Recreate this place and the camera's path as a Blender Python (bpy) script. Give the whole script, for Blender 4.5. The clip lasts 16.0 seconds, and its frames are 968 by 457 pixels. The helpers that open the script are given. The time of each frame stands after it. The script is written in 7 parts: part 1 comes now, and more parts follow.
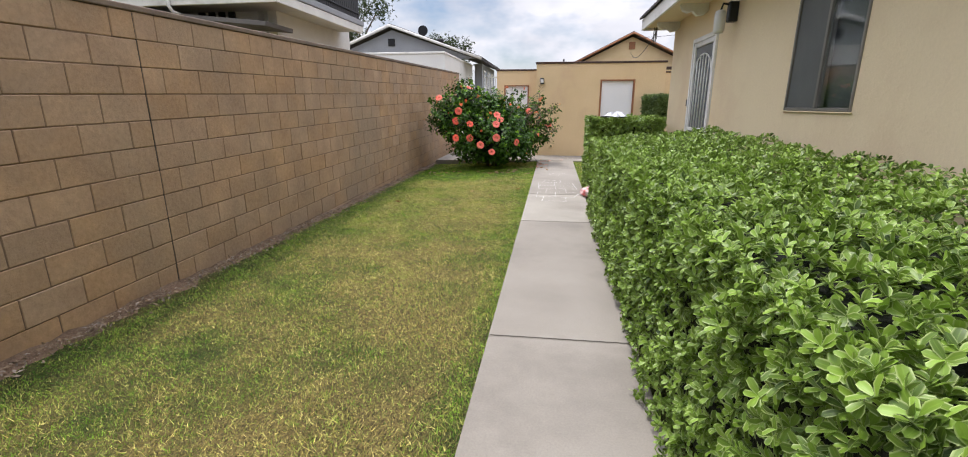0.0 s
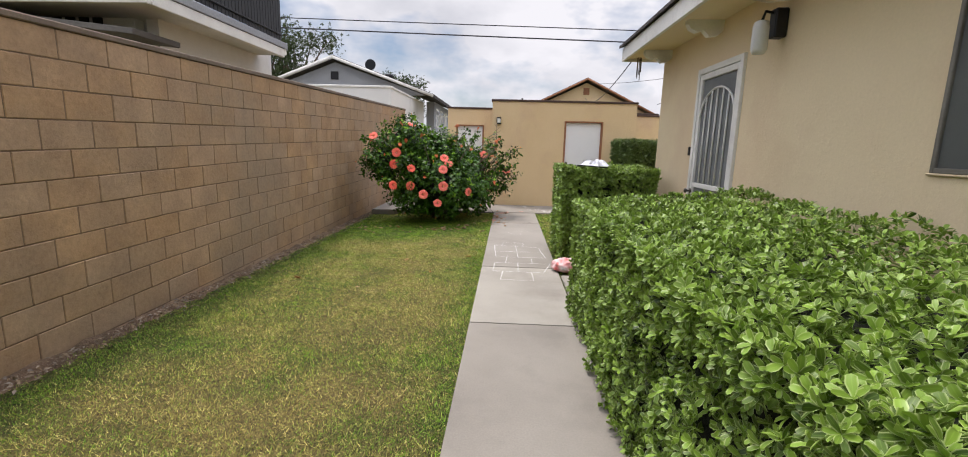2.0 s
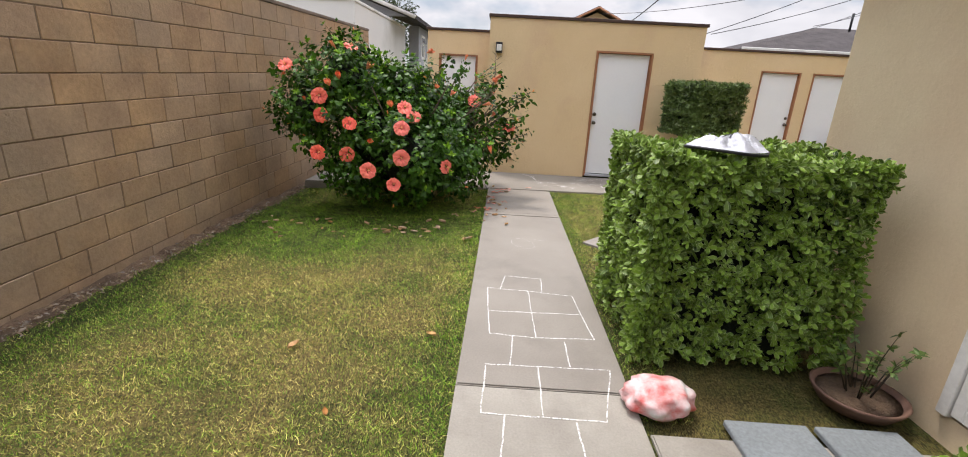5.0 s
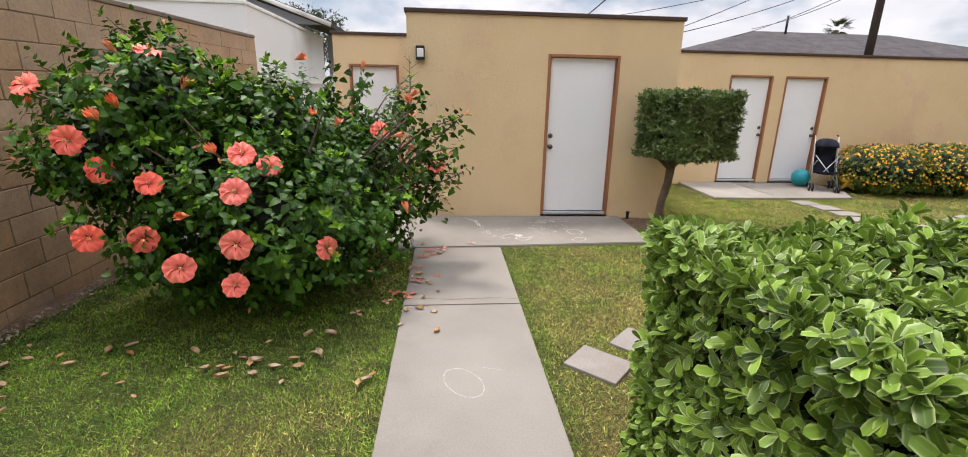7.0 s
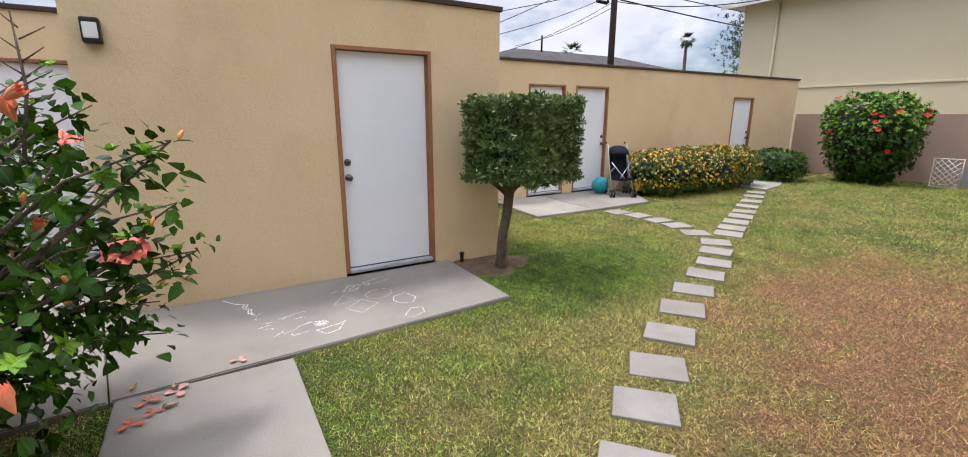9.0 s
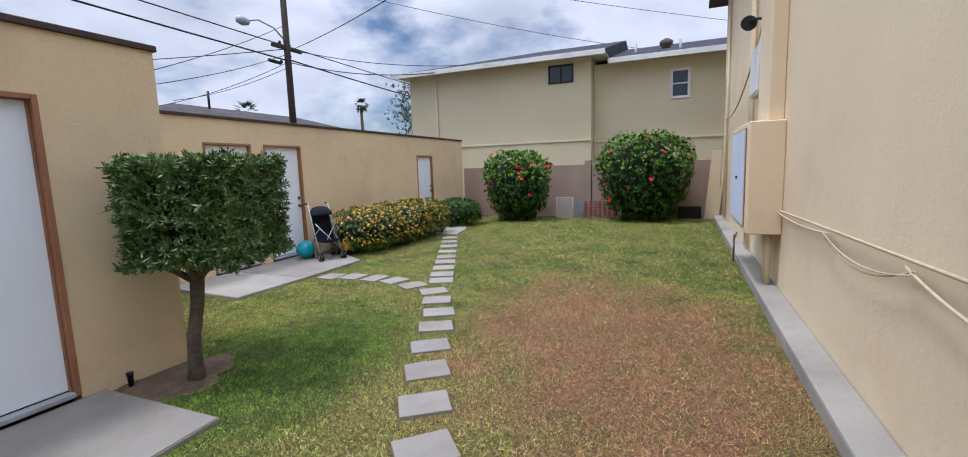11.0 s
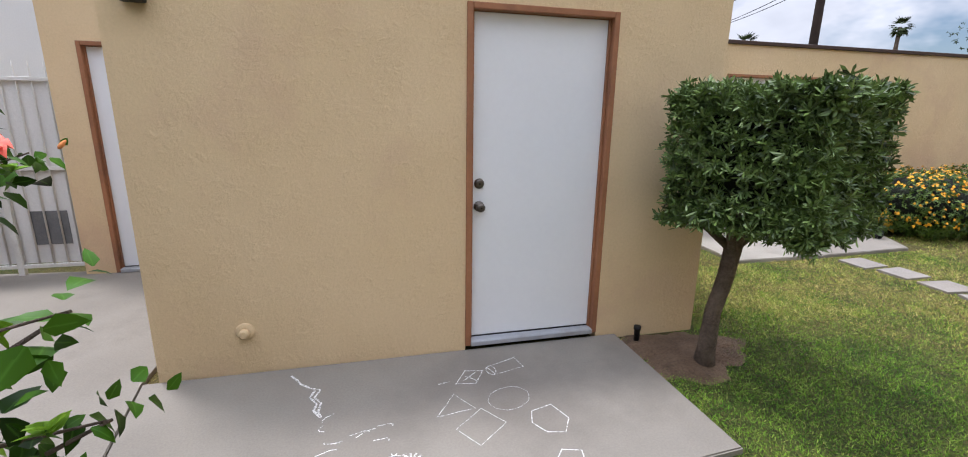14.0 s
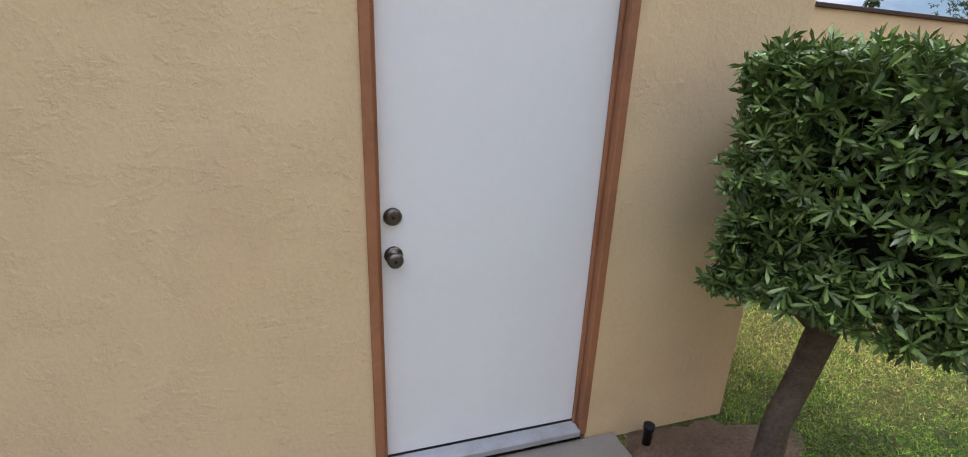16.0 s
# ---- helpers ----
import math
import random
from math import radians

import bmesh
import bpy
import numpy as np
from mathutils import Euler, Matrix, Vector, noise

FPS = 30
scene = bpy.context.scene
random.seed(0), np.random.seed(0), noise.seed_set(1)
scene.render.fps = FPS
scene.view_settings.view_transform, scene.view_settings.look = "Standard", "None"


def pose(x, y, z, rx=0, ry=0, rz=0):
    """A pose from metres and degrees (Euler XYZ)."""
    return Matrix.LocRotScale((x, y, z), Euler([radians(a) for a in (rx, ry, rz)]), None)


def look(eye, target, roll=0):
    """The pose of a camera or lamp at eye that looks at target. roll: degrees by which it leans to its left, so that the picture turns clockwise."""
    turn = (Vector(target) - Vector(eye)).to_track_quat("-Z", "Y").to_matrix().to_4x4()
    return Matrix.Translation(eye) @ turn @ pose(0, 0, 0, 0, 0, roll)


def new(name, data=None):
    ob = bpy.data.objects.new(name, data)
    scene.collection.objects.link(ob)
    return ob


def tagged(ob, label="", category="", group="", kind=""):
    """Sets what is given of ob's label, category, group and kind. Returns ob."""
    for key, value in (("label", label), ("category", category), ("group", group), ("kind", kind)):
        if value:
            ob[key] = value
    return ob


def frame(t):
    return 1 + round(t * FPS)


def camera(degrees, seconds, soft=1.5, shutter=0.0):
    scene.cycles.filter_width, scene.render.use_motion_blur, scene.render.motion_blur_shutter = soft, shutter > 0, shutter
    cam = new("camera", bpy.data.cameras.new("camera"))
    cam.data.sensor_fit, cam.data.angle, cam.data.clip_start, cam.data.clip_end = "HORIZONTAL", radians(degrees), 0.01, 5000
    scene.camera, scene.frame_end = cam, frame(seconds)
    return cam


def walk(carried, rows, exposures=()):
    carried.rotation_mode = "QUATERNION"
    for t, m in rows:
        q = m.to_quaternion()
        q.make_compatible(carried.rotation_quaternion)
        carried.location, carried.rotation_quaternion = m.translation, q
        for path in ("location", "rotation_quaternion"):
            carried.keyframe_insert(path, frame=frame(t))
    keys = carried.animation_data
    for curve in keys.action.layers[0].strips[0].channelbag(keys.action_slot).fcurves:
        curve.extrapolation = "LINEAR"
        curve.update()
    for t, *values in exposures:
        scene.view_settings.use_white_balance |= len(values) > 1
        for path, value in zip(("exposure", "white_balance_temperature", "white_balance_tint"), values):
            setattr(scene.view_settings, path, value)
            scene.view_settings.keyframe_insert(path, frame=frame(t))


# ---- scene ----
cam = camera(92.2, 16.0, soft=1.0)
PATH = [
    (0, (-1.294, -14.203, 1.478), (-1.57, -12.291, 0.963), -0.0),
    (0.5, (-1.327, -13.675, 1.477), (-1.558, -11.752, 0.978), 2.9),
    (1, (-1.365, -13.136, 1.504), (-1.438, -11.191, 1.042), 1.9),
    (1.5, (-1.339, -12.584, 1.514), (-1.403, -10.617, 1.156), 1.4),
    (2, (-1.384, -12.036, 1.5), (-1.476, -10.069, 1.149), 1.6),
    (2.5, (-1.437, -11.472, 1.516), (-1.522, -9.521, 1.086), 1.2),
    (3, (-1.408, -10.858, 1.511), (-1.55, -8.911, 1.078), 1.5),
    (3.2, (-1.384, -10.543, 1.49), (-1.569, -8.597, 1.063), 2.1),
    (5.3, (-1.504, -8.141, 1.573), (-1.55, -6.237, 0.964), 3.2),
    (5.5, (-1.485, -7.91, 1.584), (-1.537, -6.004, 0.98), 3.1),
    (6, (-1.492, -7.346, 1.593), (-1.462, -5.435, 1.002), 2.6),
    (6.5, (-1.431, -6.81, 1.622), (-1.298, -4.9, 1.046), 0.7),
    (7, (-1.316, -6.326, 1.614), (-1.157, -4.408, 1.068), 1.2),
    (7.5, (-1.265, -5.847, 1.576), (-0.934, -3.941, 1.068), 1.7),
    (8, (-1.197, -5.338, 1.558), (-0.85, -3.431, 1.066), 1.0),
    (8.5, (-1.15, -4.86, 1.547), (-0.658, -2.984, 1.062), 1.0),
    (9, (-1.061, -4.447, 1.559), (-0.07, -2.776, 1.084), 0.1),
    (9.5, (-0.876, -4.13, 1.549), (0.562, -2.805, 1.126), 0.2),
    (9.7, (-0.848, -4.056, 1.565), (0.748, -2.926, 1.148), 0.7),
    (11.8, (-0.862, -3.969, 1.565), (0.976, -3.217, 1.329), -2.3),
    (12, (-0.872, -3.944, 1.574), (0.823, -2.906, 1.344), -3.2),
    (12.5, (-0.895, -3.912, 1.569), (0.162, -2.246, 1.238), -1.5),
    (13, (-0.906, -3.63, 1.571), (-0.442, -1.743, 1.096), 0.1),
    (13.5, (-0.813, -3.233, 1.579), (-0.308, -1.358, 1.103), 1.9),
    (14, (-0.593, -2.795, 1.548), (-0.114, -0.914, 1.067), 0.9),
    (14.5, (-0.431, -2.32, 1.582), (0.018, -0.446, 1.049), 1.0),
    (15, (-0.289, -1.966, 1.54), (0.317, -0.133, 1.017), 1.3),
    (15.5, (-0.103, -1.618, 1.614), (0.457, 0.183, 0.949), 2.2),
    (16, (-0.089, -1.548, 1.595), (0.505, 0.26, 0.978), 2.3),
]
walk(cam, [(t, look(eye, target, roll)) for t, eye, target, roll in PATH], exposures=((0.0, 0.38, 6350, 15), (2.0, 0.22, 6500, 15), (3.0, 0.2, 6600, 15), (5.5, 0.32, 6550, 15), (7.5, 0.38, 6500, 15), (8.5, 0.4, 6250, 15), (9.5, 0.24, 5900, 15), (11.8, 0.04, 5550, 15), (12.5, 0.06, 5700, 15), (13.5, 0.28, 5950, 15), (14.5, 0.26, 5900, 15), (16.0, 0.28, 5850, 15)))

# ---------------------------------------------------------------- world and sun
world = bpy.data.worlds.new("world")
scene.world = world
world.use_nodes = True
wn, wl = world.node_tree.nodes, world.node_tree.links
wn.clear()
w_out = wn.new("ShaderNodeOutputWorld")
w_bg = wn.new("ShaderNodeBackground")
w_sky = wn.new("ShaderNodeTexSky")
w_sky.sky_type = "NISHITA"
w_sky.sun_disc = False
w_sky.sun_elevation = radians(71.7)
w_sky.sun_rotation = radians(-42)
w_scale = wn.new("ShaderNodeVectorMath")
w_scale.operation = "SCALE"
w_scale.inputs["Scale"].default_value = 0.085
w_co = wn.new("ShaderNodeTexCoord")
w_map = wn.new("ShaderNodeMapping")
w_map.inputs["Scale"].default_value = (1.0, 1.0, 2.0)
w_noise = wn.new("ShaderNodeTexNoise")
w_noise.inputs["Scale"].default_value = 3.4
w_noise.inputs["Detail"].default_value = 5
w_noise.inputs["Roughness"].default_value = 0.56
w_ramp = wn.new("ShaderNodeValToRGB")
w_ramp.color_ramp.elements[0].position = 0.36
w_ramp.color_ramp.elements[0].color = (0, 0, 0, 1)
w_ramp.color_ramp.elements[1].position = 0.52
w_ramp.color_ramp.elements[1].color = (1, 1, 1, 1)
w_noise2 = wn.new("ShaderNodeTexNoise")
w_noise2.inputs["Scale"].default_value = 4.5
w_noise2.inputs["Detail"].default_value = 5
w_cloud = wn.new("ShaderNodeValToRGB")
w_cloud.color_ramp.elements[0].position = 0.36
w_cloud.color_ramp.elements[0].color = (0.56, 0.58, 0.62, 1)
w_cloud.color_ramp.elements[1].position = 0.62
w_cloud.color_ramp.elements[1].color = (0.78, 0.79, 0.815, 1)
w_mix = wn.new("ShaderNodeMix")
w_mix.data_type = "RGBA"
wl.new(w_co.outputs["Generated"], w_map.inputs["Vector"])
wl.new(w_map.outputs["Vector"], w_noise.inputs["Vector"])
wl.new(w_map.outputs["Vector"], w_noise2.inputs["Vector"])
wl.new(w_noise.outputs["Fac"], w_ramp.inputs["Fac"])
wl.new(w_noise2.outputs["Fac"], w_cloud.inputs["Fac"])
wl.new(w_sky.outputs["Color"], w_scale.inputs[0])
wl.new(w_ramp.outputs["Color"], w_mix.inputs["Factor"])
wl.new(w_scale.outputs["Vector"], w_mix.inputs["A"])
wl.new(w_cloud.outputs["Color"], w_mix.inputs["B"])
# an overcast sky is brighter towards the zenith
w_sep = wn.new("ShaderNodeSeparateXYZ")
w_up = wn.new("ShaderNodeMapRange")
w_up.inputs["From Min"].default_value, w_up.inputs["From Max"].default_value = 0.3, 1.0
w_up.inputs["To Min"].default_value, w_up.inputs["To Max"].default_value = 1.0, 4.0
w_grade = wn.new("ShaderNodeVectorMath")
w_grade.operation = "SCALE"
wl.new(w_co.outputs["Generated"], w_sep.inputs[0])
wl.new(w_sep.outputs["Z"], w_up.inputs["Value"])
wl.new(w_mix.outputs["Result"], w_grade.inputs[0])
wl.new(w_up.outputs["Result"], w_grade.inputs["Scale"])
wl.new(w_grade.outputs["Vector"], w_bg.inputs["Color"])
wl.new(w_bg.outputs["Background"], w_out.inputs["Surface"])
w_bg.inputs["Strength"].default_value = 1.0

sun = new("sun", bpy.data.lights.new("sun", "SUN"))
sun.data.energy = 2.3
sun.data.angle = radians(9)
sun.data.color = (1.0, 0.95, 0.87)
sun.matrix_world = look((-6, 6.6, 27), (0, 0, 0))

# ---------------------------------------------------------------- materials


def srgb(r, g, b):
    """Linear colour from 0-255 display values."""
    return tuple(((v / 255 / 12.92) if v / 255 < 0.04045 else ((v / 255 + 0.055) / 1.055) ** 2.4) for v in (r, g, b)) + (1,)


def math_node(nt, op, a, b=None, clamp=False):
    n = nt.nodes.new("ShaderNodeMath")
    n.operation, n.use_clamp = op, clamp
    for i, v in enumerate((a, b)):
        if v is None:
            continue
        if isinstance(v, bpy.types.NodeSocket):
            nt.links.new(v, n.inputs[i])
        else:
            n.inputs[i].default_value = v
    return n.outputs[0]


def mix_nodes(nt, fac, a, b, kind="MIX"):
    m = nt.nodes.new("ShaderNodeMix")
    m.data_type, m.blend_type = "RGBA", kind
    for socket, value in ((m.inputs["Factor"], fac), (m.inputs["A"], a), (m.inputs["B"], b)):
        if isinstance(value, bpy.types.NodeSocket):
            nt.links.new(value, socket)
        else:
            socket.default_value = value
    return m.outputs["Result"]


def noise_fac(nt, vec, scale, detail=4, lo=0.35, hi=0.65, rough=0.55):
    n = nt.nodes.new("ShaderNodeTexNoise")
    n.inputs["Scale"].default_value, n.inputs["Detail"].default_value, n.inputs["Roughness"].default_value = scale, detail, rough
    nt.links.new(vec, n.inputs["Vector"])
    r = nt.nodes.new("ShaderNodeMapRange")
    r.inputs["From Min"].default_value, r.inputs["From Max"].default_value = lo, hi
    nt.links.new(n.outputs["Fac"], r.inputs["Value"])
    return r.outputs["Result"]


def start_mat(name, rough=0.8, metal=0.0, spec=0.5):
    m = bpy.data.materials.new(name)
    m.use_nodes = True
    nt = m.node_tree
    p = nt.nodes["Principled BSDF"]
    p.inputs["Roughness"].default_value, p.inputs["Metallic"].default_value = rough, metal
    p.inputs["Specular IOR Level"].default_value = spec
    g = nt.nodes.new("ShaderNodeNewGeometry")
    return m, nt, p, g.outputs["Position"]


def bump(nt, p, height, strength, distance):
    b = nt.nodes.new("ShaderNodeBump")
    b.inputs["Strength"].default_value, b.inputs["Distance"].default_value = strength, distance
    nt.links.new(height, b.inputs["Height"])
    nt.links.new(b.outputs["Normal"], p.inputs["Normal"])


def surface(name, a, b, rough=0.8, big=0.7, small=40, stain=None, stain_scale=0.35, relief=0.4, depth=0.004, metal=0.0, spec=0.4, grain=0.25, piece=0.0, island=False, trowel=0.0, stain_from=0.52):
    """A mottled surface: two colours at a large scale, grain at a small one, stains, relief; piece varies whole pieces."""
    m, nt, p, pos = start_mat(name, rough, metal, spec)
    col = mix_nodes(nt, noise_fac(nt, pos, big, 6, 0.3, 0.7), a, b)
    if piece:
        if island:
            rnd = nt.nodes.new("ShaderNodeNewGeometry").outputs["Random Per Island"]
        else:
            rnd = nt.nodes.new("ShaderNodeObjectInfo").outputs["Random"]
        r = nt.nodes.new("ShaderNodeMapRange")
        r.inputs["To Min"].default_value, r.inputs["To Max"].default_value = 1 - piece, 1 + piece * 0.6
        nt.links.new(rnd, r.inputs["Value"])
        hs = nt.nodes.new("ShaderNodeHueSaturation")
        nt.links.new(r.outputs["Result"], hs.inputs["Value"])
        h = nt.nodes.new("ShaderNodeMath")
        h.operation = "PINGPONG"
        h.inputs[1].default_value = 0.23
        nt.links.new(rnd, h.inputs[0])
        s = nt.nodes.new("ShaderNodeMapRange")
        s.inputs["From Max"].default_value = 0.23
        s.inputs["To Min"].default_value, s.inputs["To Max"].default_value = 1 - piece * 1.3, 1 + piece * 0.9
        nt.links.new(h.outputs["Value"], s.inputs["Value"])
        nt.links.new(s.outputs["Result"], hs.inputs["Saturation"])
        nt.links.new(col, hs.inputs["Color"])
        col = hs.outputs["Color"]
    if stain:
        col = mix_nodes(nt, noise_fac(nt, pos, stain_scale, 8, stain_from, stain_from + 0.22, 0.65), col, stain)
    g = noise_fac(nt, pos, small, 5, 0.25, 0.75, 0.65)
    gm = nt.nodes.new("ShaderNodeMapRange")
    gm.inputs["To Min"].default_value, gm.inputs["To Max"].default_value = 1 - grain, 1 + grain * 0.5
    nt.links.new(g, gm.inputs["Value"])
    hs2 = nt.nodes.new("ShaderNodeHueSaturation")
    nt.links.new(gm.outputs["Result"], hs2.inputs["Value"])
    nt.links.new(col, hs2.inputs["Color"])
    nt.links.new(hs2.outputs["Color"], p.inputs["Base Color"])
    if relief:
        if trowel:
            flat_ = noise_fac(nt, pos, 5.5, 7, 0.47, 0.56, 0.68)
            sand = noise_fac(nt, pos, 26, 6, 0.42, 0.62, 0.7)
            rough_ = math_node(nt, "ADD", math_node(nt, "MULTIPLY", math_node(nt, "MULTIPLY", flat_, sand), trowel), math_node(nt, "MULTIPLY", g, 0.5))
            bump(nt, p, rough_, relief, depth)
        else:
            bump(nt, p, g, relief, depth)
    return m


def leaf_material(name, dark, light, edge=None, rough=0.42, spec=0.5, trans=0.25, back=None):
    """Leaves that differ one by one; edge: a paler margin by the leaf's own width."""
    m, nt, p, pos = start_mat(name, rough, 0, spec)
    geo = nt.nodes.new("ShaderNodeNewGeometry")
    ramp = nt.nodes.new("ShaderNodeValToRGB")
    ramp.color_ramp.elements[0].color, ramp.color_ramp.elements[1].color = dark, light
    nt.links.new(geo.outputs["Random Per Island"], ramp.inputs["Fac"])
    col = mix_nodes(nt, noise_fac(nt, pos, 2.2, 3, 0.35, 0.65), ramp.outputs["Color"], tuple(0.72 * c for c in light[:3]) + (1,))
    col = mix_nodes(nt, 0.55, ramp.outputs["Color"], col)
    uv = nt.nodes.new("ShaderNodeUVMap")
    sep = nt.nodes.new("ShaderNodeSeparateXYZ")
    nt.links.new(uv.outputs["UV"], sep.inputs["Vector"])
    rib = nt.nodes.new("ShaderNodeMapRange")
    rib.inputs["From Min"].default_value, rib.inputs["From Max"].default_value = 0.0, 0.16
    rib.inputs["To Min"].default_value, rib.inputs["To Max"].default_value = 0.12 if edge else 0.35, 0.0
    nt.links.new(sep.outputs["X"], rib.inputs["Value"])
    col = mix_nodes(nt, rib.outputs["Result"], col, tuple(min(1, 1.6 * c + 0.02) for c in light[:3]) + (1,))
    if edge:
        er = nt.nodes.new("ShaderNodeMapRange")
        er.inputs["From Min"].default_value, er.inputs["From Max"].default_value = 0.66, 0.95
        er.inputs["To Max"].default_value = 0.55
        nt.links.new(sep.outputs["X"], er.inputs["Value"])
        col = mix_nodes(nt, er.outputs["Result"], col, edge)
    nt.links.new(col, p.inputs["Base Color"])
    if trans:
        tr = nt.nodes.new("ShaderNodeBsdfTranslucent")
        nt.links.new(col, tr.inputs["Color"])
        ms = nt.nodes.new("ShaderNodeMixShader")
        ms.inputs["Fac"].default_value = trans
        nt.links.new(p.outputs["BSDF"], ms.inputs[1])
        nt.links.new(tr.outputs["BSDF"], ms.inputs[2])
        nt.links.new(ms.outputs["Shader"], nt.nodes["Material Output"].inputs["Surface"])
    return m


M_stucco = surface("tan_stucco", srgb(222, 197, 157), srgb(212, 186, 144), 0.92, 0.9, 60, srgb(204, 172, 142), 0.8, 0.42, 0.008, grain=0.07, trowel=1.2)
M_stucco_house = surface("cream_stucco", srgb(224, 205, 171), srgb(215, 195, 160), 0.92, 0.6, 50, srgb(208, 184, 152), 0.6, 0.2, 0.008, grain=0.05, trowel=0.8)
M_stucco_far = surface("beige_stucco", srgb(212, 200, 166), srgb(203, 190, 156), 0.9, 0.4, 30, None, 0.4, 0.3, 0.006, grain=0.06)
M_stucco_white = surface("white_stucco", srgb(226, 224, 220), srgb(216, 214, 210), 0.9, 0.4, 40, srgb(190, 188, 182), 0.3, 0.3, 0.006, grain=0.06)
M_fascia = surface("dark_brown_fascia", srgb(78, 58, 48), srgb(62, 46, 40), 0.7, 2, 60, None, 1, 0.3, 0.003)
M_trim = surface("brown_trim_paint", srgb(164, 112, 78), srgb(146, 98, 66), 0.6, 2.5, 50, srgb(120, 84, 62), 1.5, 0.3, 0.002, grain=0.12)
M_white = surface("white_door_paint", srgb(232, 233, 234), srgb(224, 226, 228), 0.55, 0.8, 30, None, 1, 0.05, 0.001, grain=0.02, spec=0.4)
M_whitepaint = surface("white_trim_paint", srgb(228, 226, 220), srgb(212, 210, 204), 0.6, 2, 40, srgb(180, 176, 168), 1.2, 0.15, 0.002, grain=0.08)
M_concrete = surface("grey_concrete", srgb(146, 140, 130), srgb(130, 124, 115), 0.9, 1.1, 90, srgb(116, 110, 102), 0.7, 0.35, 0.003, grain=0.14, piece=0.04)
M_concrete_b = surface("pale_concrete", srgb(162, 157, 146), srgb(142, 137, 127), 0.9, 1.2, 90, srgb(124, 118, 110), 0.8, 0.35, 0.003, grain=0.16)
M_stepstone = surface("stepping_stone_concrete", srgb(152, 145, 136), srgb(134, 128, 120), 0.92, 3, 120, srgb(134, 124, 112), 1.5, 0.4, 0.003, grain=0.18, piece=0.08)
M_block = surface("tan_slump_block", srgb(187, 155, 120), srgb(158, 129, 101), 0.93, 2.6, 30, srgb(154, 134, 112), 0.5, 0.5, 0.006, grain=0.2, piece=0.07, stain_from=0.46)
M_block_far = surface("tan_slump_block_joined", srgb(187, 155, 120), srgb(158, 129, 101), 0.93, 2.6, 30, srgb(154, 134, 112), 0.5, 0.5, 0.006, grain=0.2, piece=0.07, island=True, stain_from=0.46)
M_wall_cap = surface("weathered_wall_cap", srgb(132, 116, 102), srgb(104, 92, 82), 0.95, 3, 60, srgb(82, 76, 70), 1.2, 0.4, 0.005, grain=0.15)
M_mortar = surface("wall_mortar", srgb(128, 106, 86), srgb(106, 88, 71), 0.95, 2, 90, None, 1, 0.6, 0.004)
M_fence = surface("brown_fence_block", srgb(170, 146, 128), srgb(156, 134, 118), 0.93, 1.2, 40, None, 1, 0.4, 0.005)
M_shingle = surface("grey_roof_shingle", srgb(94, 89, 88), srgb(70, 66, 66), 0.95, 2, 30, None, 1, 0.8, 0.02, grain=0.4, spec=0.2)
M_shingle_far = surface("charcoal_roof_shingle", srgb(78, 78, 84), srgb(56, 56, 62), 0.95, 2, 12, None, 1, 0.8, 0.03, grain=0.4, spec=0.15)
M_shingle_b = surface("brown_roof_shingle", srgb(120, 104, 96), srgb(98, 84, 78), 0.95, 2, 30, None, 1, 0.8, 0.02, grain=0.4)
M_grey = surface("grey_siding", srgb(160, 162, 166), srgb(146, 148, 152), 0.8, 1, 30, None, 1, 0.2, 0.003)
M_bark = surface("grey_brown_bark", srgb(122, 106, 92), srgb(84, 72, 62), 0.95, 9, 60, srgb(130, 114, 98), 5, 0.9, 0.012, grain=0.4)
M_twig = surface("dark_twig_bark", srgb(74, 62, 46), srgb(48, 42, 32), 0.95, 9, 60, None, 5, 0.5, 0.004)
M_metal_dark = surface("black_metal", srgb(40, 40, 42), srgb(30, 30, 32), 0.5, 3, 80, None, 1, 0.1, 0.001, metal=0.3)
M_steel = surface("brushed_nickel", srgb(112, 106, 98), srgb(88, 83, 77), 0.36, 5, 90, None, 1, 0.1, 0.0005, metal=1.0, grain=0.1)
M_wood_pole = surface("dark_utility_pole_wood", srgb(70, 56, 48), srgb(52, 42, 38), 0.95, 2, 20, None, 1, 0.5, 0.01, grain=0.35)
M_cable = surface("black_cable", srgb(46, 46, 50), srgb(36, 36, 40), 0.7, 2, 30, None, 1, 0, 0)
M_cable_tan = surface("tan_cable", srgb(206, 190, 160), srgb(186, 170, 140), 0.7, 2, 30, None, 1, 0, 0)
M_soil = surface("dry_soil", srgb(136, 112, 90), srgb(104, 84, 66), 0.97, 4, 60, srgb(84, 70, 56), 3, 0.9, 0.015, grain=0.4)
# near-black filler for plant cores: shade between leaves put into the colour
M_shade_core = surface("shaded_foliage", srgb(24, 32, 14), srgb(14, 18, 10), 0.9, 9, 40, None, 1, 0.6, 0.02, grain=0.4)
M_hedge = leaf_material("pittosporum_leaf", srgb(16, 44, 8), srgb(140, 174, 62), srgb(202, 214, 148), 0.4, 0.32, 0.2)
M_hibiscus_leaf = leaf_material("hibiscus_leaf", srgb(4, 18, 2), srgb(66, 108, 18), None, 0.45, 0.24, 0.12)
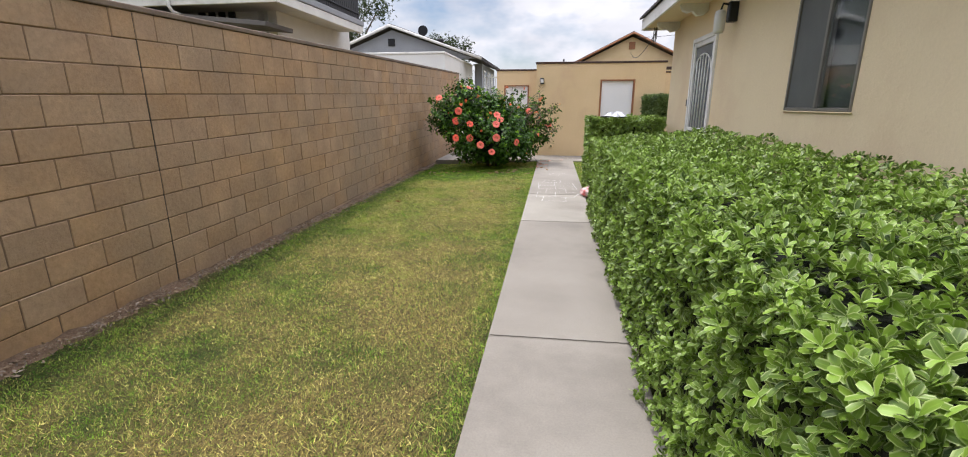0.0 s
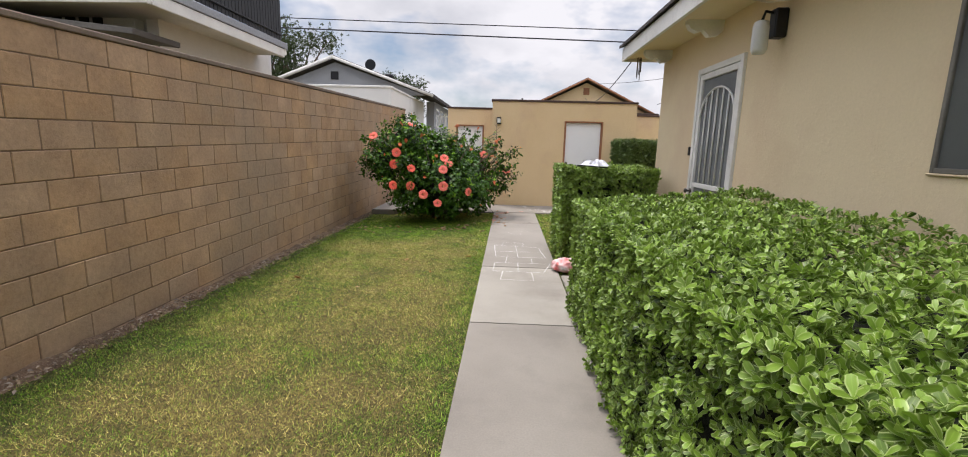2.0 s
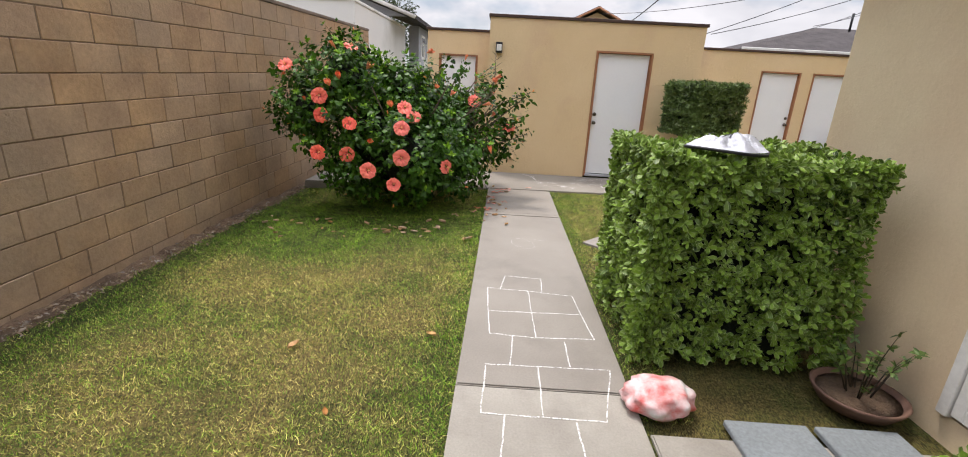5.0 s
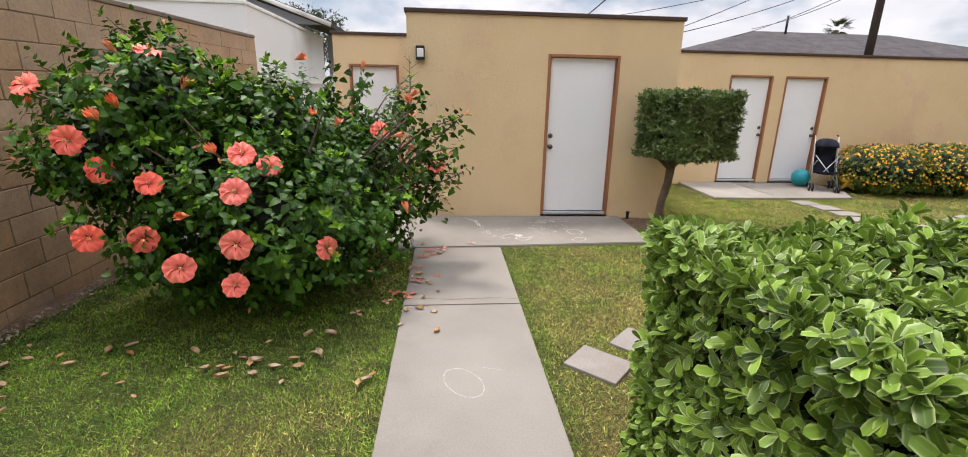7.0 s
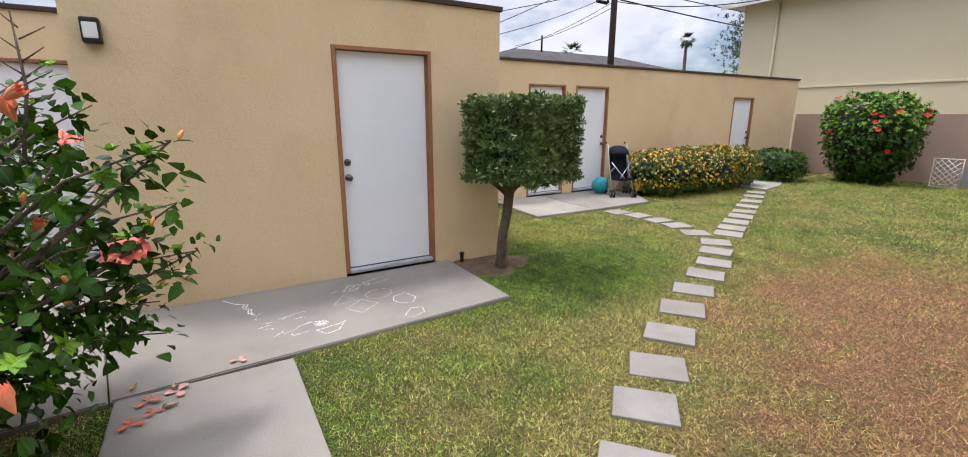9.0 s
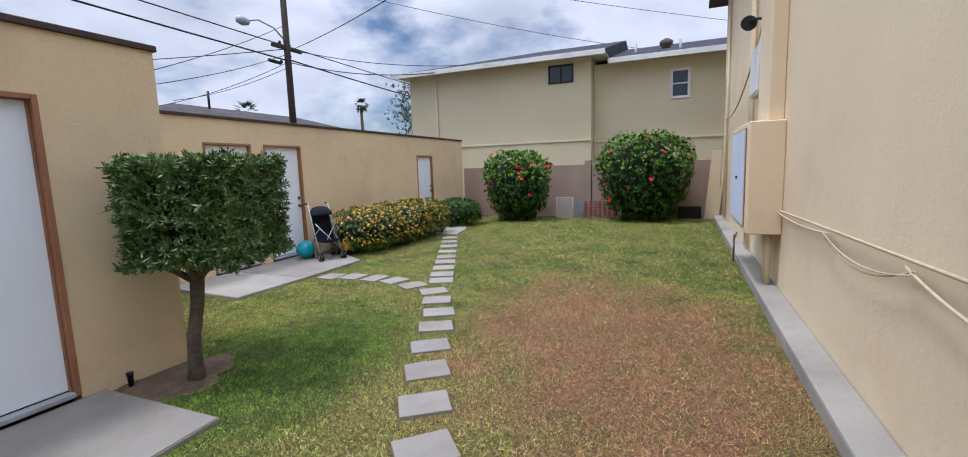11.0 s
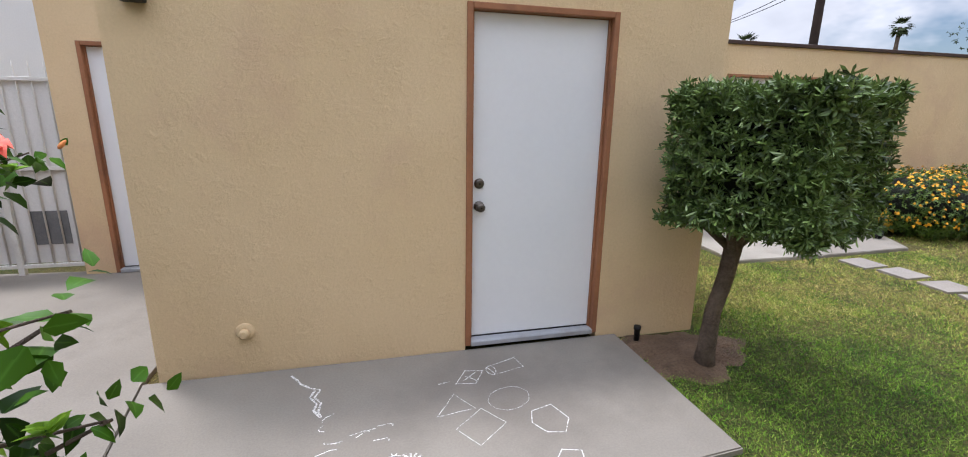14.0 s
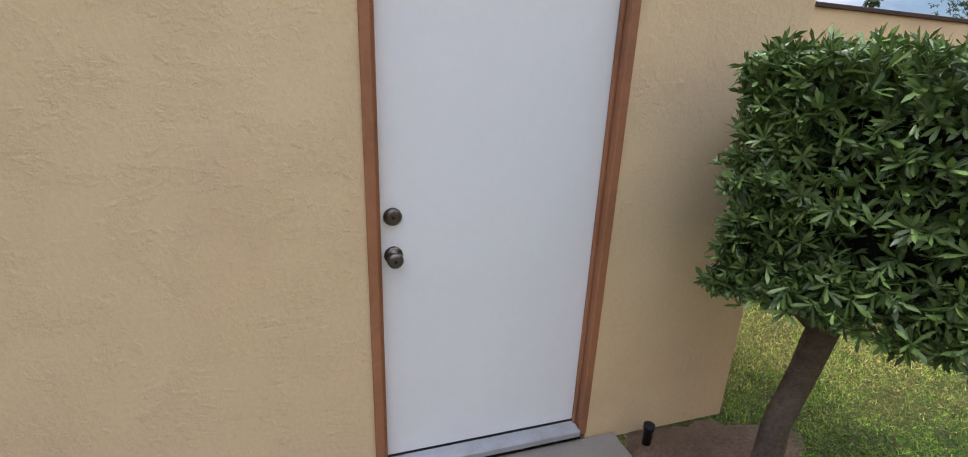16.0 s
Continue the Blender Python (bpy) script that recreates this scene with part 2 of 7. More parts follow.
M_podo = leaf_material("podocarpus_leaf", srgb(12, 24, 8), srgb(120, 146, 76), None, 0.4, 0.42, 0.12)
M_lantana = leaf_material("yellow_shrub_leaf", srgb(34, 62, 22), srgb(98, 124, 46), None, 0.5, 0.4, 0.2)
M_new_growth = leaf_material("hibiscus_new_leaf", srgb(70, 120, 22), srgb(142, 182, 52), None, 0.5, 0.2, 0.25)
M_tree_far = leaf_material("distant_tree_leaf", srgb(30, 42, 24), srgb(84, 96, 62), None, 0.75, 0.15, 0.2)

# ---------------------------------------------------------------- mesh helpers


def mesh_of(bm, name):
    me = bpy.data.meshes.new(name)
    bm.to_mesh(me)
    bm.free()
    return me


def part(name, bm, material, parent=None, label="", smooth=False):
    ob = new(name, mesh_of(bm, name))
    ob.data.materials.append(material)
    if smooth:
        ob.data.shade_smooth()
    if parent:
        ob.parent = parent
    if label:
        ob["label"] = label
    return ob


def thing(name, at=(0, 0, 0), label="", category="", group="", kind="", rz=0):
    ob = new(name)
    ob.empty_display_size = 0.1
    ob.matrix_basis = pose(*at, 0, 0, rz)
    return tagged(ob, label, category, group, kind)


def add_box(bm, lo, hi, bevel=0.0, segs=1):
    m = bmesh.ops.create_cube(bm, size=1.0)
    vs = m["verts"]
    for v in vs:
        v.co = Vector([lo[i] + (v.co[i] + 0.5) * (hi[i] - lo[i]) for i in range(3)])
    if bevel:
        es = list({e for v in vs for e in v.link_edges})
        bmesh.ops.bevel(bm, geom=es, offset=bevel, segments=segs, affect="EDGES", profile=0.6)
    return bm


def box(lo, hi, bevel=0.0, segs=1):
    return add_box(bmesh.new(), lo, hi, bevel, segs)


def add_prism(bm, pts, z0, z1):
    """An upright prism over a plan polygon (counter-clockwise)."""
    lo = [bm.verts.new((x, y, z0)) for x, y in pts]
    hi = [bm.verts.new((x, y, z1)) for x, y in pts]
    bm.faces.new(hi)
    bm.faces.new(lo[::-1])
    n = len(pts)
    for i in range(n):
        bm.faces.new((lo[i], lo[(i + 1) % n], hi[(i + 1) % n], hi[i]))
    return bm


def add_tube(bm, pts, radii, sides=8, caps=True):
    """A round tube through points."""
    pts = [Vector(p) for p in pts]
    if not hasattr(radii, "__len__"):
        radii = [radii] * len(pts)
    rings = []
    for i, p in enumerate(pts):
        d = (pts[min(i + 1, len(pts) - 1)] - pts[max(i - 1, 0)]).normalized()
        a = d.orthogonal().normalized() if i == 0 else (prev - d * prev.dot(d)).normalized()
        prev = a
        b = d.cross(a)
        rings.append([bm.verts.new(p + (a * math.cos(k * math.tau / sides) + b * math.sin(k * math.tau / sides)) * radii[i]) for k in range(sides)])
    for r0, r1 in zip(rings, rings[1:]):
        for k in range(sides):
            f = bm.faces.new((r0[k], r0[(k + 1) % sides], r1[(k + 1) % sides], r1[k]))
            f.smooth = True
    if caps:
        bm.faces.new(rings[0][::-1])
        bm.faces.new(rings[-1])
    return bm


def tube(pts, radii, sides=8):
    return add_tube(bmesh.new(), pts, radii, sides)


def add_lathe(bm, profile, at=(0, 0, 0), sides=20, axis="z"):
    """A turned shape: (radius, height) pairs about an axis."""
    rings = []
    for r, h in profile:
        ring = []
        for k in range(sides):
            c, s = math.cos(k * math.tau / sides) * r, math.sin(k * math.tau / sides) * r
            p = (c, s, h) if axis == "z" else ((c, -h, s) if axis == "-y" else (-h, c, s))
            ring.append(bm.verts.new(Vector(p) + Vector(at)))
        rings.append(ring)
    for r0, r1 in zip(rings, rings[1:]):
        for k in range(sides):
            bm.faces.new((r0[k], r0[(k + 1) % sides], r1[(k + 1) % sides], r1[k])).smooth = True
    bm.faces.new(rings[0][::-1])
    bm.faces.new(rings[-1])
    return bm


def lathe(profile, at=(0, 0, 0), sides=20, axis="z"):
    return add_lathe(bmesh.new(), profile, at, sides, axis)


def fast_mesh(name, verts, faces_flat, sizes, uvs=None):
    """A mesh from arrays: vertices, corner indices, corners a face, and a uv a vertex."""
    me = bpy.data.meshes.new(name)
    me.vertices.add(len(verts))
    me.vertices.foreach_set("co", np.asarray(verts, np.float32).ravel())
    me.loops.add(len(faces_flat))
    me.loops.foreach_set("vertex_index", np.asarray(faces_flat, np.int32))
    me.polygons.add(len(sizes))
    starts = np.concatenate(([0], np.cumsum(sizes)[:-1]))
    me.polygons.foreach_set("loop_start", starts.astype(np.int32))
    if uvs is not None:
        layer = me.uv_layers.new(name="UVMap")
        layer.data.foreach_set("uv", np.asarray(uvs, np.float32)[np.asarray(faces_flat)].ravel())
    me.update(calc_edges=True)
    me.validate()
    return me


def unit(a):
    return a / np.maximum(np.linalg.norm(a, axis=-1, keepdims=True), 1e-9)


# outline of a leaf along its length: share of length and of half width
LEAF_SPOON = ((0.0, 0.16), (0.55, 0.86), (0.88, 0.78))
LEAF_PLAIN = ((0.0, 0.2), (0.4, 1.0))
LEAF_OVATE = ((0.0, 0.15), (0.3, 1.0), (0.7, 0.65))
LEAF_LANCE = ((0.0, 0.25), (0.5, 1.0))
LEAF_BLUNT = ((0.0, 0.35), (0.72, 1.0))


def leaf_cloud(name, base, way, face, length, width, outline, curl=0.25, cup=0.2):
    """Many leaves in one mesh: where each starts, its way, the way its face looks, length, width."""
    n = len(base)
    way = unit(way)
    side = unit(np.cross(way, face))
    up = np.cross(side, way)
    length, width = np.asarray(length)[:, None], np.asarray(width)[:, None]
    rows, uv = [], []
    for s, w in outline:
        mid = base + way * length * s - up * length * curl * s * s
        lift = up * width * 0.5 * w * cup
        rows += [mid - side * width * 0.5 * w + lift, mid, mid + side * width * 0.5 * w + lift]
        uv += [(1, s), (0, s), (1, s)]
    rows.append(base + way * length - up * length * curl)
    uv.append((0.5, 1))
    k = len(rows)
    verts = np.stack(rows, 1).reshape(-1, 3)
    quads = []
    for r in range(len(outline) - 1):
        a = 3 * r
        quads += [(a, a + 1, a + 4, a + 3), (a + 1, a + 2, a + 5, a + 4)]
    a = 3 * (len(outline) - 1)
    tris = [(a, a + 1, k - 1), (a + 1, a + 2, k - 1)]
    off = np.arange(n)[:, None] * k
    q = (off[:, None] + np.array(quads)[None]).reshape(-1)
    t = (off[:, None] + np.array(tris)[None]).reshape(-1)
    sizes = np.concatenate((np.full(n * len(quads), 4), np.full(n * 2, 3)))
    return fast_mesh(name, verts, np.concatenate((q, t)), sizes, np.tile(np.array(uv), (n, 1)))


def rosettes(rng, centre, normal, count, length, width, rise=(0.15, 0.9), spread=0.35):
    """Leaves in whorls round shoots: arrays for leaf_cloud."""
    n = len(centre)
    axis = unit(normal + rng.normal(0, spread, (n, 3)))
    ref = np.where(np.abs(axis[:, 2:]) < 0.9, np.array([[0, 0, 1.0]]), np.array([[1.0, 0, 0]]))
    a = unit(np.cross(axis, ref))
    b = np.cross(axis, a)
    base, way, face, ls, ws = [], [], [], [], []
    size = rng.uniform(0.75, 1.2, n)
    for k in range(count):
        ang = math.tau * k / count * 1.0 + rng.uniform(-0.4, 0.4, n) + (k % 2) * 0.3
        out = a * np.cos(ang)[:, None] + b * np.sin(ang)[:, None]
        e = rng.uniform(*rise, n) * (1.0 if k % 2 else 0.7)
        w = out * np.cos(e)[:, None] + axis * np.sin(e)[:, None]
        base.append(centre + axis * rng.uniform(-0.25, 0.1, n)[:, None] * length)
        way.append(w)
        face.append(axis * np.cos(e)[:, None] - out * np.sin(e)[:, None] + rng.normal(0, 0.15, (n, 3)))
        ls.append(length * size * rng.uniform(0.7, 1.1, n))
        ws.append(width * size * rng.uniform(0.8, 1.15, n))
    return [np.concatenate(v) for v in (base, way, face, ls, ws)]


def sprays(rng, centre, normal, count, length, width):
    """Leaves set singly along leafy shoots, hanging outwards: arrays for leaf_cloud."""
    n = len(centre)
    axis = unit(normal + rng.normal(0, 0.35, (n, 3)))
    ref = np.where(np.abs(axis[:, 2:]) < 0.9, np.array([[0, 0, 1.0]]), np.array([[1.0, 0, 0]]))
    a = unit(np.cross(axis, ref))
    b = np.cross(axis, a)
    base, way, face, ls, ws = [], [], [], [], []
    for k in range(count):
        u = k / (count - 1)
        ang = k * 2.4 + rng.uniform(-0.5, 0.5, n)
        out = a * np.cos(ang)[:, None] + b * np.sin(ang)[:, None]
        base.append(centre + axis * ((u - 0.7) * 0.17 + rng.normal(0, 0.012, n))[:, None] + out * 0.012 + rng.normal(0, 0.012, (n, 3)))
        rise = 0.25 + 0.75 * u + rng.normal(0, 0.2, n)
        w = out + axis * rise[:, None] + np.array((0, 0, -0.28))
        way.append(w)
        face.append(axis + np.array((0, 0, 0.7)) - out * 0.35 + rng.normal(0, 0.3, (n, 3)))
        size = (1.0 - 0.45 * u) * rng.uniform(0.7, 1.2, n)
        ls.append(length * size)
        ws.append(width * size * rng.uniform(0.85, 1.1, n))
    return [np.concatenate(v) for v in (base, way, face, ls, ws)]


def leaf_part(name, mesh, material, parent, label=""):
    ob = new(name, mesh)
    mesh.materials.append(material)
    mesh.shade_smooth()
    ob.parent = parent
    ob["kind"] = "stuff"
    if label:
        ob["label"] = label
    return ob

# ---------------------------------------------------------------- ground


def lawn_z(x, y):
    """Height of the lawn: flush with the walk, falling towards the block wall."""
    x = np.asarray(x, float)
    return -0.025 - 0.115 * np.clip((-1.7 - x) / 2.9, 0, 1) - 0.02 * np.clip((x + 0.6) / 3.0, 0, 1)


def brown_patch(x, y):
    """How dry the turf is, 0 to 1: the worn patch beside the stepping stones, thin turf elsewhere."""
    d = ((x - 3.3) / 2.6) ** 2 + ((y + 3.5 - 0.22 * (x - 3.3)) / 1.6) ** 2
    return np.clip(1.25 - d, 0, 1)


def turf(name, green_a, green_b, straw_a, straw_b, soil, blades):
    """Turf: green and straw by noise, brown in the worn patch. blades: differ one by one."""
    m, nt, p, pos = start_mat(name, 0.75 if blades else 0.95, 0, 0.25)
    sep = nt.nodes.new("ShaderNodeSeparateXYZ")
    nt.links.new(pos, sep.inputs[0])
    x, y = sep.outputs["X"], sep.outputs["Y"]
    dx = math_node(nt, "MULTIPLY", math_node(nt, "SUBTRACT", x, 3.3), 1 / 2.6)
    dy = math_node(nt, "SUBTRACT", math_node(nt, "ADD", y, 3.5), math_node(nt, "MULTIPLY", math_node(nt, "SUBTRACT", x, 3.3), 0.22))
    dy = math_node(nt, "MULTIPLY", dy, 1 / 1.6)
    d = math_node(nt, "ADD", math_node(nt, "MULTIPLY", dx, dx), math_node(nt, "MULTIPLY", dy, dy))
    wob = noise_fac(nt, pos, 1.6, 5, 0.2, 0.8)
    patch = math_node(nt, "SUBTRACT", math_node(nt, "ADD", 0.5, math_node(nt, "MULTIPLY", wob, 1.5)), d, True)
    patch = math_node(nt, "MULTIPLY", patch, noise_fac(nt, pos, 9, 5, 0.1, 0.5))
    if blades:
        rnd_b = nt.nodes.new("ShaderNodeNewGeometry").outputs["Random Per Island"]
        patch = math_node(nt, "MULTIPLY", patch, math_node(nt, "ADD", 0.5, math_node(nt, "MULTIPLY", rnd_b, 0.48)))
    straw = mix_nodes(nt, noise_fac(nt, pos, 22, 4, 0.35, 0.65), straw_a, straw_b)
    green = mix_nodes(nt, noise_fac(nt, pos, 6, 4, 0.35, 0.65), green_a, green_b)
    dry = noise_fac(nt, pos, 1.3, 8, 0.34, 0.62, 0.7)
    # lusher turf round the tree and the pad
    gx = math_node(nt, "MULTIPLY", math_node(nt, "SUBTRACT", x, 2.0), 1 / 1.55)
    gy = math_node(nt, "MULTIPLY", math_node(nt, "ADD", y, 0.85), 1 / 1.0)
    lush = math_node(nt, "SUBTRACT", 1.3, math_node(nt, "ADD", math_node(nt, "MULTIPLY", gx, gx), math_node(nt, "MULTIPLY", gy, gy)), True)
    # greener turf before the hibiscus; the bush's shadow is put into the colour
    hx = math_node(nt, "MULTIPLY", math_node(nt, "ADD", x, 3.1), 1 / 1.7)
    hy = math_node(nt, "MULTIPLY", math_node(nt, "ADD", y, 3.3), 1 / 1.35)
    bush_shade = math_node(nt, "SUBTRACT", 1.3, math_node(nt, "ADD", math_node(nt, "MULTIPLY", hx, hx), math_node(nt, "MULTIPLY", hy, hy)), True)
    lush = math_node(nt, "MAXIMUM", lush, bush_shade)
    # palest along the middle of the strip
    mid = math_node(nt, "SUBTRACT", 1.0, math_node(nt, "DIVIDE", math_node(nt, "ABSOLUTE", math_node(nt, "SUBTRACT", x, -2.55)), 1.1), True)
    dry = math_node(nt, "ADD", dry, math_node(nt, "MULTIPLY", mid, 0.3), True)
    # thin straw-coloured turf between the pad and the stepping stones
    sx = math_node(nt, "MULTIPLY", math_node(nt, "SUBTRACT", x, 1.6), 1 / 2.2)
    sy = math_node(nt, "MULTIPLY", math_node(nt, "SUBTRACT", math_node(nt, "ADD", y, 2.45), math_node(nt, "MULTIPLY", math_node(nt, "SUBTRACT", x, 1.6), 0.5)), 1 / 0.75)
    thin = math_node(nt, "SUBTRACT", 1.0, math_node(nt, "ADD", math_node(nt, "MULTIPLY", sx, sx), math_node(nt, "MULTIPLY", sy, sy)), True)
    dry = math_node(nt, "ADD", dry, math_node(nt, "MULTIPLY", thin, 0.55), True)
    # greener strips that keep damp: beside the walk and at the foot of the wall
    for at, reach in ((-1.6, 0.32), (-4.35, 0.45), (-0.75, 0.2)):
        far = math_node(nt, "ABSOLUTE", math_node(nt, "SUBTRACT", x, at))
        near = math_node(nt, "SUBTRACT", 1.0, math_node(nt, "DIVIDE", far, reach), True)
        dry = math_node(nt, "MULTIPLY", dry, math_node(nt, "SUBTRACT", 1.0, math_node(nt, "MULTIPLY", near, 0.9)))
    dry = math_node(nt, "MULTIPLY", dry, math_node(nt, "SUBTRACT", 1.0, math_node(nt, "MULTIPLY", lush, 0.85)))
    if blades:
        rnd = nt.nodes.new("ShaderNodeNewGeometry").outputs["Random Per Island"]
        dry = math_node(nt, "ADD", math_node(nt, "MULTIPLY", dry, 0.75), math_node(nt, "MULTIPLY", math_node(nt, "SUBTRACT", rnd, math_node(nt, "ADD", 0.5, math_node(nt, "MULTIPLY", lush, 0.2))), 1.5), True)
    else:
        dry = math_node(nt, "MULTIPLY", dry, 0.8)
    col = mix_nodes(nt, dry, green, straw)
    col = mix_nodes(nt, patch, col, soil)
    if not blades:
        # matted stems lying every way over thatch, darkened for the shade between them
        stems = None
        for turn in (0, 47, 93, 138):
            mp = nt.nodes.new("ShaderNodeMapping")
            mp.inputs["Rotation"].default_value = (0, 0, radians(turn))
            mp.inputs["Scale"].default_value = (170, 42, 40)
            mp.inputs["Location"].default_value = (turn, 0, 0)
            nt.links.new(pos, mp.inputs["Vector"])
            one = noise_fac(nt, mp.outputs["Vector"], 1.0, 2, 0.52, 0.66)
            stems = one if stems is None else math_node(nt, "MAXIMUM", stems, one)
        col = mix_nodes(nt, math_node(nt, "MULTIPLY", noise_fac(nt, pos, 75, 2, 0.5, 0.58), 0.4), col, straw_b)
        hv = nt.nodes.new("ShaderNodeHueSaturation")
        nt.links.new(math_node(nt, "ADD", 0.3, math_node(nt, "MULTIPLY", stems, 1.25)), hv.inputs["Value"])
        nt.links.new(col, hv.inputs["Color"])
        col = hv.outputs["Color"]
    if blades:
        vr = nt.nodes.new("ShaderNodeMapRange")
        vr.inputs["To Min"].default_value, vr.inputs["To Max"].default_value = 0.36, 1.8
        nt.links.new(math_node(nt, "FRACT", math_node(nt, "MULTIPLY", rnd, 57.3)), vr.inputs["Value"])
        hv = nt.nodes.new("ShaderNodeHueSaturation")
        nt.links.new(vr.outputs["Result"], hv.inputs["Value"])
        nt.links.new(col, hv.inputs["Color"])
        col = hv.outputs["Color"]
    nt.links.new(col, p.inputs["Base Color"])
    if not blades:
        bump(nt, p, noise_fac(nt, pos, 50, 5, 0.2, 0.8), 0.8, 0.02)
    return m


M_ground = turf("turf_soil", srgb(40, 56, 18), srgb(60, 76, 27), srgb(120, 104, 62), srgb(100, 86, 50), srgb(120, 86, 62), False)
M_blades = turf("grass_blade", srgb(68, 116, 16), srgb(122, 162, 40), srgb(212, 200, 124), srgb(174, 158, 88), srgb(190, 140, 104), True)

gx = np.concatenate(([-500, -200, -80, -30, -12], np.arange(-5.5, 14.6, 0.5), [18, 30, 80, 200, 500]))
gy = np.concatenate(([-500, -200, -80, -30], np.arange(-18, 6.1, 0.5), [12, 30, 80, 200, 600]))
GX, GY = np.meshgrid(gx, gy)
gv = np.stack((GX, GY, lawn_z(GX, GY)), -1).reshape(-1, 3)
nx, ny = len(gx), len(gy)
ii, jj = np.meshgrid(np.arange(nx - 1), np.arange(ny - 1))
a0 = (jj * nx + ii).ravel()
gq = np.stack((a0, a0 + 1, a0 + nx + 1, a0 + nx), -1).ravel()
ground = new("ground", fast_mesh("ground", gv, gq, np.full((nx - 1) * (ny - 1), 4)))
ground.data.materials.append(M_ground)
tagged(ground, "patchy lawn of green and straw-coloured turf", "lawn", kind="structure")

# ---------------------------------------------------------------- concrete walk and pad


def slab(name, pts, z0, z1, material, parent, label=""):
    bm = add_prism(bmesh.new(), pts, z0, z1)
    top = [e for e in bm.edges if all(v.co.z > z1 - 1e-4 for v in e.verts)]
    bmesh.ops.bevel(bm, geom=top, offset=0.008, segments=2, affect="EDGES")
    return part(name, bm, material, parent, label)


walkway = thing("walkway", label="grey concrete garden walk in cast slabs", category="path", kind="structure")
XL, XR = -1.665, -0.72
for y0, y1, shade in ((-20.0, -17.0, 0), (-16.99, -14.6, 0), (-14.59, -11.43, 0), (-11.42, -8.245, 0), (-8.235, -6.335, 1), (-6.325, -2.90, 0), (-2.89, -1.42, 0)):
    mat = M_concrete_b if shade else M_concrete
    slab("slab", ((XL, y0), (XR, y0 + 0.01), (XR, y1 + 0.01), (XL, y1)), -0.12, 0.0, mat, walkway)
apron = thing("pavement", label="concrete apron along the storage rooms", category="paving", kind="structure")
slab("slab", ((XL - 0.02, -1.41), (1.115, -1.235), (1.115, -0.002), (-1.90, -0.002)), -0.12, 0.0, M_concrete, apron)
slab("slab", ((-4.45, -1.62), (XL - 0.03, -1.41), (-1.91, -0.002), (-1.86, 2.19), (-4.45, 2.4)), -0.12, -0.002, M_concrete, apron)
slab("slab", ((-0.70, -8.1), (0.74, -8.1), (0.74, -6.6), (-0.70, -6.6)), -0.12, -0.004, M_concrete_b, apron)
slab("slab", ((3.35, 1.32), (4.55, 1.30), (4.55, 2.85), (3.45, 2.85)), -0.12, -0.004, M_concrete_b, apron)
slab("slab", ((4.56, 1.30), (5.95, 1.34), (6.3, 1.9), (6.3, 2.85), (4.56, 2.85)), -0.12, -0.006, M_concrete, apron)
slab("slab", ((9.3, 1.05), (10.3, 1.25), (11.6, 1.9), (11.6, 2.85), (9.3, 2.85)), -0.12, -0.006, M_concrete_b, apron)

def crack(pts, seed):
    rng = random.Random(seed)
    bm = bmesh.new()
    last = None
    for i, (x, y) in enumerate(pts):
        w = rng.uniform(0.001, 0.0032)
        pair = (bm.verts.new((x, y + w, 0.0025)), bm.verts.new((x, y - w, 0.0025)))
        if last:
            bm.faces.new((last[0], last[1], pair[1], pair[0]))
        last = pair
    return bm


rk = random.Random(2)
part("crack", crack([(XL + 0.03 + k * 0.03, -2.78 + 0.012 * math.sin(k * 0.35) + rk.uniform(-0.006, 0.006)) for k in range(31)], 1), M_fascia, walkway, "dark hairline crack")

# stepping stones: a straight run across the lawn and a branch to the store doors
STEPS = ((-0.35, -3.77, 45), (0.03, -3.54, 44), (0.46, -3.25, 43), (0.89, -2.93, 42), (1.30, -2.68, 40), (1.76, -2.41, 37), (2.25, -2.15, 34), (2.73, -1.91, 32), (3.22, -1.70, 30), (3.66, -1.50, 28),
         (4.07, -1.25, 27), (4.46, -0.99, 38), (4.67, -0.54, 58), (4.82, -0.13, 70), (4.87, 0.25, 84), (4.87, 0.65, 90), (4.80, 1.02, 95),
         (5.02, -0.81, 25), (5.37, -0.64, 25), (5.81, -0.43, 25), (6.26, -0.23, 25), (6.71, -0.02, 25), (7.21, 0.22, 25), (7.78, 0.48, 25), (8.33, 0.75, 25), (8.85, 1.0, 26))
stone_mesh = mesh_of(box((-0.15, -0.175, -0.05), (0.15, 0.175, 0.0), 0.007, 2), "stepping_stone")
stone_mesh.materials.append(M_stepstone)
rs = random.Random(5)
for x, y, rz in STEPS:
    st = new("stepping_stone", stone_mesh)
    st.matrix_basis = pose(x, y, float(lawn_z(x, y)) + 0.022 + rs.uniform(-0.004, 0.004), rs.uniform(-1, 1), rs.uniform(-1, 1), rz + rs.uniform(-3, 3))
    tagged(st, "square grey concrete stepping stone set in turf", "stepping stone", "stepping stones across the lawn")

# ---------------------------------------------------------------- storage building


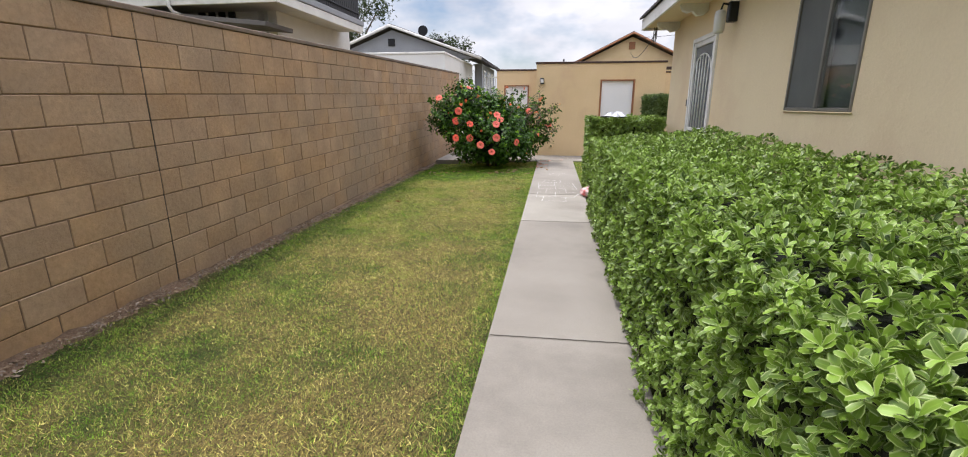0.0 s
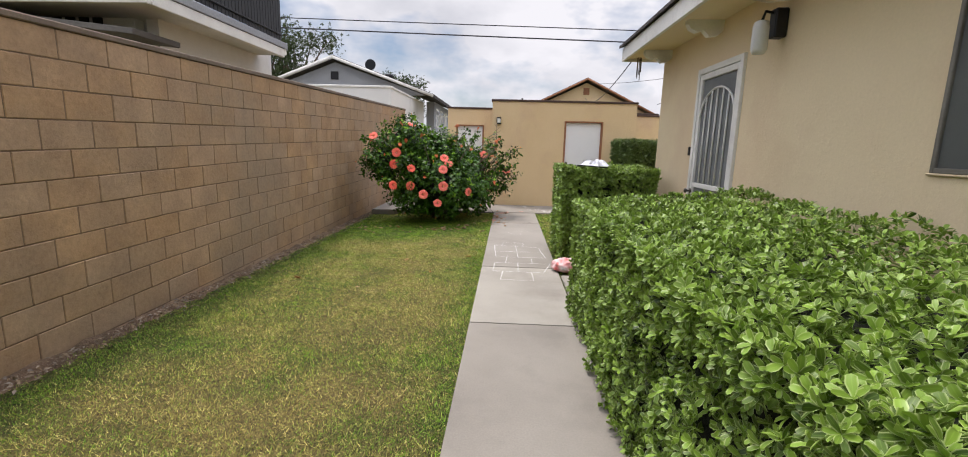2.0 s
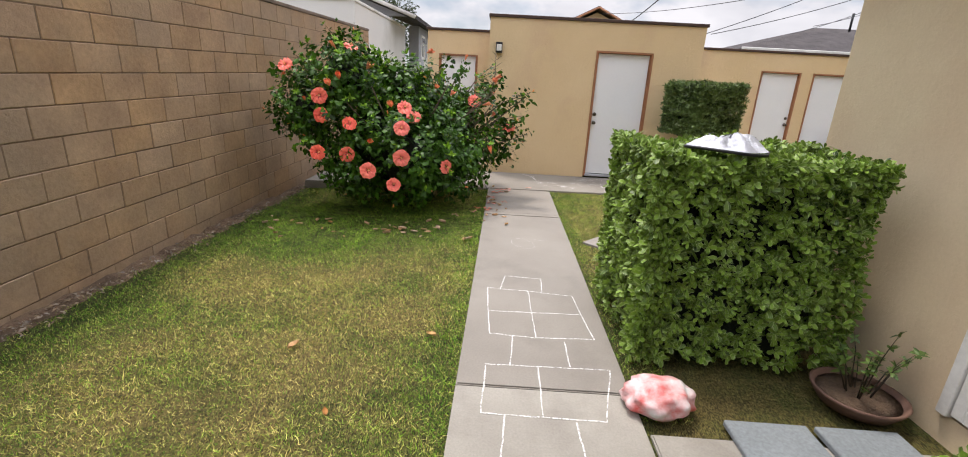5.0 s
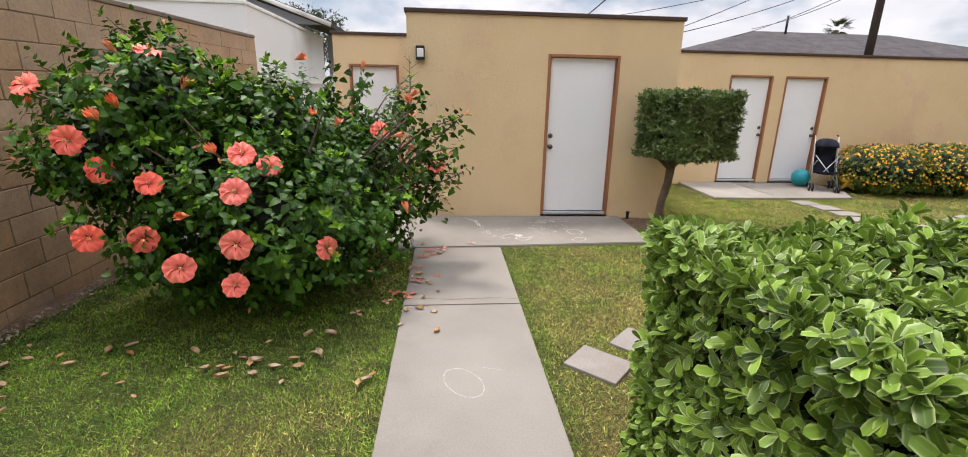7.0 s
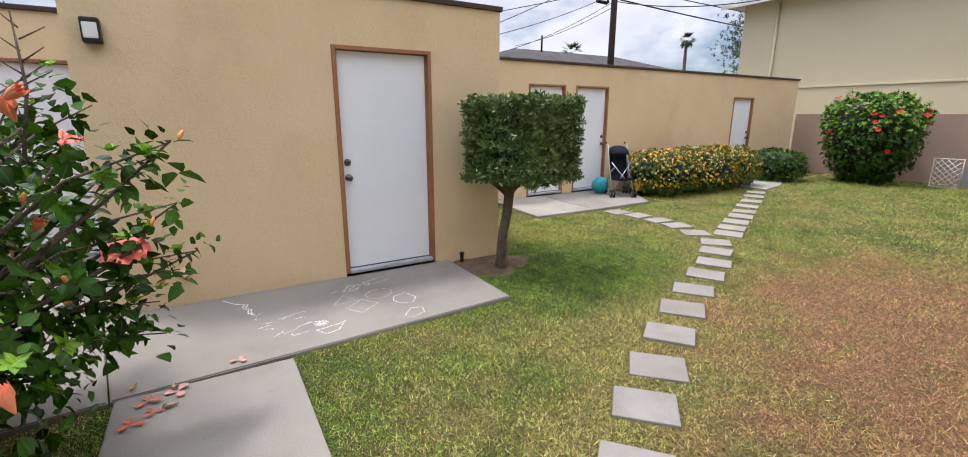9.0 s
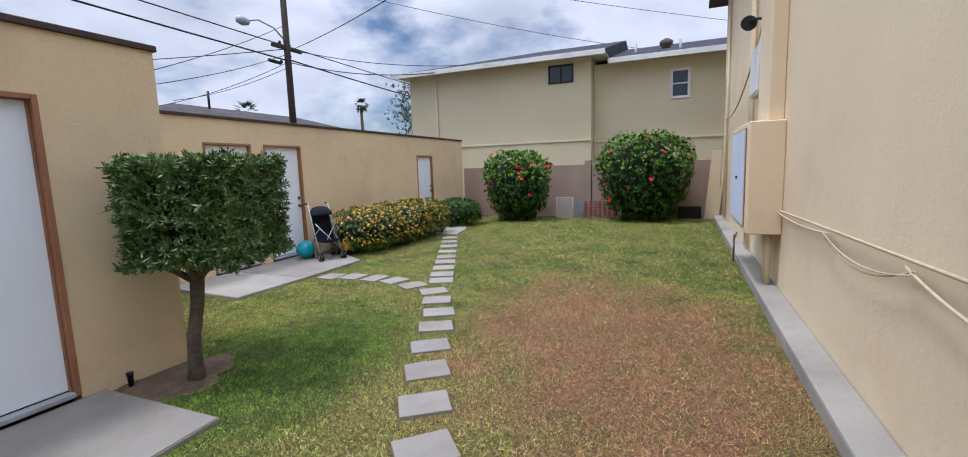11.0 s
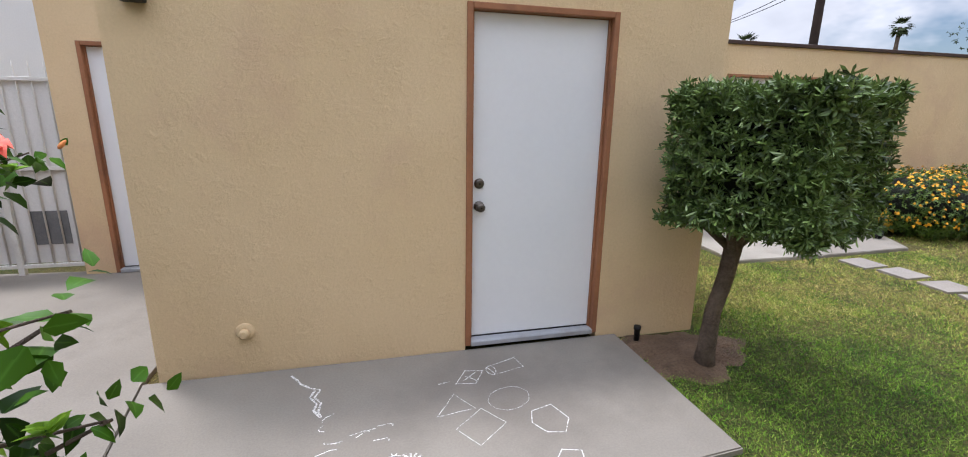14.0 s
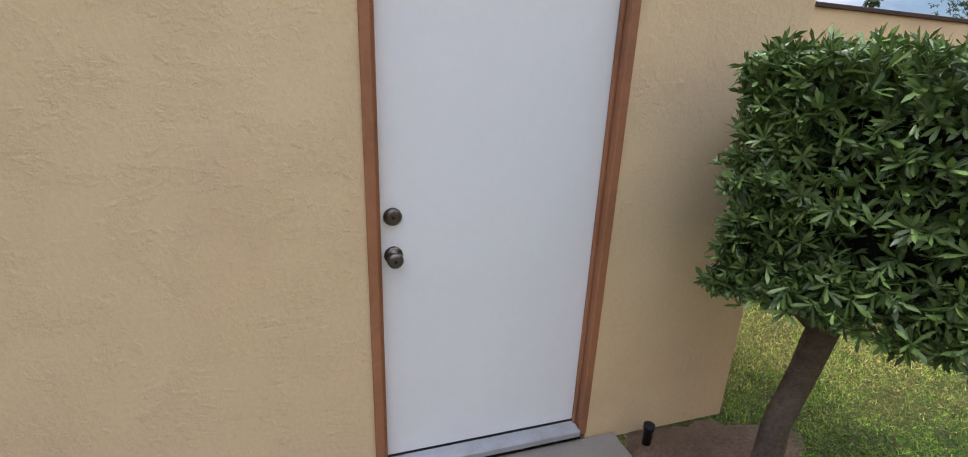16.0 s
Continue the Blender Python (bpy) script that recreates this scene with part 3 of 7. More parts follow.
def door_hole_wall(bm, x0, x1, y0, y1, z0, z1, holes):
    """A wall along x with openings (x0, x1, top) that go through it."""
    x = x0
    for a, b, top in sorted(holes):
        add_box(bm, (x, y0, z0), (a, y1, z1))
        add_box(bm, (a, y0, top), (b, y1, z1))
        x = b
    add_box(bm, (x, y0, z0), (x1, y1, z1))
    bmesh.ops.remove_doubles(bm, verts=bm.verts, dist=1e-5)
    return bm


def flush_door(name, x0, x1, zb, top, y, label, hinge_right=True):
    """A flush door in a wooden frame, its casing's outer edges at x0, x1 and top, on a wall face at y."""
    d = thing(name, (x0, y, zb), label, "door", kind="structure")
    w, h = x1 - x0, top - zb
    c = 0.036
    for nm, lo, hi in (("jamb", (0, -0.012, 0), (c, 0.11, h)), ("jamb", (w - c, -0.012, 0), (w, 0.11, h)), ("head", (c + 0.001, -0.012, h - c), (w - c - 0.001, 0.11, h))):
        part(nm, box(lo, hi, 0.004), M_trim, d, "brown painted wood")
    for nm, lo, hi in (("stop", (c + 0.0005, 0.028, 0.035), (c + 0.014, 0.05, h - c)), ("stop", (w - c - 0.014, 0.028, 0.035), (w - c - 0.0005, 0.05, h - c))):
        part(nm, box(lo, hi, 0.002), M_trim, d)
    part("door_leaf", box((c + 0.004, 0.05, 0.045), (w - c - 0.004, 0.09, h - c - 0.004), 0.003), M_white, d, "flush white painted door leaf")
    part("threshold", box((c + 0.002, -0.025, 0.0), (w - c - 0.002, 0.10, 0.038), 0.006), M_alu, d, "grey aluminium threshold")
    part("sweep", box((c + 0.01, 0.046, 0.0385), (w - c - 0.01, 0.052, 0.0455)), M_metal_dark, d, "black rubber sweep")
    kx = c + 0.058 if hinge_right else w - c - 0.058
    zk = 0.93 - zb + 0.04
    knob = part("door_knob", lathe(((0.033, 0), (0.034, 0.006), (0.026, 0.012), (0.012, 0.016), (0.012, 0.034), (0.024, 0.042), (0.029, 0.054), (0.028, 0.066), (0.016, 0.073), (0.006, 0.074)), (kx, 0.05, zk), 20, "-y"), M_steel, d, "brushed nickel knob")
    part("keyhole", lathe(((0.006, 0), (0.006, 0.002)), (kx, -0.0245, zk), 10, "-y"), M_metal_dark, knob)
    bolt = part("deadbolt", lathe(((0.033, 0), (0.033, 0.006), (0.027, 0.014), (0.022, 0.018), (0.012, 0.019)), (kx, 0.05, zk + 0.145), 20, "-y"), M_steel, d, "brushed nickel deadbolt")
    part("keyhole", lathe(((0.006, 0), (0.006, 0.002)), (kx, 0.031, zk + 0.145), 10, "-y"), M_metal_dark, bolt)
    return d


M_alu = surface("grey_aluminium", srgb(176, 178, 182), srgb(160, 162, 166), 0.45, 3, 60, srgb(140, 138, 134), 2, 0.2, 0.001, metal=0.1, grain=0.1)

TOP = 2.60
store = thing("storage_building", label="low tan stucco storage building with a flat roof", category="outbuilding", kind="structure")
bm = door_hole_wall(bmesh.new(), -1.815, 1.765, 0.0, 0.2, -0.12, TOP, [(0.001, 0.959, 2.161)])
part("wall", bm, M_stucco, store, "smooth-trowelled tan stucco")
bm = box((-1.815, 0.2, -0.12), (-1.615, 6.0, TOP))
part("wall", bm, M_stucco, store)
bm = box((1.565, 0.2, -0.12), (1.765, 6.0, TOP))
part("wall", bm, M_stucco, store)
part("wall", box((-1.615, 5.8, -0.12), (1.565, 6.0, TOP)), M_stucco, store)
part("roof", box((-1.6, 0.19, 2.35), (1.55, 5.81, 2.45)), M_shingle, store, "flat felt roof")
bm = bmesh.new()
add_box(bm, (-1.84, -0.025, TOP), (1.79, 0.23, TOP + 0.05), 0.006)
add_box(bm, (-1.84, 0.231, TOP), (-1.60, 6.02, TOP + 0.05), 0.006)
add_box(bm, (1.55, 0.231, TOP), (1.79, 6.02, TOP + 0.05), 0.006)
part("parapet_cap", bm, M_fascia, store, "dark brown parapet cap")
# wing to the east, set back
WY, WT, WX = 2.86, 2.50, 13.6
bm = door_hole_wall(bmesh.new(), 1.766, WX, WY, WY + 0.2, -0.15, WT, [(4.231, 5.119, 2.121), (5.381, 6.269, 2.121), (10.631, 11.519, 2.001)])
part("wall", bm, M_stucco, store)
part("wall", box((WX - 0.2, WY + 0.2, -0.15), (WX, 8.0, WT)), M_stucco, store)
part("roof", box((1.77, WY + 0.19, 2.3), (WX - 0.2, 8.0, 2.4)), M_shingle, store)
bm = bmesh.new()
add_box(bm, (1.80, WY - 0.03, WT), (WX + 0.03, WY + 0.22, WT + 0.05), 0.006)
add_box(bm, (WX - 0.23, WY + 0.221, WT), (WX + 0.03, 8.0, WT + 0.05), 0.006)
part("parapet_cap", bm, M_fascia, store, "dark brown parapet cap")
# wing to the west, set back
LY = 2.2
bm = door_hole_wall(bmesh.new(), -3.22, -1.816, LY, LY + 0.2, -0.15, 2.56, [(-2.969, -2.131, 2.101)])
part("wall", bm, M_stucco, store)
part("wall", box((-3.22, LY + 0.2, -0.15), (-3.02, 8.0, 2.56)), M_stucco, store)
bm = bmesh.new()
add_box(bm, (-3.25, LY - 0.03, 2.56), (-1.845, LY + 0.22, 2.61), 0.006)
add_box(bm, (-3.25, LY + 0.221, 2.56), (-3.0, 8.0, 2.61), 0.006)
part("parapet_cap", bm, M_fascia, store)
flush_door("door_1", 0.0, 0.96, 0.025, 2.16, 0.0, "closed white flush door in a brown frame")
flush_door("door_2", 4.23, 5.12, 0.02, 2.12, WY, "closed white flush store door in a brown frame", False)
flush_door("door_3", 5.38, 6.27, 0.02, 2.12, WY, "closed white flush store door beside the stroller", False)
flush_door("door_4", 10.63, 11.52, 0.0, 2.0, WY, "closed white flush door behind yellow shrubs", False)
flush_door("door_5", -2.97, -2.13, 0.0, 2.10, LY, "closed white flush door behind the hibiscus", False)

# ---------------------------------------------------------------- house to the east
HX, HY = 0.76, -5.08
house = thing("apartment_house", label="two-storey cream stucco house with a skirt roof", category="house", kind="structure")
WIN = (-10.53, -9.545, 1.425, 2.35)
DOOR = (-7.47, -6.425, 0.12, 2.40)
bm = bmesh.new()
y_cuts = [-22.0, WIN[0], WIN[1], DOOR[0], DOOR[1], HY - 0.2]
for k in range(5):
    y0, y1 = y_cuts[k], y_cuts[k + 1]
    if k == 1:
        add_box(bm, (HX, y0, -0.1), (HX + 0.2, y1, WIN[2]))
        add_box(bm, (HX, y0, WIN[3]), (HX + 0.2, y1, 5.8))
    elif k == 3:
        add_box(bm, (HX, y0, -0.1), (HX + 0.2, y1, DOOR[2]))
        add_box(bm, (HX, y0, DOOR[3]), (HX + 0.2, y1, 5.8))
    else:
        add_box(bm, (HX, y0, -0.1), (HX + 0.2, y1, 5.8))
bmesh.ops.remove_doubles(bm, verts=bm.verts, dist=1e-5)
part("wall", bm, M_stucco_house, house, "cream stucco side wall")
part("wall", box((HX, HY - 0.2, -0.1), (13.9, HY, 5.8)), M_stucco_house, house, "cream stucco rear wall")
part("wall", box((13.7, -22.0, -0.1), (13.9, HY - 0.2, 5.8)), M_stucco_house, house)
part("wall", box((HX, -22.2, -0.1), (13.9, -22.0, 5.8)), M_stucco_house, house)
part("roof", box((0.3, -22.6, 5.8), (14.3, HY + 0.45, 5.95)), M_shingle, house)
part("partition", box((HX + 0.9, -11.6, -0.1), (HX + 1.0, -5.4, 2.7)), M_stucco_white, house, "plain wall of a dim room")
# skirt roof over the side door and windows
EX, EY, EZ = 0.27, -4.70, 2.80
bm = bmesh.new()
pr = [(EX - 0.06, EZ + 0.205), (HX + 0.02, EZ + 0.46), (HX + 0.02, EZ + 0.40), (EX - 0.06, EZ + 0.168)]
for y in (-22.0, EY + 0.05):
    for x, z in pr:
        bm.verts.new((x, y, z))
bm.verts.ensure_lookup_table()
v = bm.verts
for f in ((0, 1, 5, 4), (1, 2, 6, 5), (2, 3, 7, 6), (3, 0, 4, 7), (3, 2, 1, 0), (4, 5, 6, 7)):
    bm.faces.new([v[i] for i in f])
part("skirt_roof", bm, M_shingle, house, "grey shingle skirt roof")
bm = box((EX - 0.02, -22.0, EZ - 0.02), (EX + 0.02, EY, EZ + 0.165), 0.004)
add_box(bm, (EX + 0.021, EY - 0.02, EZ - 0.02), (HX + 0.3, EY + 0.02, EZ + 0.165), 0.004)
part("fascia", bm, M_whitepaint, house, "white painted fascia board")
part("soffit", box((EX + 0.02, -22.0, EZ + 0.02), (HX - 0.002, EY - 0.021, EZ + 0.04)), M_stucco_house, house)
for y in (-5.34, -6.86, -8.38, -9.9, -11.42, -12.94):
    bm = bmesh.new()
    pts = [(0.0, 0.10), (0.0, 0.0), (-0.05, -0.05), (-0.14, -0.06), (-0.2, 0.0), (-0.26, -0.02), (-0.33, 0.01), (-0.36, 0.06), (-0.36, 0.10)]
    a = [bm.verts.new((HX + px, y - 0.045, EZ - 0.08 + pz)) for px, pz in pts]
    b = [bm.verts.new((HX + px, y + 0.045, EZ - 0.08 + pz)) for px, pz in pts]
    bm.faces.new(a)
    bm.faces.new(b[::-1])
    for i in range(len(pts)):
        j = (i + 1) % len(pts)
        bm.faces.new((a[i], b[i], b[j], a[j]))
    bmesh.ops.recalc_face_normals(bm, faces=bm.faces)
    part("rafter_tail", bm, M_whitepaint, house, "shaped white rafter end")
kerb = tagged(part("kerb", box((HX, HY + 0.002, -0.15), (13.85, HY + 0.24, 0.075), 0.02, 2), M_concrete_b), "low concrete footing along the house wall", "kerb", kind="structure")

# ---------------------------------------------------------------- fence wall at the end of the lawn
fence = thing("wall_east", label="brown block fence wall at the end of the lawn", category="fence wall", kind="structure")
part("wall", box((14.0, -1.2, -0.15), (14.15, 3.0, 1.60), 0.01), M_fence, fence)
part("wall", box((13.98, -5.2, -0.15), (14.13, -1.42, 1.62), 0.01), M_fence, fence)
part("pillar", box((13.93, -1.41, -0.15), (14.2, -1.21, 1.72), 0.01), M_fence, fence)

# ---------------------------------------------------------------- building behind the fence
bld = thing("apartment_building", label="two-storey beige stucco building with grey shingle roof", category="building", kind="structure")


def far_window_wall(bm, x, y0, y1, z0, z1, holes):
    y = y0
    for a, b, c, d in sorted(holes):
        add_box(bm, (x, y, z0), (x + 0.2, a, z1))
        add_box(bm, (x, a, z0), (x + 0.2, b, c))
        add_box(bm, (x, a, d), (x + 0.2, b, z1))
        y = b
    add_box(bm, (x, y, z0), (x + 0.2, y1, z1))
    bmesh.ops.remove_doubles(bm, verts=bm.verts, dist=1e-5)
    return bm


FW1, FW2 = (-0.45, 0.45, 4.48, 5.12), (-4.24, -3.6, 3.69, 4.68)
part("wall", far_window_wall(bmesh.new(), 16.0, -1.05, 6.2, -0.2, 5.3, [FW1]), M_stucco_far, bld, "beige stucco")
part("wall", far_window_wall(bmesh.new(), 16.55, -14.0, -1.06, -0.2, 5.08, [FW2]), M_stucco_far, bld)
part("wall", box((16.2, -1.05, -0.2), (26.0, -0.85, 5.3)), M_stucco_far, bld)
part("wall", box((16.2, 6.0, -0.2), (26.0, 6.2, 5.3)), M_stucco_far, bld)
part("band", box((15.97, -1.08, 2.42), (16.02, 6.22, 2.48), 0.005), M_stucco_far, bld)
part("band", box((16.52, -14.0, 2.36), (16.57, -1.08, 2.42), 0.005), M_stucco_far, bld)
bm = bmesh.new()
for x0, y0, y1, ze, zr in ((15.45, -1.6, 6.75, 5.36, 7.1), (16.0, -14.0, -1.61, 5.14, 6.7)):
    vs = [bm.verts.new(p) for p in ((x0, y0, ze), (x0, y1, ze), (22.0, y1 - (4.5 if y1 > 0 else 0), zr), (22.0, y0 + (3 if y0 < -5 else 0), zr), (28, y1, ze), (28, y0, ze))]
    bm.faces.new((vs[0], vs[3], vs[2], vs[1]))
    bm.faces.new((vs[1], vs[2], vs[4]))
    bm.faces.new((vs[0], vs[5], vs[3]))
    bm.faces.new((vs[2], vs[3], vs[5], vs[4]))
    bm.faces.new((vs[0], vs[1], vs[4], vs[5]))
part("roof", bm, M_shingle_far, bld, "grey shingle hip roof")
bm = box((15.43, -1.62, 5.2), (15.47, 6.77, 5.37), 0.004)
add_box(bm, (15.98, -14.0, 4.98), (16.02, -1.63, 5.15), 0.004)
part("fascia", bm, M_whitepaint, bld, "white fascia board")
part("soffit", box((15.47, -1.6, 5.28), (17.0, 6.7, 5.3)), M_whitepaint, bld)
part("soffit", box((16.02, -14.0, 5.06), (17.0, -1.61, 5.08)), M_whitepaint, bld)
part("roof_vent", lathe(((0.16, 0), (0.16, 0.18), (0.24, 0.22), (0.24, 0.34), (0.08, 0.44)), (18.6, -3.4, 5.72), 14), M_bark, bld, "rusty round roof vent")
for vy, vh in ((-2.4, 0.35), (-3.9, 0.3)):
    part("vent_pipe", tube([(17.6, vy, 5.3), (17.6, vy, 5.55 + vh)], 0.05), M_alu, bld, "grey vent pipe")
part("downpipe", tube([(15.95, 5.0, 5.2), (15.95, 5.0, 0)], 0.04), M_stucco_far, bld)

# ---------------------------------------------------------------- hedges


def hedge(name, x0, x1, y0, y1, z0, z1, label, seed, density, faces=("top", "west", "south", "north"), rise=0.0, size=0.05, outline=LEAF_SPOON):
    """A clipped hedge: a dark core that stands for inner shade, and whorls of leaves over its faces."""
    rng = np.random.default_rng(seed)
    h = thing(name, ((x0 + x1) / 2, (y0 + y1) / 2, float(lawn_z(0, 0))), label, "hedge")
    o = np.array(h.matrix_basis.translation)
    c, n = [], []
    dims = (x1 - x0, y1 - y0, z1 - z0)
    for f in faces:
        area = {"top": dims[0] * dims[1], "west": dims[1] * dims[2], "east": dims[1] * dims[2], "south": dims[0] * dims[2], "north": dims[0] * dims[2]}[f]
        k = int(area * density)
        u, w = rng.uniform(0, 1, k), rng.uniform(0, 1, k)
        if f == "top":
            p, d = np.stack((x0 + u * dims[0], y0 + w * dims[1], np.full(k, z1)), 1), (0, 0, 1)
        elif f in ("west", "east"):
            p, d = np.stack((np.full(k, x0 if f == "west" else x1), y0 + u * dims[1], z0 + w ** 0.9 * dims[2]), 1), ((-1 if f == "west" else 1), 0, 0.25)
        else:
            p, d = np.stack((x0 + u * dims[0], np.full(k, y0 if f == "south" else y1), z0 + w ** 0.9 * dims[2]), 1), (0, (-1 if f == "south" else 1), 0.25)
        c.append(p)
        n.append(np.tile(np.array(d, float), (k, 1)))
    c, n = np.concatenate(c), np.concatenate(n)
    # round the shoulders, swell and dip the faces
    mid = np.array([(x0 + x1) / 2, (y0 + y1) / 2, (z0 + z1) / 2])
    half = np.array(dims) / 2
    q = (c - mid) / half
    r = 0.10
    edge = np.clip((np.abs(c - mid) - (half - r)) / r, 0, 1)
    pull = edge ** 2 * r * 0.45
    pull[q[:, 2] < 0, 2] = 0
    c = c - np.sign(q) * pull
    wob = np.array([noise.noise(Vector(p * 1.7)) * 0.045 + noise.noise(Vector(p * 6)) * 0.04 for p in c])
    c = c + n * wob[:, None] - n * (rng.uniform(0, 1, len(c)) ** 1.8 * 0.16)[:, None]
    # small gaps where the dark core shows as shade
    gap = np.array([noise.noise(Vector(p * 9.0)) for p in c])
    stay = gap > rng.uniform(-0.85, -0.38, len(c))
    stay &= (c[:, 0] < x0 + 1.1) | (rng.uniform(0, 1, len(c)) < 0.7)
    c, n, q, edge = c[stay], n[stay], q[stay], edge[stay]
    n = unit(n + np.sign(q) * edge * 0.6 + np.array([0, 0, 0.35]))
    c[:, 2] += rise * (c[:, 0] - x0) / dims[0] * np.clip((c[:, 2] - z0) / dims[2], 0, 1)
    b, w, f, ls, ws = rosettes(rng, c - o, n, 6, size, size * 0.5, (0.4, 1.2), 0.45)
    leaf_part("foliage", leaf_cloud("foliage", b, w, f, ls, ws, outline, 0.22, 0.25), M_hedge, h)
    # added solid, coloured near-black in place of the shade inside
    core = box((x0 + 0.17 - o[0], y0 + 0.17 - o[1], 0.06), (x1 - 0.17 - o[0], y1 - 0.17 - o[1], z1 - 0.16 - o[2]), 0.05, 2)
    part("shade_core", core, M_shade_core, h, "dark solid core that stands for shade inside the hedge")
    return h


hedge("hedge", -0.82, 0.70, -14.4, -7.82, 0.02, 1.09, "clipped pittosporum hedge with pale green leaf whorls", 3, 1020, rise=0.13, size=0.0395, outline=LEAF_SPOON)
hedge("hedge", -0.71, 0.56, -6.08, -4.94, 0.05, 1.28, "square clipped pittosporum hedge beside the walk", 4, 1000, ("top", "west", "south", "north", "east"))

# ---------------------------------------------------------------- clipped topiary tree


def topiary():
    rng = np.random.default_rng(11)
    t = thing("topiary_tree", (1.54, -0.46, -0.03), "small tree clipped to a leafy green cube on one trunk", "tree", rz=21)
    lo, hi = np.array((-0.40, -0.63, 0.93)), np.array((0.55, 0.27, 1.77))
    n_all = 6200
    u = rng.uniform(-1, 1, (n_all, 3))
    ax = rng.choice(3, n_all, p=(0.32, 0.34, 0.34))
    s = rng.choice((-1.0, 1.0), n_all)
    u[np.arange(n_all), ax] = s
    nor = np.zeros((n_all, 3))
    nor[np.arange(n_all), ax] = s
    edge = np.clip((np.abs(u) - 0.8) / 0.2, 0, 1)
    c = (lo + hi) / 2 + (u - np.sign(u) * edge ** 2 * 0.09) * (hi - lo) / 2
    gap = np.array([noise.noise(Vector(p * 15)) + 0.4 * noise.noise(Vector(p * 31)) for p in c])
    c -= nor * (rng.uniform(0, 1, n_all) ** 1.6 * 0.17 + np.clip(-gap, 0, 0.6) * 0.10)[:, None]
    c += rng.normal(0, 0.014, (n_all, 3))
    keep = gap > rng.uniform(-0.9, -0.25, n_all)
    c, nor = c[keep], nor[keep]
    b, w, f, ls, ws = rosettes(rng, c, unit(nor + np.array([0, 0, 0.35])), 9, 0.056, 0.0125, (0.4, 1.6), 0.75)
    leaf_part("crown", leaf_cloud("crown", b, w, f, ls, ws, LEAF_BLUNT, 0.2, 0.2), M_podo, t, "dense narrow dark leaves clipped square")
    # dark solid box as the crown's inner shade
    part("shade_core", box(lo + 0.17, hi - 0.17, 0.06, 2), M_shade_core, t)
    bm = tube([(-0.04, 0.0, -0.03), (-0.035, 0.0, 0.1), (0.0, 0.01, 0.35), (0.04, -0.02, 0.6), (0.03, -0.06, 0.95), (0.0, -0.1, 1.2)], [0.075, 0.058, 0.05, 0.05, 0.055, 0.03], 12)
    for q in ((0.25, 0.1, 1.05), (-0.28, -0.2, 1.08), (-0.15, 0.22, 1.1), (0.2, -0.3, 1.08)):
        add_tube(bm, [(0.03, -0.04, 0.78), (q[0] * 0.5, q[1] * 0.5, 0.93), q], [0.03, 0.022, 0.012], 8)
    part("trunk", bm, M_bark, t, "leaning grey-brown trunk")
    return t


topiary()


# ---------------------------------------------------------------- hibiscus in flower
M_petal = surface("coral_petal", srgb(250, 110, 98), srgb(246, 122, 92), 0.6, 9, 60, None, 1, 0.2, 0.002, grain=0.12, piece=0.05)
pt = M_petal.node_tree
p_co = pt.nodes.new("ShaderNodeTexCoord")
p_len = pt.nodes.new("ShaderNodeVectorMath")
p_len.operation = "LENGTH"
pt.links.new(p_co.outputs["Object"], p_len.inputs[0])
p_eye = pt.nodes.new("ShaderNodeMapRange")
p_eye.inputs["From Min"].default_value, p_eye.inputs["From Max"].default_value = 0.012, 0.05
p_eye.inputs["To Min"].default_value, p_eye.inputs["To Max"].default_value = 0.55, 0.0
pt.links.new(p_len.outputs["Value"], p_eye.inputs["Value"])
p_bsdf = pt.nodes["Principled BSDF"]
p_old = p_bsdf.inputs["Base Color"].links[0].from_socket
pt.links.new(mix_nodes(pt, p_eye.outputs["Result"], p_old, srgb(196, 40, 62)), p_bsdf.inputs["Base Color"])
M_petal_red = surface("red_petal", srgb(226, 66, 46), srgb(206, 46, 40), 0.6, 9, 60, None, 1, 0.2, 0.002, grain=0.12)
M_stamen = surface("yellow_stamen", srgb(244, 206, 120), srgb(232, 150, 110), 0.6, 9, 60, None, 1, 0, 0)
M_bud = surface("orange_bud", srgb(244, 166, 84), srgb(238, 130, 92), 0.6, 9, 60, None, 1, 0, 0)


def flower_mesh(seed, radius, shut=0.0):
    rng = random.Random(seed)
    bm = bmesh.new()
    for k in range(5):
        base = k * math.tau / 5
        grid = []
        for i in range(5):
            r = i / 4
            row = []
            for j in range(9):
                u = j / 8 - 0.5
                ang = base + u * (0.45 + 1.32 * r ** 0.55) + 0.2 * r
                rr = radius * (0.06 + 0.94 * r) * (1 - 0.22 * (abs(u) * 2) ** 3 * r + 0.03 * r * math.sin(u * 34 + k))
                z = radius * (0.34 * r ** 0.6 - 0.24 * r ** 2.5) + 0.020 * r * r * math.sin(u * 21 + k * 2) + rng.uniform(-0.007, 0.007) * r
                rr *= 1 - shut * (0.35 + 0.4 * r)
                z += shut * radius * 1.35 * r
                row.append(bm.verts.new((math.cos(ang) * rr, math.sin(ang) * rr, z + (0.004 * k + 0.018 * u) * r)))
            grid.append(row)
        for i in range(4):
            for j in range(8):
                bm.faces.new((grid[i][j], grid[i][j + 1], grid[i + 1][j + 1], grid[i + 1][j])).smooth = True
    return mesh_of(bm, "flower")


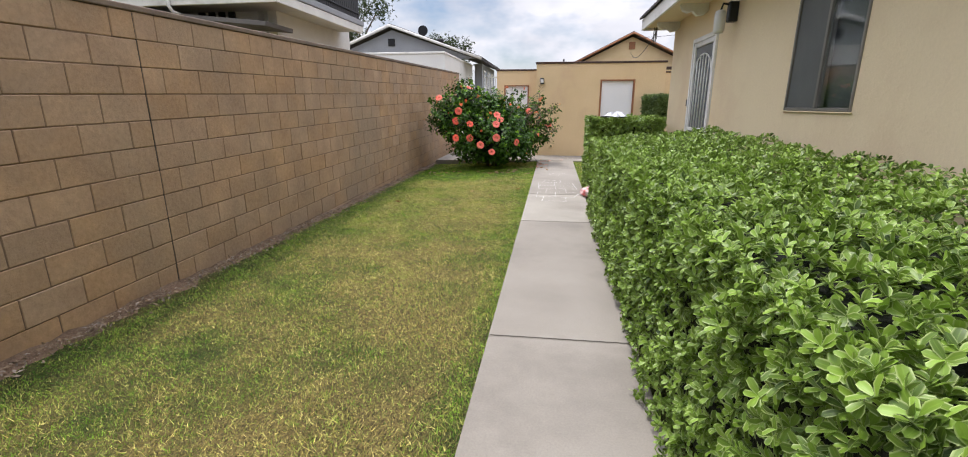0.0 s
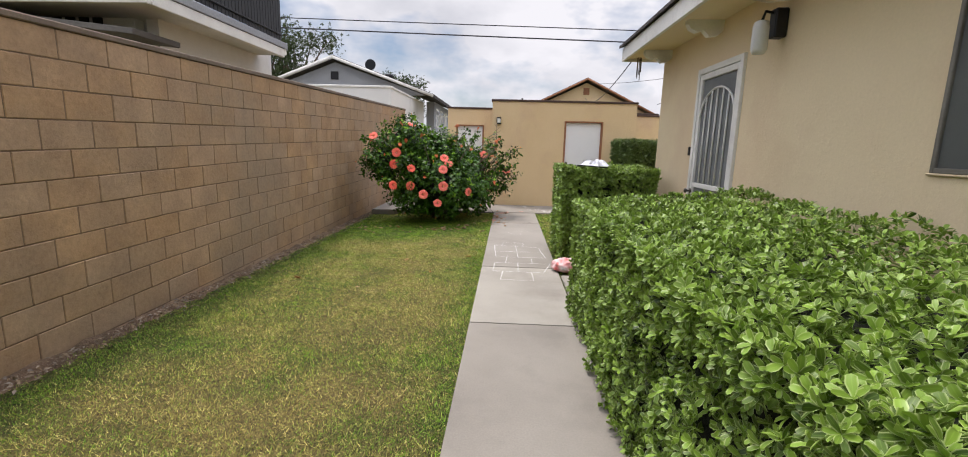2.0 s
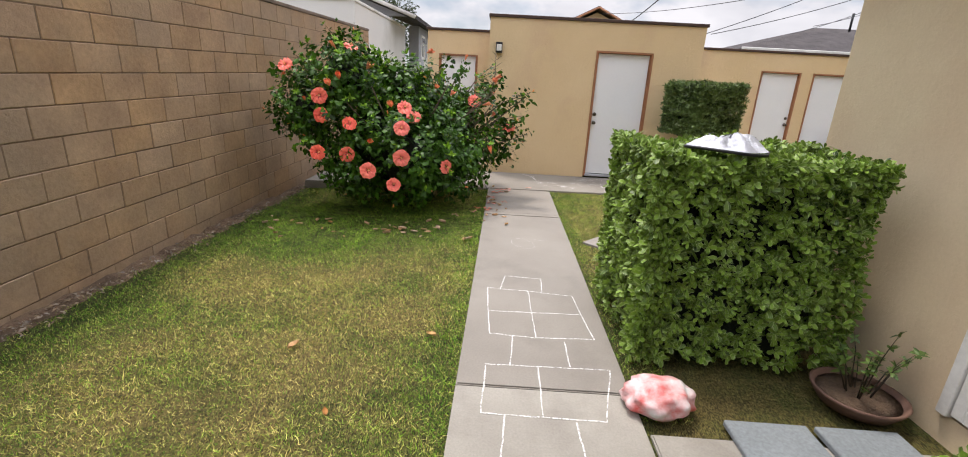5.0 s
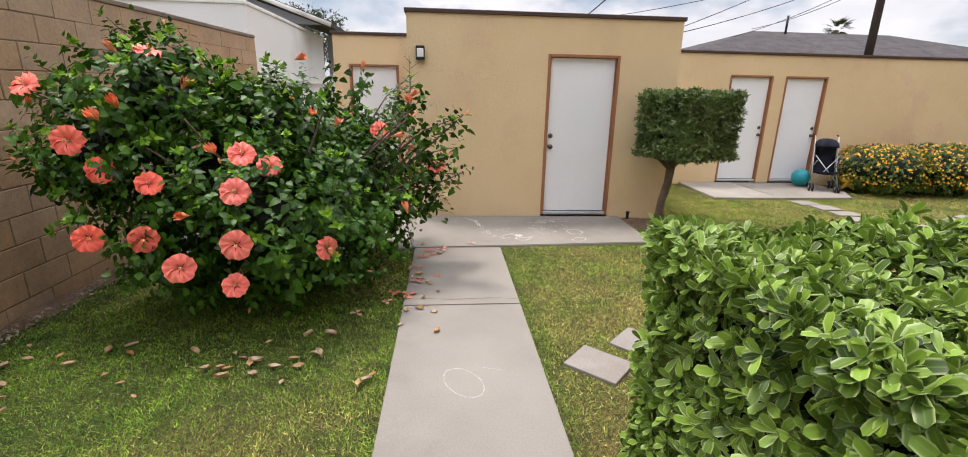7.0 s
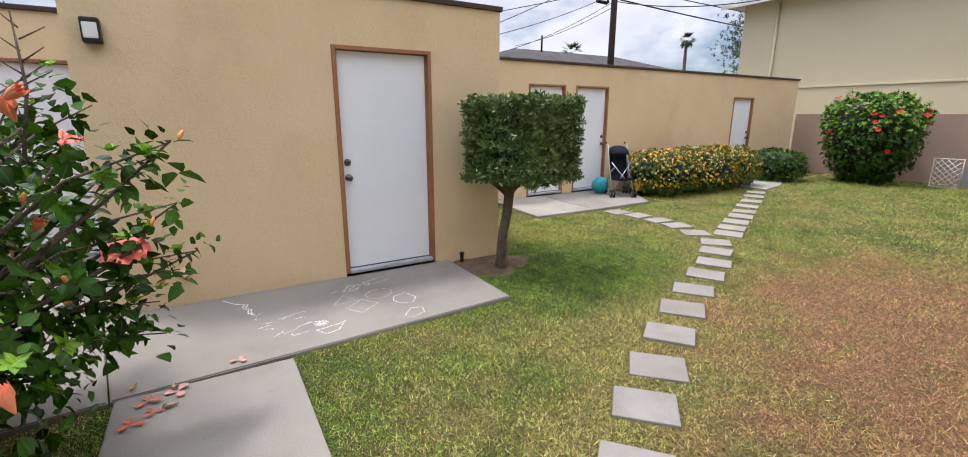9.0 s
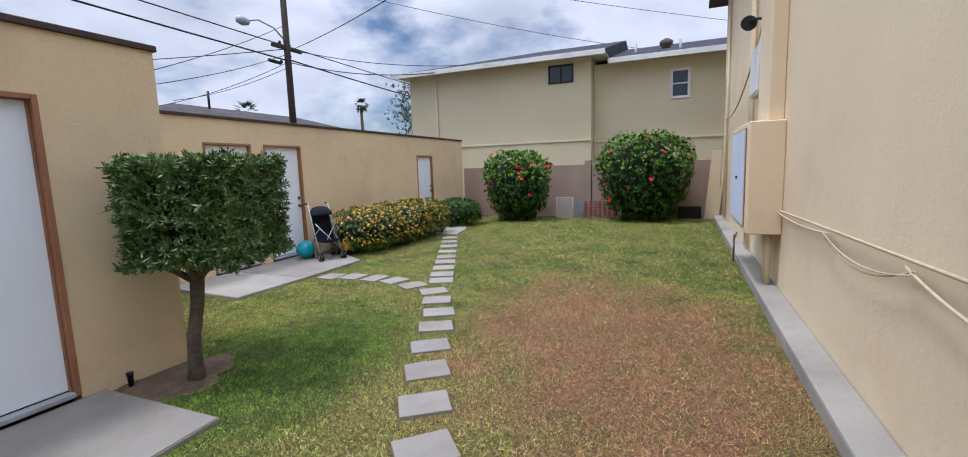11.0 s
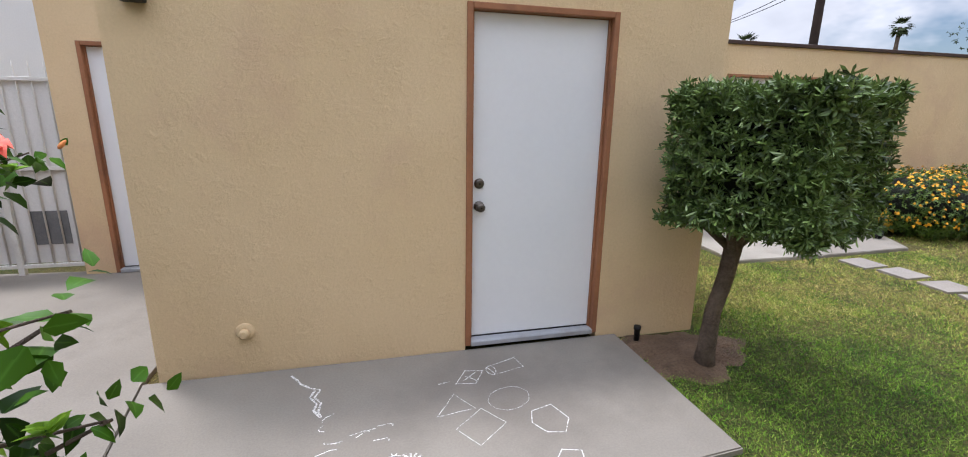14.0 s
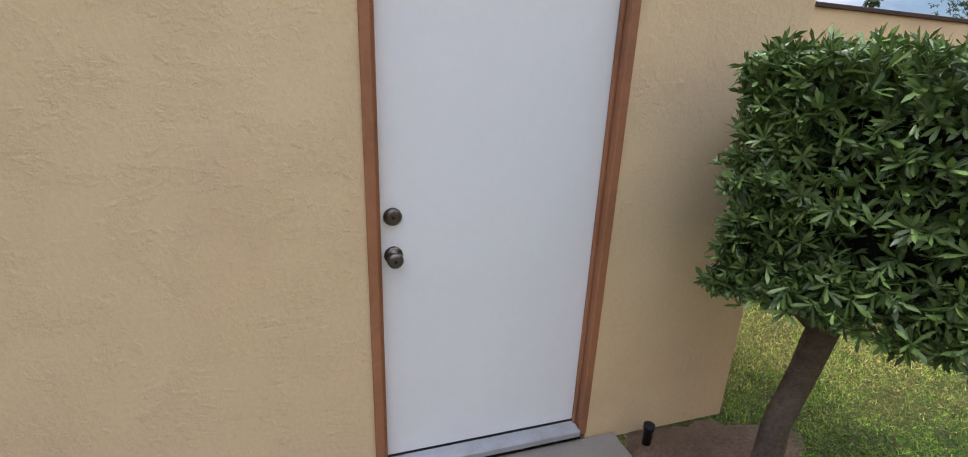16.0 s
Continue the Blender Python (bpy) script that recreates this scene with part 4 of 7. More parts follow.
def stamen_mesh(radius):
    bm = tube([(0, 0, 0), (0.002, 0, radius * 0.45), (0.008, 0.004, radius * 0.8)], [0.004, 0.003, 0.002], 6)
    for k in range(9):
        a = k * 2.4
        h = radius * (0.45 + 0.035 * k)
        add_tube(bm, [(0.003, 0, h), (0.003 + 0.012 * math.cos(a), 0.012 * math.sin(a), h + 0.004)], [0.0015, 0.003], 4)
    return mesh_of(bm, "stamen")


FLOWERS = [flower_mesh(k, 0.088 + 0.005 * k) for k in range(3)]
FURLED = [flower_mesh(20 + k, 0.07, 0.65 + 0.15 * k) for k in range(3)]
STAMEN = stamen_mesh(0.09)
for me in FLOWERS:
    me.materials.append(M_petal)
M_petal_peach = surface("peach_petal", srgb(250, 138, 104), srgb(246, 160, 112), 0.6, 9, 60, None, 1, 0.2, 0.002, grain=0.12, piece=0.05)
for me in FURLED:
    me.materials.append(M_petal_peach)
STAMEN.materials.append(M_stamen)


def hibiscus():
    rng = np.random.default_rng(31)
    origin = np.array((-2.8, -2.1, -0.09))
    h = thing("hibiscus_bush", tuple(origin), "large hibiscus bush with coral flowers beside the wall", "bush")
    lobes = np.array(((-3.08, -2.25, 0.82, 0.95, 1.12, 0.80), (-2.28, -2.08, 0.68, 0.70, 1.10, 0.70), (-3.50, -2.55, 1.50, 0.48, 0.60, 0.52), (-2.15, -1.5, 0.95, 0.45, 0.60, 0.50),
                      (-3.88, -2.6, 1.16, 0.42, 0.5, 0.42), (-2.70, -2.85, 0.65, 0.85, 0.68, 0.55), (-2.75, -2.2, 1.35, 0.50, 0.7, 0.42)))
    c, n = [], []
    for k, (x, y, z, a, b, d) in enumerate(lobes):
        m = int(470 * (a * b + b * d + a * d))
        v = unit(rng.normal(0, 1, (m, 3)))
        p = np.array((x, y, z)) + v * np.array((a, b, d)) * (1.04 - 0.5 * rng.uniform(0, 1, (m, 1)) ** 1.5)
        tuft = np.array([noise.noise(Vector(q * 3.4)) + 0.6 * noise.noise(Vector(q * 8.0)) for q in p])
        p = p + v * (0.16 * tuft)[:, None]
        inside = np.zeros(m, bool)
        for j, (x2, y2, z2, a2, b2, d2) in enumerate(lobes):
            if j != k:
                inside |= (((p - (x2, y2, z2)) / (a2, b2, d2)) ** 2).sum(1) < 0.4
        # tufts of shoots with gaps between; the side over the walk is thin
        thin = np.clip((p[:, 0] + 2.15) / 0.5, 0, 1) * np.clip((p[:, 2] - 0.55) / 0.3, 0, 1)
        inside |= tuft < rng.uniform(-0.35, 0.05, m)
        inside |= rng.uniform(0, 1, m) < 0.72 * thin
        keep = ~inside & (p[:, 2] > 0.08) & (p[:, 0] > -4.5) & (p[:, 0] < np.where(p[:, 2] > 0.85, -1.78, -1.42))
        c.append(p[keep])
        n.append(v[keep])
    c, n = np.concatenate(c), np.concatenate(n)
    # loose shoots that stand out of the crown
    twig = bmesh.new()
    tips = ((-1.18, -2.21, 1.45), (-1.27, -2.1, 1.38), (-1.21, -1.70, 1.13), (-1.32, -1.93, 1.04), (-1.16, -1.73, 0.88), (-1.24, -1.75, 0.80), (-1.34, -1.78, 0.66), (-1.33, -1.86, 0.52), (-1.42, -2.05, 0.60), (-1.7, -1.0, 1.40), (-1.5, -1.5, 1.60), (-3.62, -2.7, 2.08), (-3.35, -2.5, 2.05), (-2.3, -1.9, 1.82), (-2.05, -1.6, 1.78), (-1.8, -0.7, 1.38),
            (-4.36, -2.6, 1.62), (-4.32, -2.65, 1.60), (-4.4, -2.65, 1.10), (-4.35, -2.6, 1.18), (-3.9, -3.0, 1.75), (-2.5, -2.6, 1.66), (-1.7, -1.2, 1.8), (-1.4, -1.75, 1.0), (-1.7, -1.6, 1.5), (-1.75, -1.0, 1.3), (-1.85, -0.8, 1.55), (-1.55, -2.25, 0.95), (-1.50, -2.1, 1.22), (-1.6, -2.2, 1.5), (-2.4, -1.5, 1.6))
    for tip in tips:
        tip = np.array(tip)
        start = np.array((-2.7, -2.1, 0.5)) * 0.45 + tip * 0.55
        mid = (start + tip) / 2 + np.array((0, 0, 0.08))
        add_tube(twig, [tuple(q - origin) for q in (start, mid, tip)], [0.011, 0.007, 0.003], 6)
        for s in np.linspace(0.5, 1, 6):
            p = start * (1 - s) + tip * s + np.array((0, 0, 0.16 * s * (1 - s)))
            c = np.vstack((c, p + rng.normal(0, 0.028, 3)))
            n = np.vstack((n, unit((tip - start)[None] + rng.normal(0, 0.5, (1, 3)))))
    for k in range(26):
        a = rng.uniform(0, math.tau)
        end = np.array((-2.8 + 1.2 * math.cos(a), -2.1 + 1.1 * math.sin(a), rng.uniform(0.7, 1.6)))
        add_tube(twig, [(0.15 * math.cos(a), 0.15 * math.sin(a), 0.0), tuple((end - origin) * (0.4, 0.4, 0.6)), tuple(end - origin)], [0.024, 0.016, 0.006], 6)
    for end in ((-1.18, -2.21, 1.45), (-1.21, -1.70, 1.13), (-1.16, -1.73, 0.88), (-1.64, -2.18, 1.56), (-1.45, -2.0, 1.30), (-1.35, -1.95, 1.0), (-1.5, -1.5, 1.2), (-1.6, -1.9, 1.35)):
        a, b = np.array((-2.25, -2.05, 0.62)), np.array(end)
        add_tube(twig, [tuple(q - origin) for q in (a, a * 0.55 + b * 0.45 + (0, 0, -0.06), a * 0.2 + b * 0.8 + (0, 0, -0.03), b)], [0.017, 0.012, 0.008, 0.004], 6)
    bare = np.array((-1.70, -1.86, 1.36))
    tip = np.array((-1.655, -1.80, 1.95))
    add_tube(twig, [tuple(q - origin) for q in (bare, bare * 0.5 + tip * 0.5 + (0.03, 0, 0), tip)], [0.009, 0.007, 0.003], 6)
    for k in range(9):
        s0 = 0.3 + 0.075 * k
        q = bare * (1 - s0) + tip * s0 + (0.02, 0, 0)
        e0 = q + np.array(((0.11 if k % 2 else -0.09) * (1.2 - 0.6 * s0), rng.uniform(-0.06, 0.06), 0.06))
        add_tube(twig, [tuple(q - origin), tuple(e0 - origin)], [0.004, 0.002], 5)
    part("stem", twig, M_bark, h, "grey-brown woody stems")
    b, w, f, ls, ws = sprays(rng, c - origin, unit(n + np.array((0, 0, 0.35))), 8, 0.088, 0.064)
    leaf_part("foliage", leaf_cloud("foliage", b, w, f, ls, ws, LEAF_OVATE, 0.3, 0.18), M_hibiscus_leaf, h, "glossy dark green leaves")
    fresh = rng.uniform(0, 1, len(c)) < np.clip(0.1 + 0.22 * (c[:, 2] - 0.5), 0.05, 0.42)
    b, w, f, ls, ws = rosettes(rng, (c + n * 0.05 - origin)[fresh], unit(n[fresh] + np.array((0, 0, 0.9))), 7, 0.055, 0.034, (0.2, 1.2), 0.4)
    leaf_part("shoot", leaf_cloud("shoot", b, w, f, ls, ws, LEAF_OVATE, 0.15, 0.25), M_new_growth, h, "bright yellow-green new leaves")
    # dark solid lobes that stand for shade deep in the bush
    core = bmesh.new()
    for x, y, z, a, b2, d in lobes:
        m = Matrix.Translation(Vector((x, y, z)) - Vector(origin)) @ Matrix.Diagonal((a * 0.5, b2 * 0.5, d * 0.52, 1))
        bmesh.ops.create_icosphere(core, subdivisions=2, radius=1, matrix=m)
    part("shade_core", core, M_shade_core, h)
    spots = [(-2.56, -3.37, 1.24), (-2.56, -3.52, 1.04), (-2.54, -3.63, 0.75), (-2.11, -3.33, 0.63), (-3.52, -3.40, 0.72), (-2.92, -3.56, 0.58), (-2.67, -3.43, 0.41), (-3.42, -3.52, 1.33), (-3.56, -3.12, 1.10), (-3.21, -3.23, 1.03), (-3.19, -3.41, 0.72),
             (-3.42, -2.95, 1.82), (-3.27, -2.92, 1.84), (-2.50, -2.35, 1.86), (-1.642, -2.18, 1.60), (-1.62, -2.16, 1.53), (-3.99, -3.0, 1.62), (-4.1, -2.9, 1.48), (-3.39, -3.3, 1.43), (-3.3, -3.25, 1.50), (-2.52, -3.05, 1.12), (-2.69, -3.42, 1.25),
             (-2.88, -3.45, 0.88), (-2.05, -2.0, 1.80), (-1.72, -1.06, 1.42), (-1.66, -2.1, 1.12), (-1.78, -2.3, 1.27), (-2.35, -2.6, 1.44), (-1.9, -2.1, 1.30), (-3.75, -3.1, 1.25), (-2.15, -2.7, 1.38), (-1.62, -2.75, 0.72), (-1.42, -1.9, 0.95), (-3.1, -2.9, 1.62)]
    rr = random.Random(8)
    for k, p in enumerate(spots):
        o = new("flower", FLOWERS[k % 3] if k <= 10 or k % 4 == 0 else FURLED[k % 3])
        o.parent = h
        aim = Vector((0.45 + rr.uniform(-0.35, 0.35), -0.85, 0.25 + rr.uniform(-0.3, 0.3)))
        if k > 10:
            aim = Vector((rr.uniform(-0.3, 0.8), rr.uniform(-0.9, 0.1), rr.uniform(0.1, 0.9)))
        s = 0.92 if k <= 10 else rr.uniform(0.8, 1.05)
        o.matrix_basis = Matrix.Translation(Vector(p) - Vector(origin)) @ aim.to_track_quat("Z", "Y").to_matrix().to_4x4() @ Matrix.Diagonal((s, s, s, 1))
        o["label"] = "open coral flower" if k <= 10 else "half-open peach flower"
        st_ = new("stamen", STAMEN)
        st_.parent = o
    bud_me = mesh_of(lathe(((0.003, 0), (0.008, 0.008), (0.009, 0.02), (0.006, 0.036), (0.002, 0.043)), sides=8), "bud")
    bud_me.materials.append(M_bud)
    idx = np.concatenate((rng.choice(len(c), 40, replace=False), np.arange(len(c) - 6 * len(tips) + 5, len(c), 18)))
    for i in idx:
        o = new("bud", bud_me)
        o.parent = h
        d = Vector(n[i] + np.array((0, 0, 0.5)))
        o.matrix_basis = Matrix.Translation(Vector(c[i] + n[i] * 0.05 - origin)) @ d.to_track_quat("Z", "Y").to_matrix().to_4x4()
    return h


hibiscus()

# ---------------------------------------------------------------- shrubs at the far end


def shrub(name, at, radii, zc, leaf, label, seed, shoots, leaf_len, leaf_w, material, outline, flower=None, count=0, flat=0.0):
    """A rounded bush: an uneven crown of leaf whorls over a dark core painted as inner shade, with small flowers."""
    rng = np.random.default_rng(seed)
    h = thing(name, at, label, "bush")
    v = unit(rng.normal(0, 1, (shoots, 3)))
    if flat:
        v = np.sign(v) * np.abs(v) ** flat
        v = v / np.maximum((np.abs(v) ** 2.5).sum(1, keepdims=True) ** 0.4, 0.5)
    bumpy = np.array([1 + 0.10 * noise.noise(Vector(q * 2.3 + seed)) + 0.08 * noise.noise(Vector(q * 6 + seed)) for q in v])
    p = np.array((0, 0, zc)) + v * np.array(radii) * (bumpy * (1 + 0.03 * rng.normal(0, 1, shoots) - 0.16 * rng.uniform(0, 1, shoots) ** 2))[:, None]
    if flower and count < 100:
        p[:, :2] *= (0.70 + 0.36 * np.clip(p[:, 2:] / (zc + radii[2]), 0, 1))
    keep = p[:, 2] > 0.04
    p, v = p[keep], v[keep]
    b, w, f, ls, ws = rosettes(rng, p, unit(v + np.array((0, 0, 0.3))), 5, leaf_len, leaf_w, (0.0, 0.9), 0.5)
    leaf_part("foliage", leaf_cloud("foliage", b, w, f, ls, ws, outline, 0.3, 0.1), material, h)
    if flower and count < 100:
        top = (p[:, 2] > zc * 1.25) & (rng.uniform(0, 1, len(p)) < 0.55)
        b, w, f, ls, ws = rosettes(rng, p[top] + v[top] * 0.04, unit(v[top] + np.array((0, 0, 0.8))), 6, 0.06, 0.035, (0.1, 1.0), 0.4)
        leaf_part("shoot", leaf_cloud("shoot", b, w, f, ls, ws, outline, 0.2, 0.1), M_new_growth, h, "yellow-green new leaves")
    core = bmesh.new()
    kc = 0.70 if flower and count < 100 else 0.82
    bmesh.ops.create_icosphere(core, subdivisions=3, radius=1, matrix=Matrix.Translation((0, 0, zc)) @ Matrix.Diagonal((radii[0] * kc, radii[1] * kc, radii[2] * 0.82, 1)))
    part("shade_core", core, M_shade_core, h)
    bm = bmesh.new()
    for k in range(5):
        a = k * 1.3
        add_tube(bm, [(0.06 * math.cos(a), 0.06 * math.sin(a), -0.02), (0.3 * radii[0] * math.cos(a), 0.3 * radii[1] * math.sin(a), zc)], [0.025, 0.012], 6)
    part("stem", bm, M_bark, h)
    if flower:
        up = p[p[:, 2] > zc * 0.55]
        vv = v[p[:, 2] > zc * 0.55]
        if count > 100:
            pick = rng.choice(len(up), 560, replace=False)
            b, w, f, ls, ws = rosettes(rng, up[pick] + vv[pick] * 0.045, vv[pick] + np.array((0, 0, 0.5)), 5, 0.024, 0.016, (0.0, 0.4), 0.3)
            leaf_part("blossom", leaf_cloud("blossom", b, w, f, ls, ws, LEAF_LANCE, 0.1, 0.1), M_yellow, h)
        for i in rng.choice(len(up), count, replace=False):
            o = new("flower", flower)
            o.parent = h
            d = Vector(vv[i] + np.array((0, 0, 0.4)))
            o.matrix_basis = Matrix.Translation(Vector(up[i] + vv[i] * 0.05)) @ d.to_track_quat("Z", "Y").to_matrix().to_4x4()
    return h


red_small = flower_mesh(9, 0.06)
red_small.materials.append(M_petal_red)
shrub("hibiscus_bush", (12.75, 0.62, -0.05), (0.98, 1.08, 1.08), 1.02, 0, "rounded green hibiscus bush with red flowers by the fence", 41, 2600, 0.068, 0.04, M_hibiscus_leaf, LEAF_PLAIN, red_small, 26, 0.93)
shrub("hibiscus_bush", (12.95, -3.05, -0.05), (1.05, 1.36, 1.26), 1.18, 0, "taller rounded hibiscus bush with red flowers by the fence", 42, 3300, 0.068, 0.04, M_hibiscus_leaf, LEAF_PLAIN, red_small, 30, 0.95)
bm = bmesh.new()
for k in range(7):
    a = k * math.tau / 7
    vs = [bm.verts.new(q) for q in ((0, 0, 0), (0.011 * math.cos(a - 0.35), 0.011 * math.sin(a - 0.35), 0.004), (0.02 * math.cos(a), 0.02 * math.sin(a), 0.005), (0.011 * math.cos(a + 0.35), 0.011 * math.sin(a + 0.35), 0.004))]
    bm.faces.new(vs)
M_yellow = surface("yellow_petal", srgb(240, 184, 20), srgb(226, 150, 14), 0.6, 9, 60, None, 1, 0, 0)
daisy = mesh_of(bm, "flower")
daisy.materials.append(M_yellow)
for k, (x, y, rx, ry, rz, cnt) in enumerate(((7.05, 2.02, 0.78, 0.70, 0.46, 230), (8.2, 1.98, 0.85, 0.74, 0.49, 280), (9.2, 2.0, 0.72, 0.66, 0.48, 200))):
    shrub("yellow_shrub", (x, y, -0.05), (rx, ry, rz), 0.46, 0, "low green shrub thick with small yellow flowers", 51 + k, 2100, 0.05, 0.018, M_lantana, LEAF_LANCE, daisy, cnt, 0.75)
shrub("low_shrub", (11.2, 2.0, -0.05), (0.75, 0.7, 0.4), 0.38, 0, "low dark green shrub at the wall corner", 61, 1100, 0.06, 0.03, M_hibiscus_leaf, LEAF_OVATE, None, 0, 0.8)

# ---------------------------------------------------------------- turf blades


def grass():
    rng = np.random.default_rng(77)
    out = []
    for x0, x1, y0, y1, dens, size in ((-4.62, XL, -14.0, -9.0, 10000, 1.0), (-4.62, XL, -9.0, -1.45, 11500, 1.0), (XR, 3.4, -4.84, 1.3, 12000, 1.0), (3.4, 6.0, -4.84, 1.3, 8000, 1.1), (6.0, 14.0, -4.84, 1.9, 2800, 1.4), (1.8, 3.5, -0.1, 2.84, 6000, 1.0), (XR + 0.01, -0.45, -6.5, -4.84, 8000, 1.1)):
        m = int((x1 - x0) * (y1 - y0) * dens)
        out.append(np.stack((rng.uniform(x0, x1, m), rng.uniform(y0, y1, m), np.full(m, size)), 1))
    p = np.concatenate(out)
    x, y = p[:, 0], p[:, 1]
    keep = np.ones(len(p), bool)
    # clear of the pad, the bare soil under the tree, the walls and the hedge
    edge = -1.41 + (x - XL) * 0.063
    keep &= ~((x > -4.5) & (x < 1.12) & (y > edge))
    keep &= ~((x > XL) & (x < XR))
    keep &= ~((x > -1.83) & (x < 1.78) & (y > -0.01))
    keep &= ~((x < -4.42 + 0.0108 * (y + 10)) & (rng.uniform(0, 1, len(p)) < 0.6))
    keep &= ((x - 1.47) / 0.46) ** 2 + ((y + 0.27) / 0.36) ** 2 > rng.uniform(0.35, 1.15, len(p))
    keep &= ~((x > 3.4) & (x < 6.3) & (y > 1.3))
    for sx, sy, rz in STEPS:
        c, s = math.cos(radians(rz)), math.sin(radians(rz))
        u, w = (x - sx) * c + (y - sy) * s, -(x - sx) * s + (y - sy) * c
        keep &= ~((np.abs(u) < 0.15) & (np.abs(w) < 0.195))
    keep &= rng.uniform(0, 1, len(p)) > brown_patch(x, y) * 0.42
    p = p[keep]
    n = len(p)
    x, y, size = p.T
    clump = np.array([noise.noise(Vector((a * 2.2, b * 2.2, 0))) for a, b in zip(x, y)])
    h = rng.uniform(0.009, 0.026, n) * size * (1 + 0.4 * clump)
    wd = rng.uniform(0.0014, 0.0027, n) * size
    a = rng.uniform(0, math.tau, n)
    lean = rng.uniform(0.3, 1.7, n) ** 1.4 * h * (1 + 0.3 * brown_patch(x, y))
    la = rng.uniform(0, math.tau, n)
    base = np.stack((x, y, lawn_z(x, y) - 0.004), 1)
    side = np.stack((np.cos(a), np.sin(a), np.zeros(n)), 1) * wd[:, None]
    bend = np.stack((np.cos(la) * lean, np.sin(la) * lean, h), 1)
    verts = np.stack((base - side, base + side, base + bend), 1).reshape(-1, 3)
    me = fast_mesh("grass", verts, np.arange(n * 3), np.full(n, 3))
    me.materials.append(M_blades)
    tagged(new("grass", me), "short mown turf, patchy green and straw", "grass", kind="stuff")


grass()
soil = bmesh.new()
rings_s = []
for i in range(7):
    row = []
    for k in range(36):
        a = k * math.tau / 36
        r = i / 6 * (1 + 0.16 * math.sin(3 * a + 1) + 0.10 * math.sin(7 * a) + 0.06 * math.sin(13 * a))
        x, y = 1.47 + 0.48 * r * math.cos(a), -0.30 + 0.36 * r * math.sin(a)
        z = -0.045 + 0.05 * (1 - (i / 6) ** 2) + 0.014 * noise.noise(Vector((x * 14, y * 14, 0))) * (1 - (i / 6) ** 4)
        row.append(soil.verts.new((x, min(y, -0.004), z)))
    rings_s.append(row)
for i in range(6):
    for k in range(36):
        soil.faces.new((rings_s[i][k], rings_s[i + 1][k], rings_s[i + 1][(k + 1) % 36], rings_s[i][(k + 1) % 36]))
bmesh.ops.remove_doubles(soil, verts=soil.verts, dist=1e-5)
tagged(part("soil_mound", soil, M_soil, None), "bare dry soil round the tree's foot", "soil", kind="structure")
strip = bmesh.new()
rs = random.Random(3)
prev_pair = None
for k in range(140):
    y = -15.9 + k * 0.13
    pair = (strip.verts.new((-4.74 + 0.0108 * (y + 16), y, -0.105 + rs.uniform(-0.02, 0.02))), strip.verts.new((-4.56 + 0.0108 * (y + 16) + rs.uniform(-0.05, 0.05), y, -0.146)))
    if prev_pair:
        strip.faces.new((prev_pair[0], prev_pair[1], pair[1], pair[0]))
    prev_pair = pair
tagged(part("soil_strip", strip, M_soil, None), "dry crumbly soil along the foot of the wall", "soil", kind="structure")

# dry leaf litter and chips along the foot of the wall
M_litter = surface("dry_leaf_litter", srgb(176, 158, 136), srgb(118, 98, 78), 0.9, 30, 60, None, 1, 0.2, 0.002, grain=0.2, piece=0.3, island=True)


def litter():
    rng = np.random.default_rng(17)
    m = 3400
    y = rng.uniform(-14.5, 2.1, m)
    x = -4.745 + 0.0108 * (y + 16) + 0.03 + np.abs(rng.normal(0, 0.085, m))
    z = np.maximum(lawn_z(x, y), -0.13) + rng.uniform(0.012, 0.03, m)
    way = np.stack((rng.normal(0, 1, m), rng.normal(0, 1, m), rng.normal(0, 0.3, m)), 1)
    face = np.stack((rng.normal(0, 0.5, m), rng.normal(0, 0.5, m), np.ones(m)), 1)
    ln = rng.uniform(0.012, 0.05, m)
    me = leaf_cloud("leaf_litter", np.stack((x, y, z), 1), way, face, ln, ln * rng.uniform(0.25, 0.6, m), LEAF_LANCE, 0.3, 0.3)
    me.materials.append(M_litter)
    tagged(new("leaf_litter", me), "dry pale leaf litter along the foot of the wall", "leaf litter", kind="stuff")


litter()

# ---------------------------------------------------------------- window and security door of the house
M_glass = bpy.data.materials.new("window_glass")
M_glass.use_nodes = True
gp = M_glass.node_tree.nodes["Principled BSDF"]
gp.inputs["Base Color"].default_value = (0.9, 0.95, 0.95, 1)
gp.inputs["Roughness"].default_value = 0.03
gp.inputs["Transmission Weight"].default_value = 1.0
gp.inputs["IOR"].default_value = 1.45
M_alu_dull = surface("dull_aluminium", srgb(128, 122, 112), srgb(106, 102, 95), 0.5, 3, 60, srgb(90, 84, 78), 2, 0.2, 0.001, metal=0.1, grain=0.12)
M_screen_window = surface("dark_insect_screen", srgb(92, 94, 91), srgb(80, 82, 80), 0.6, 3, 200, None, 1, 0.3, 0.001, grain=0.2)
M_screen = surface("grey_insect_screen", srgb(120, 122, 122), srgb(104, 106, 106), 0.7, 4, 200, None, 1, 0.3, 0.001, grain=0.25)
M_blind = surface("grey_blind", srgb(104, 108, 104), srgb(90, 94, 90), 0.7, 2, 30, None, 1, 0.1, 0.001)
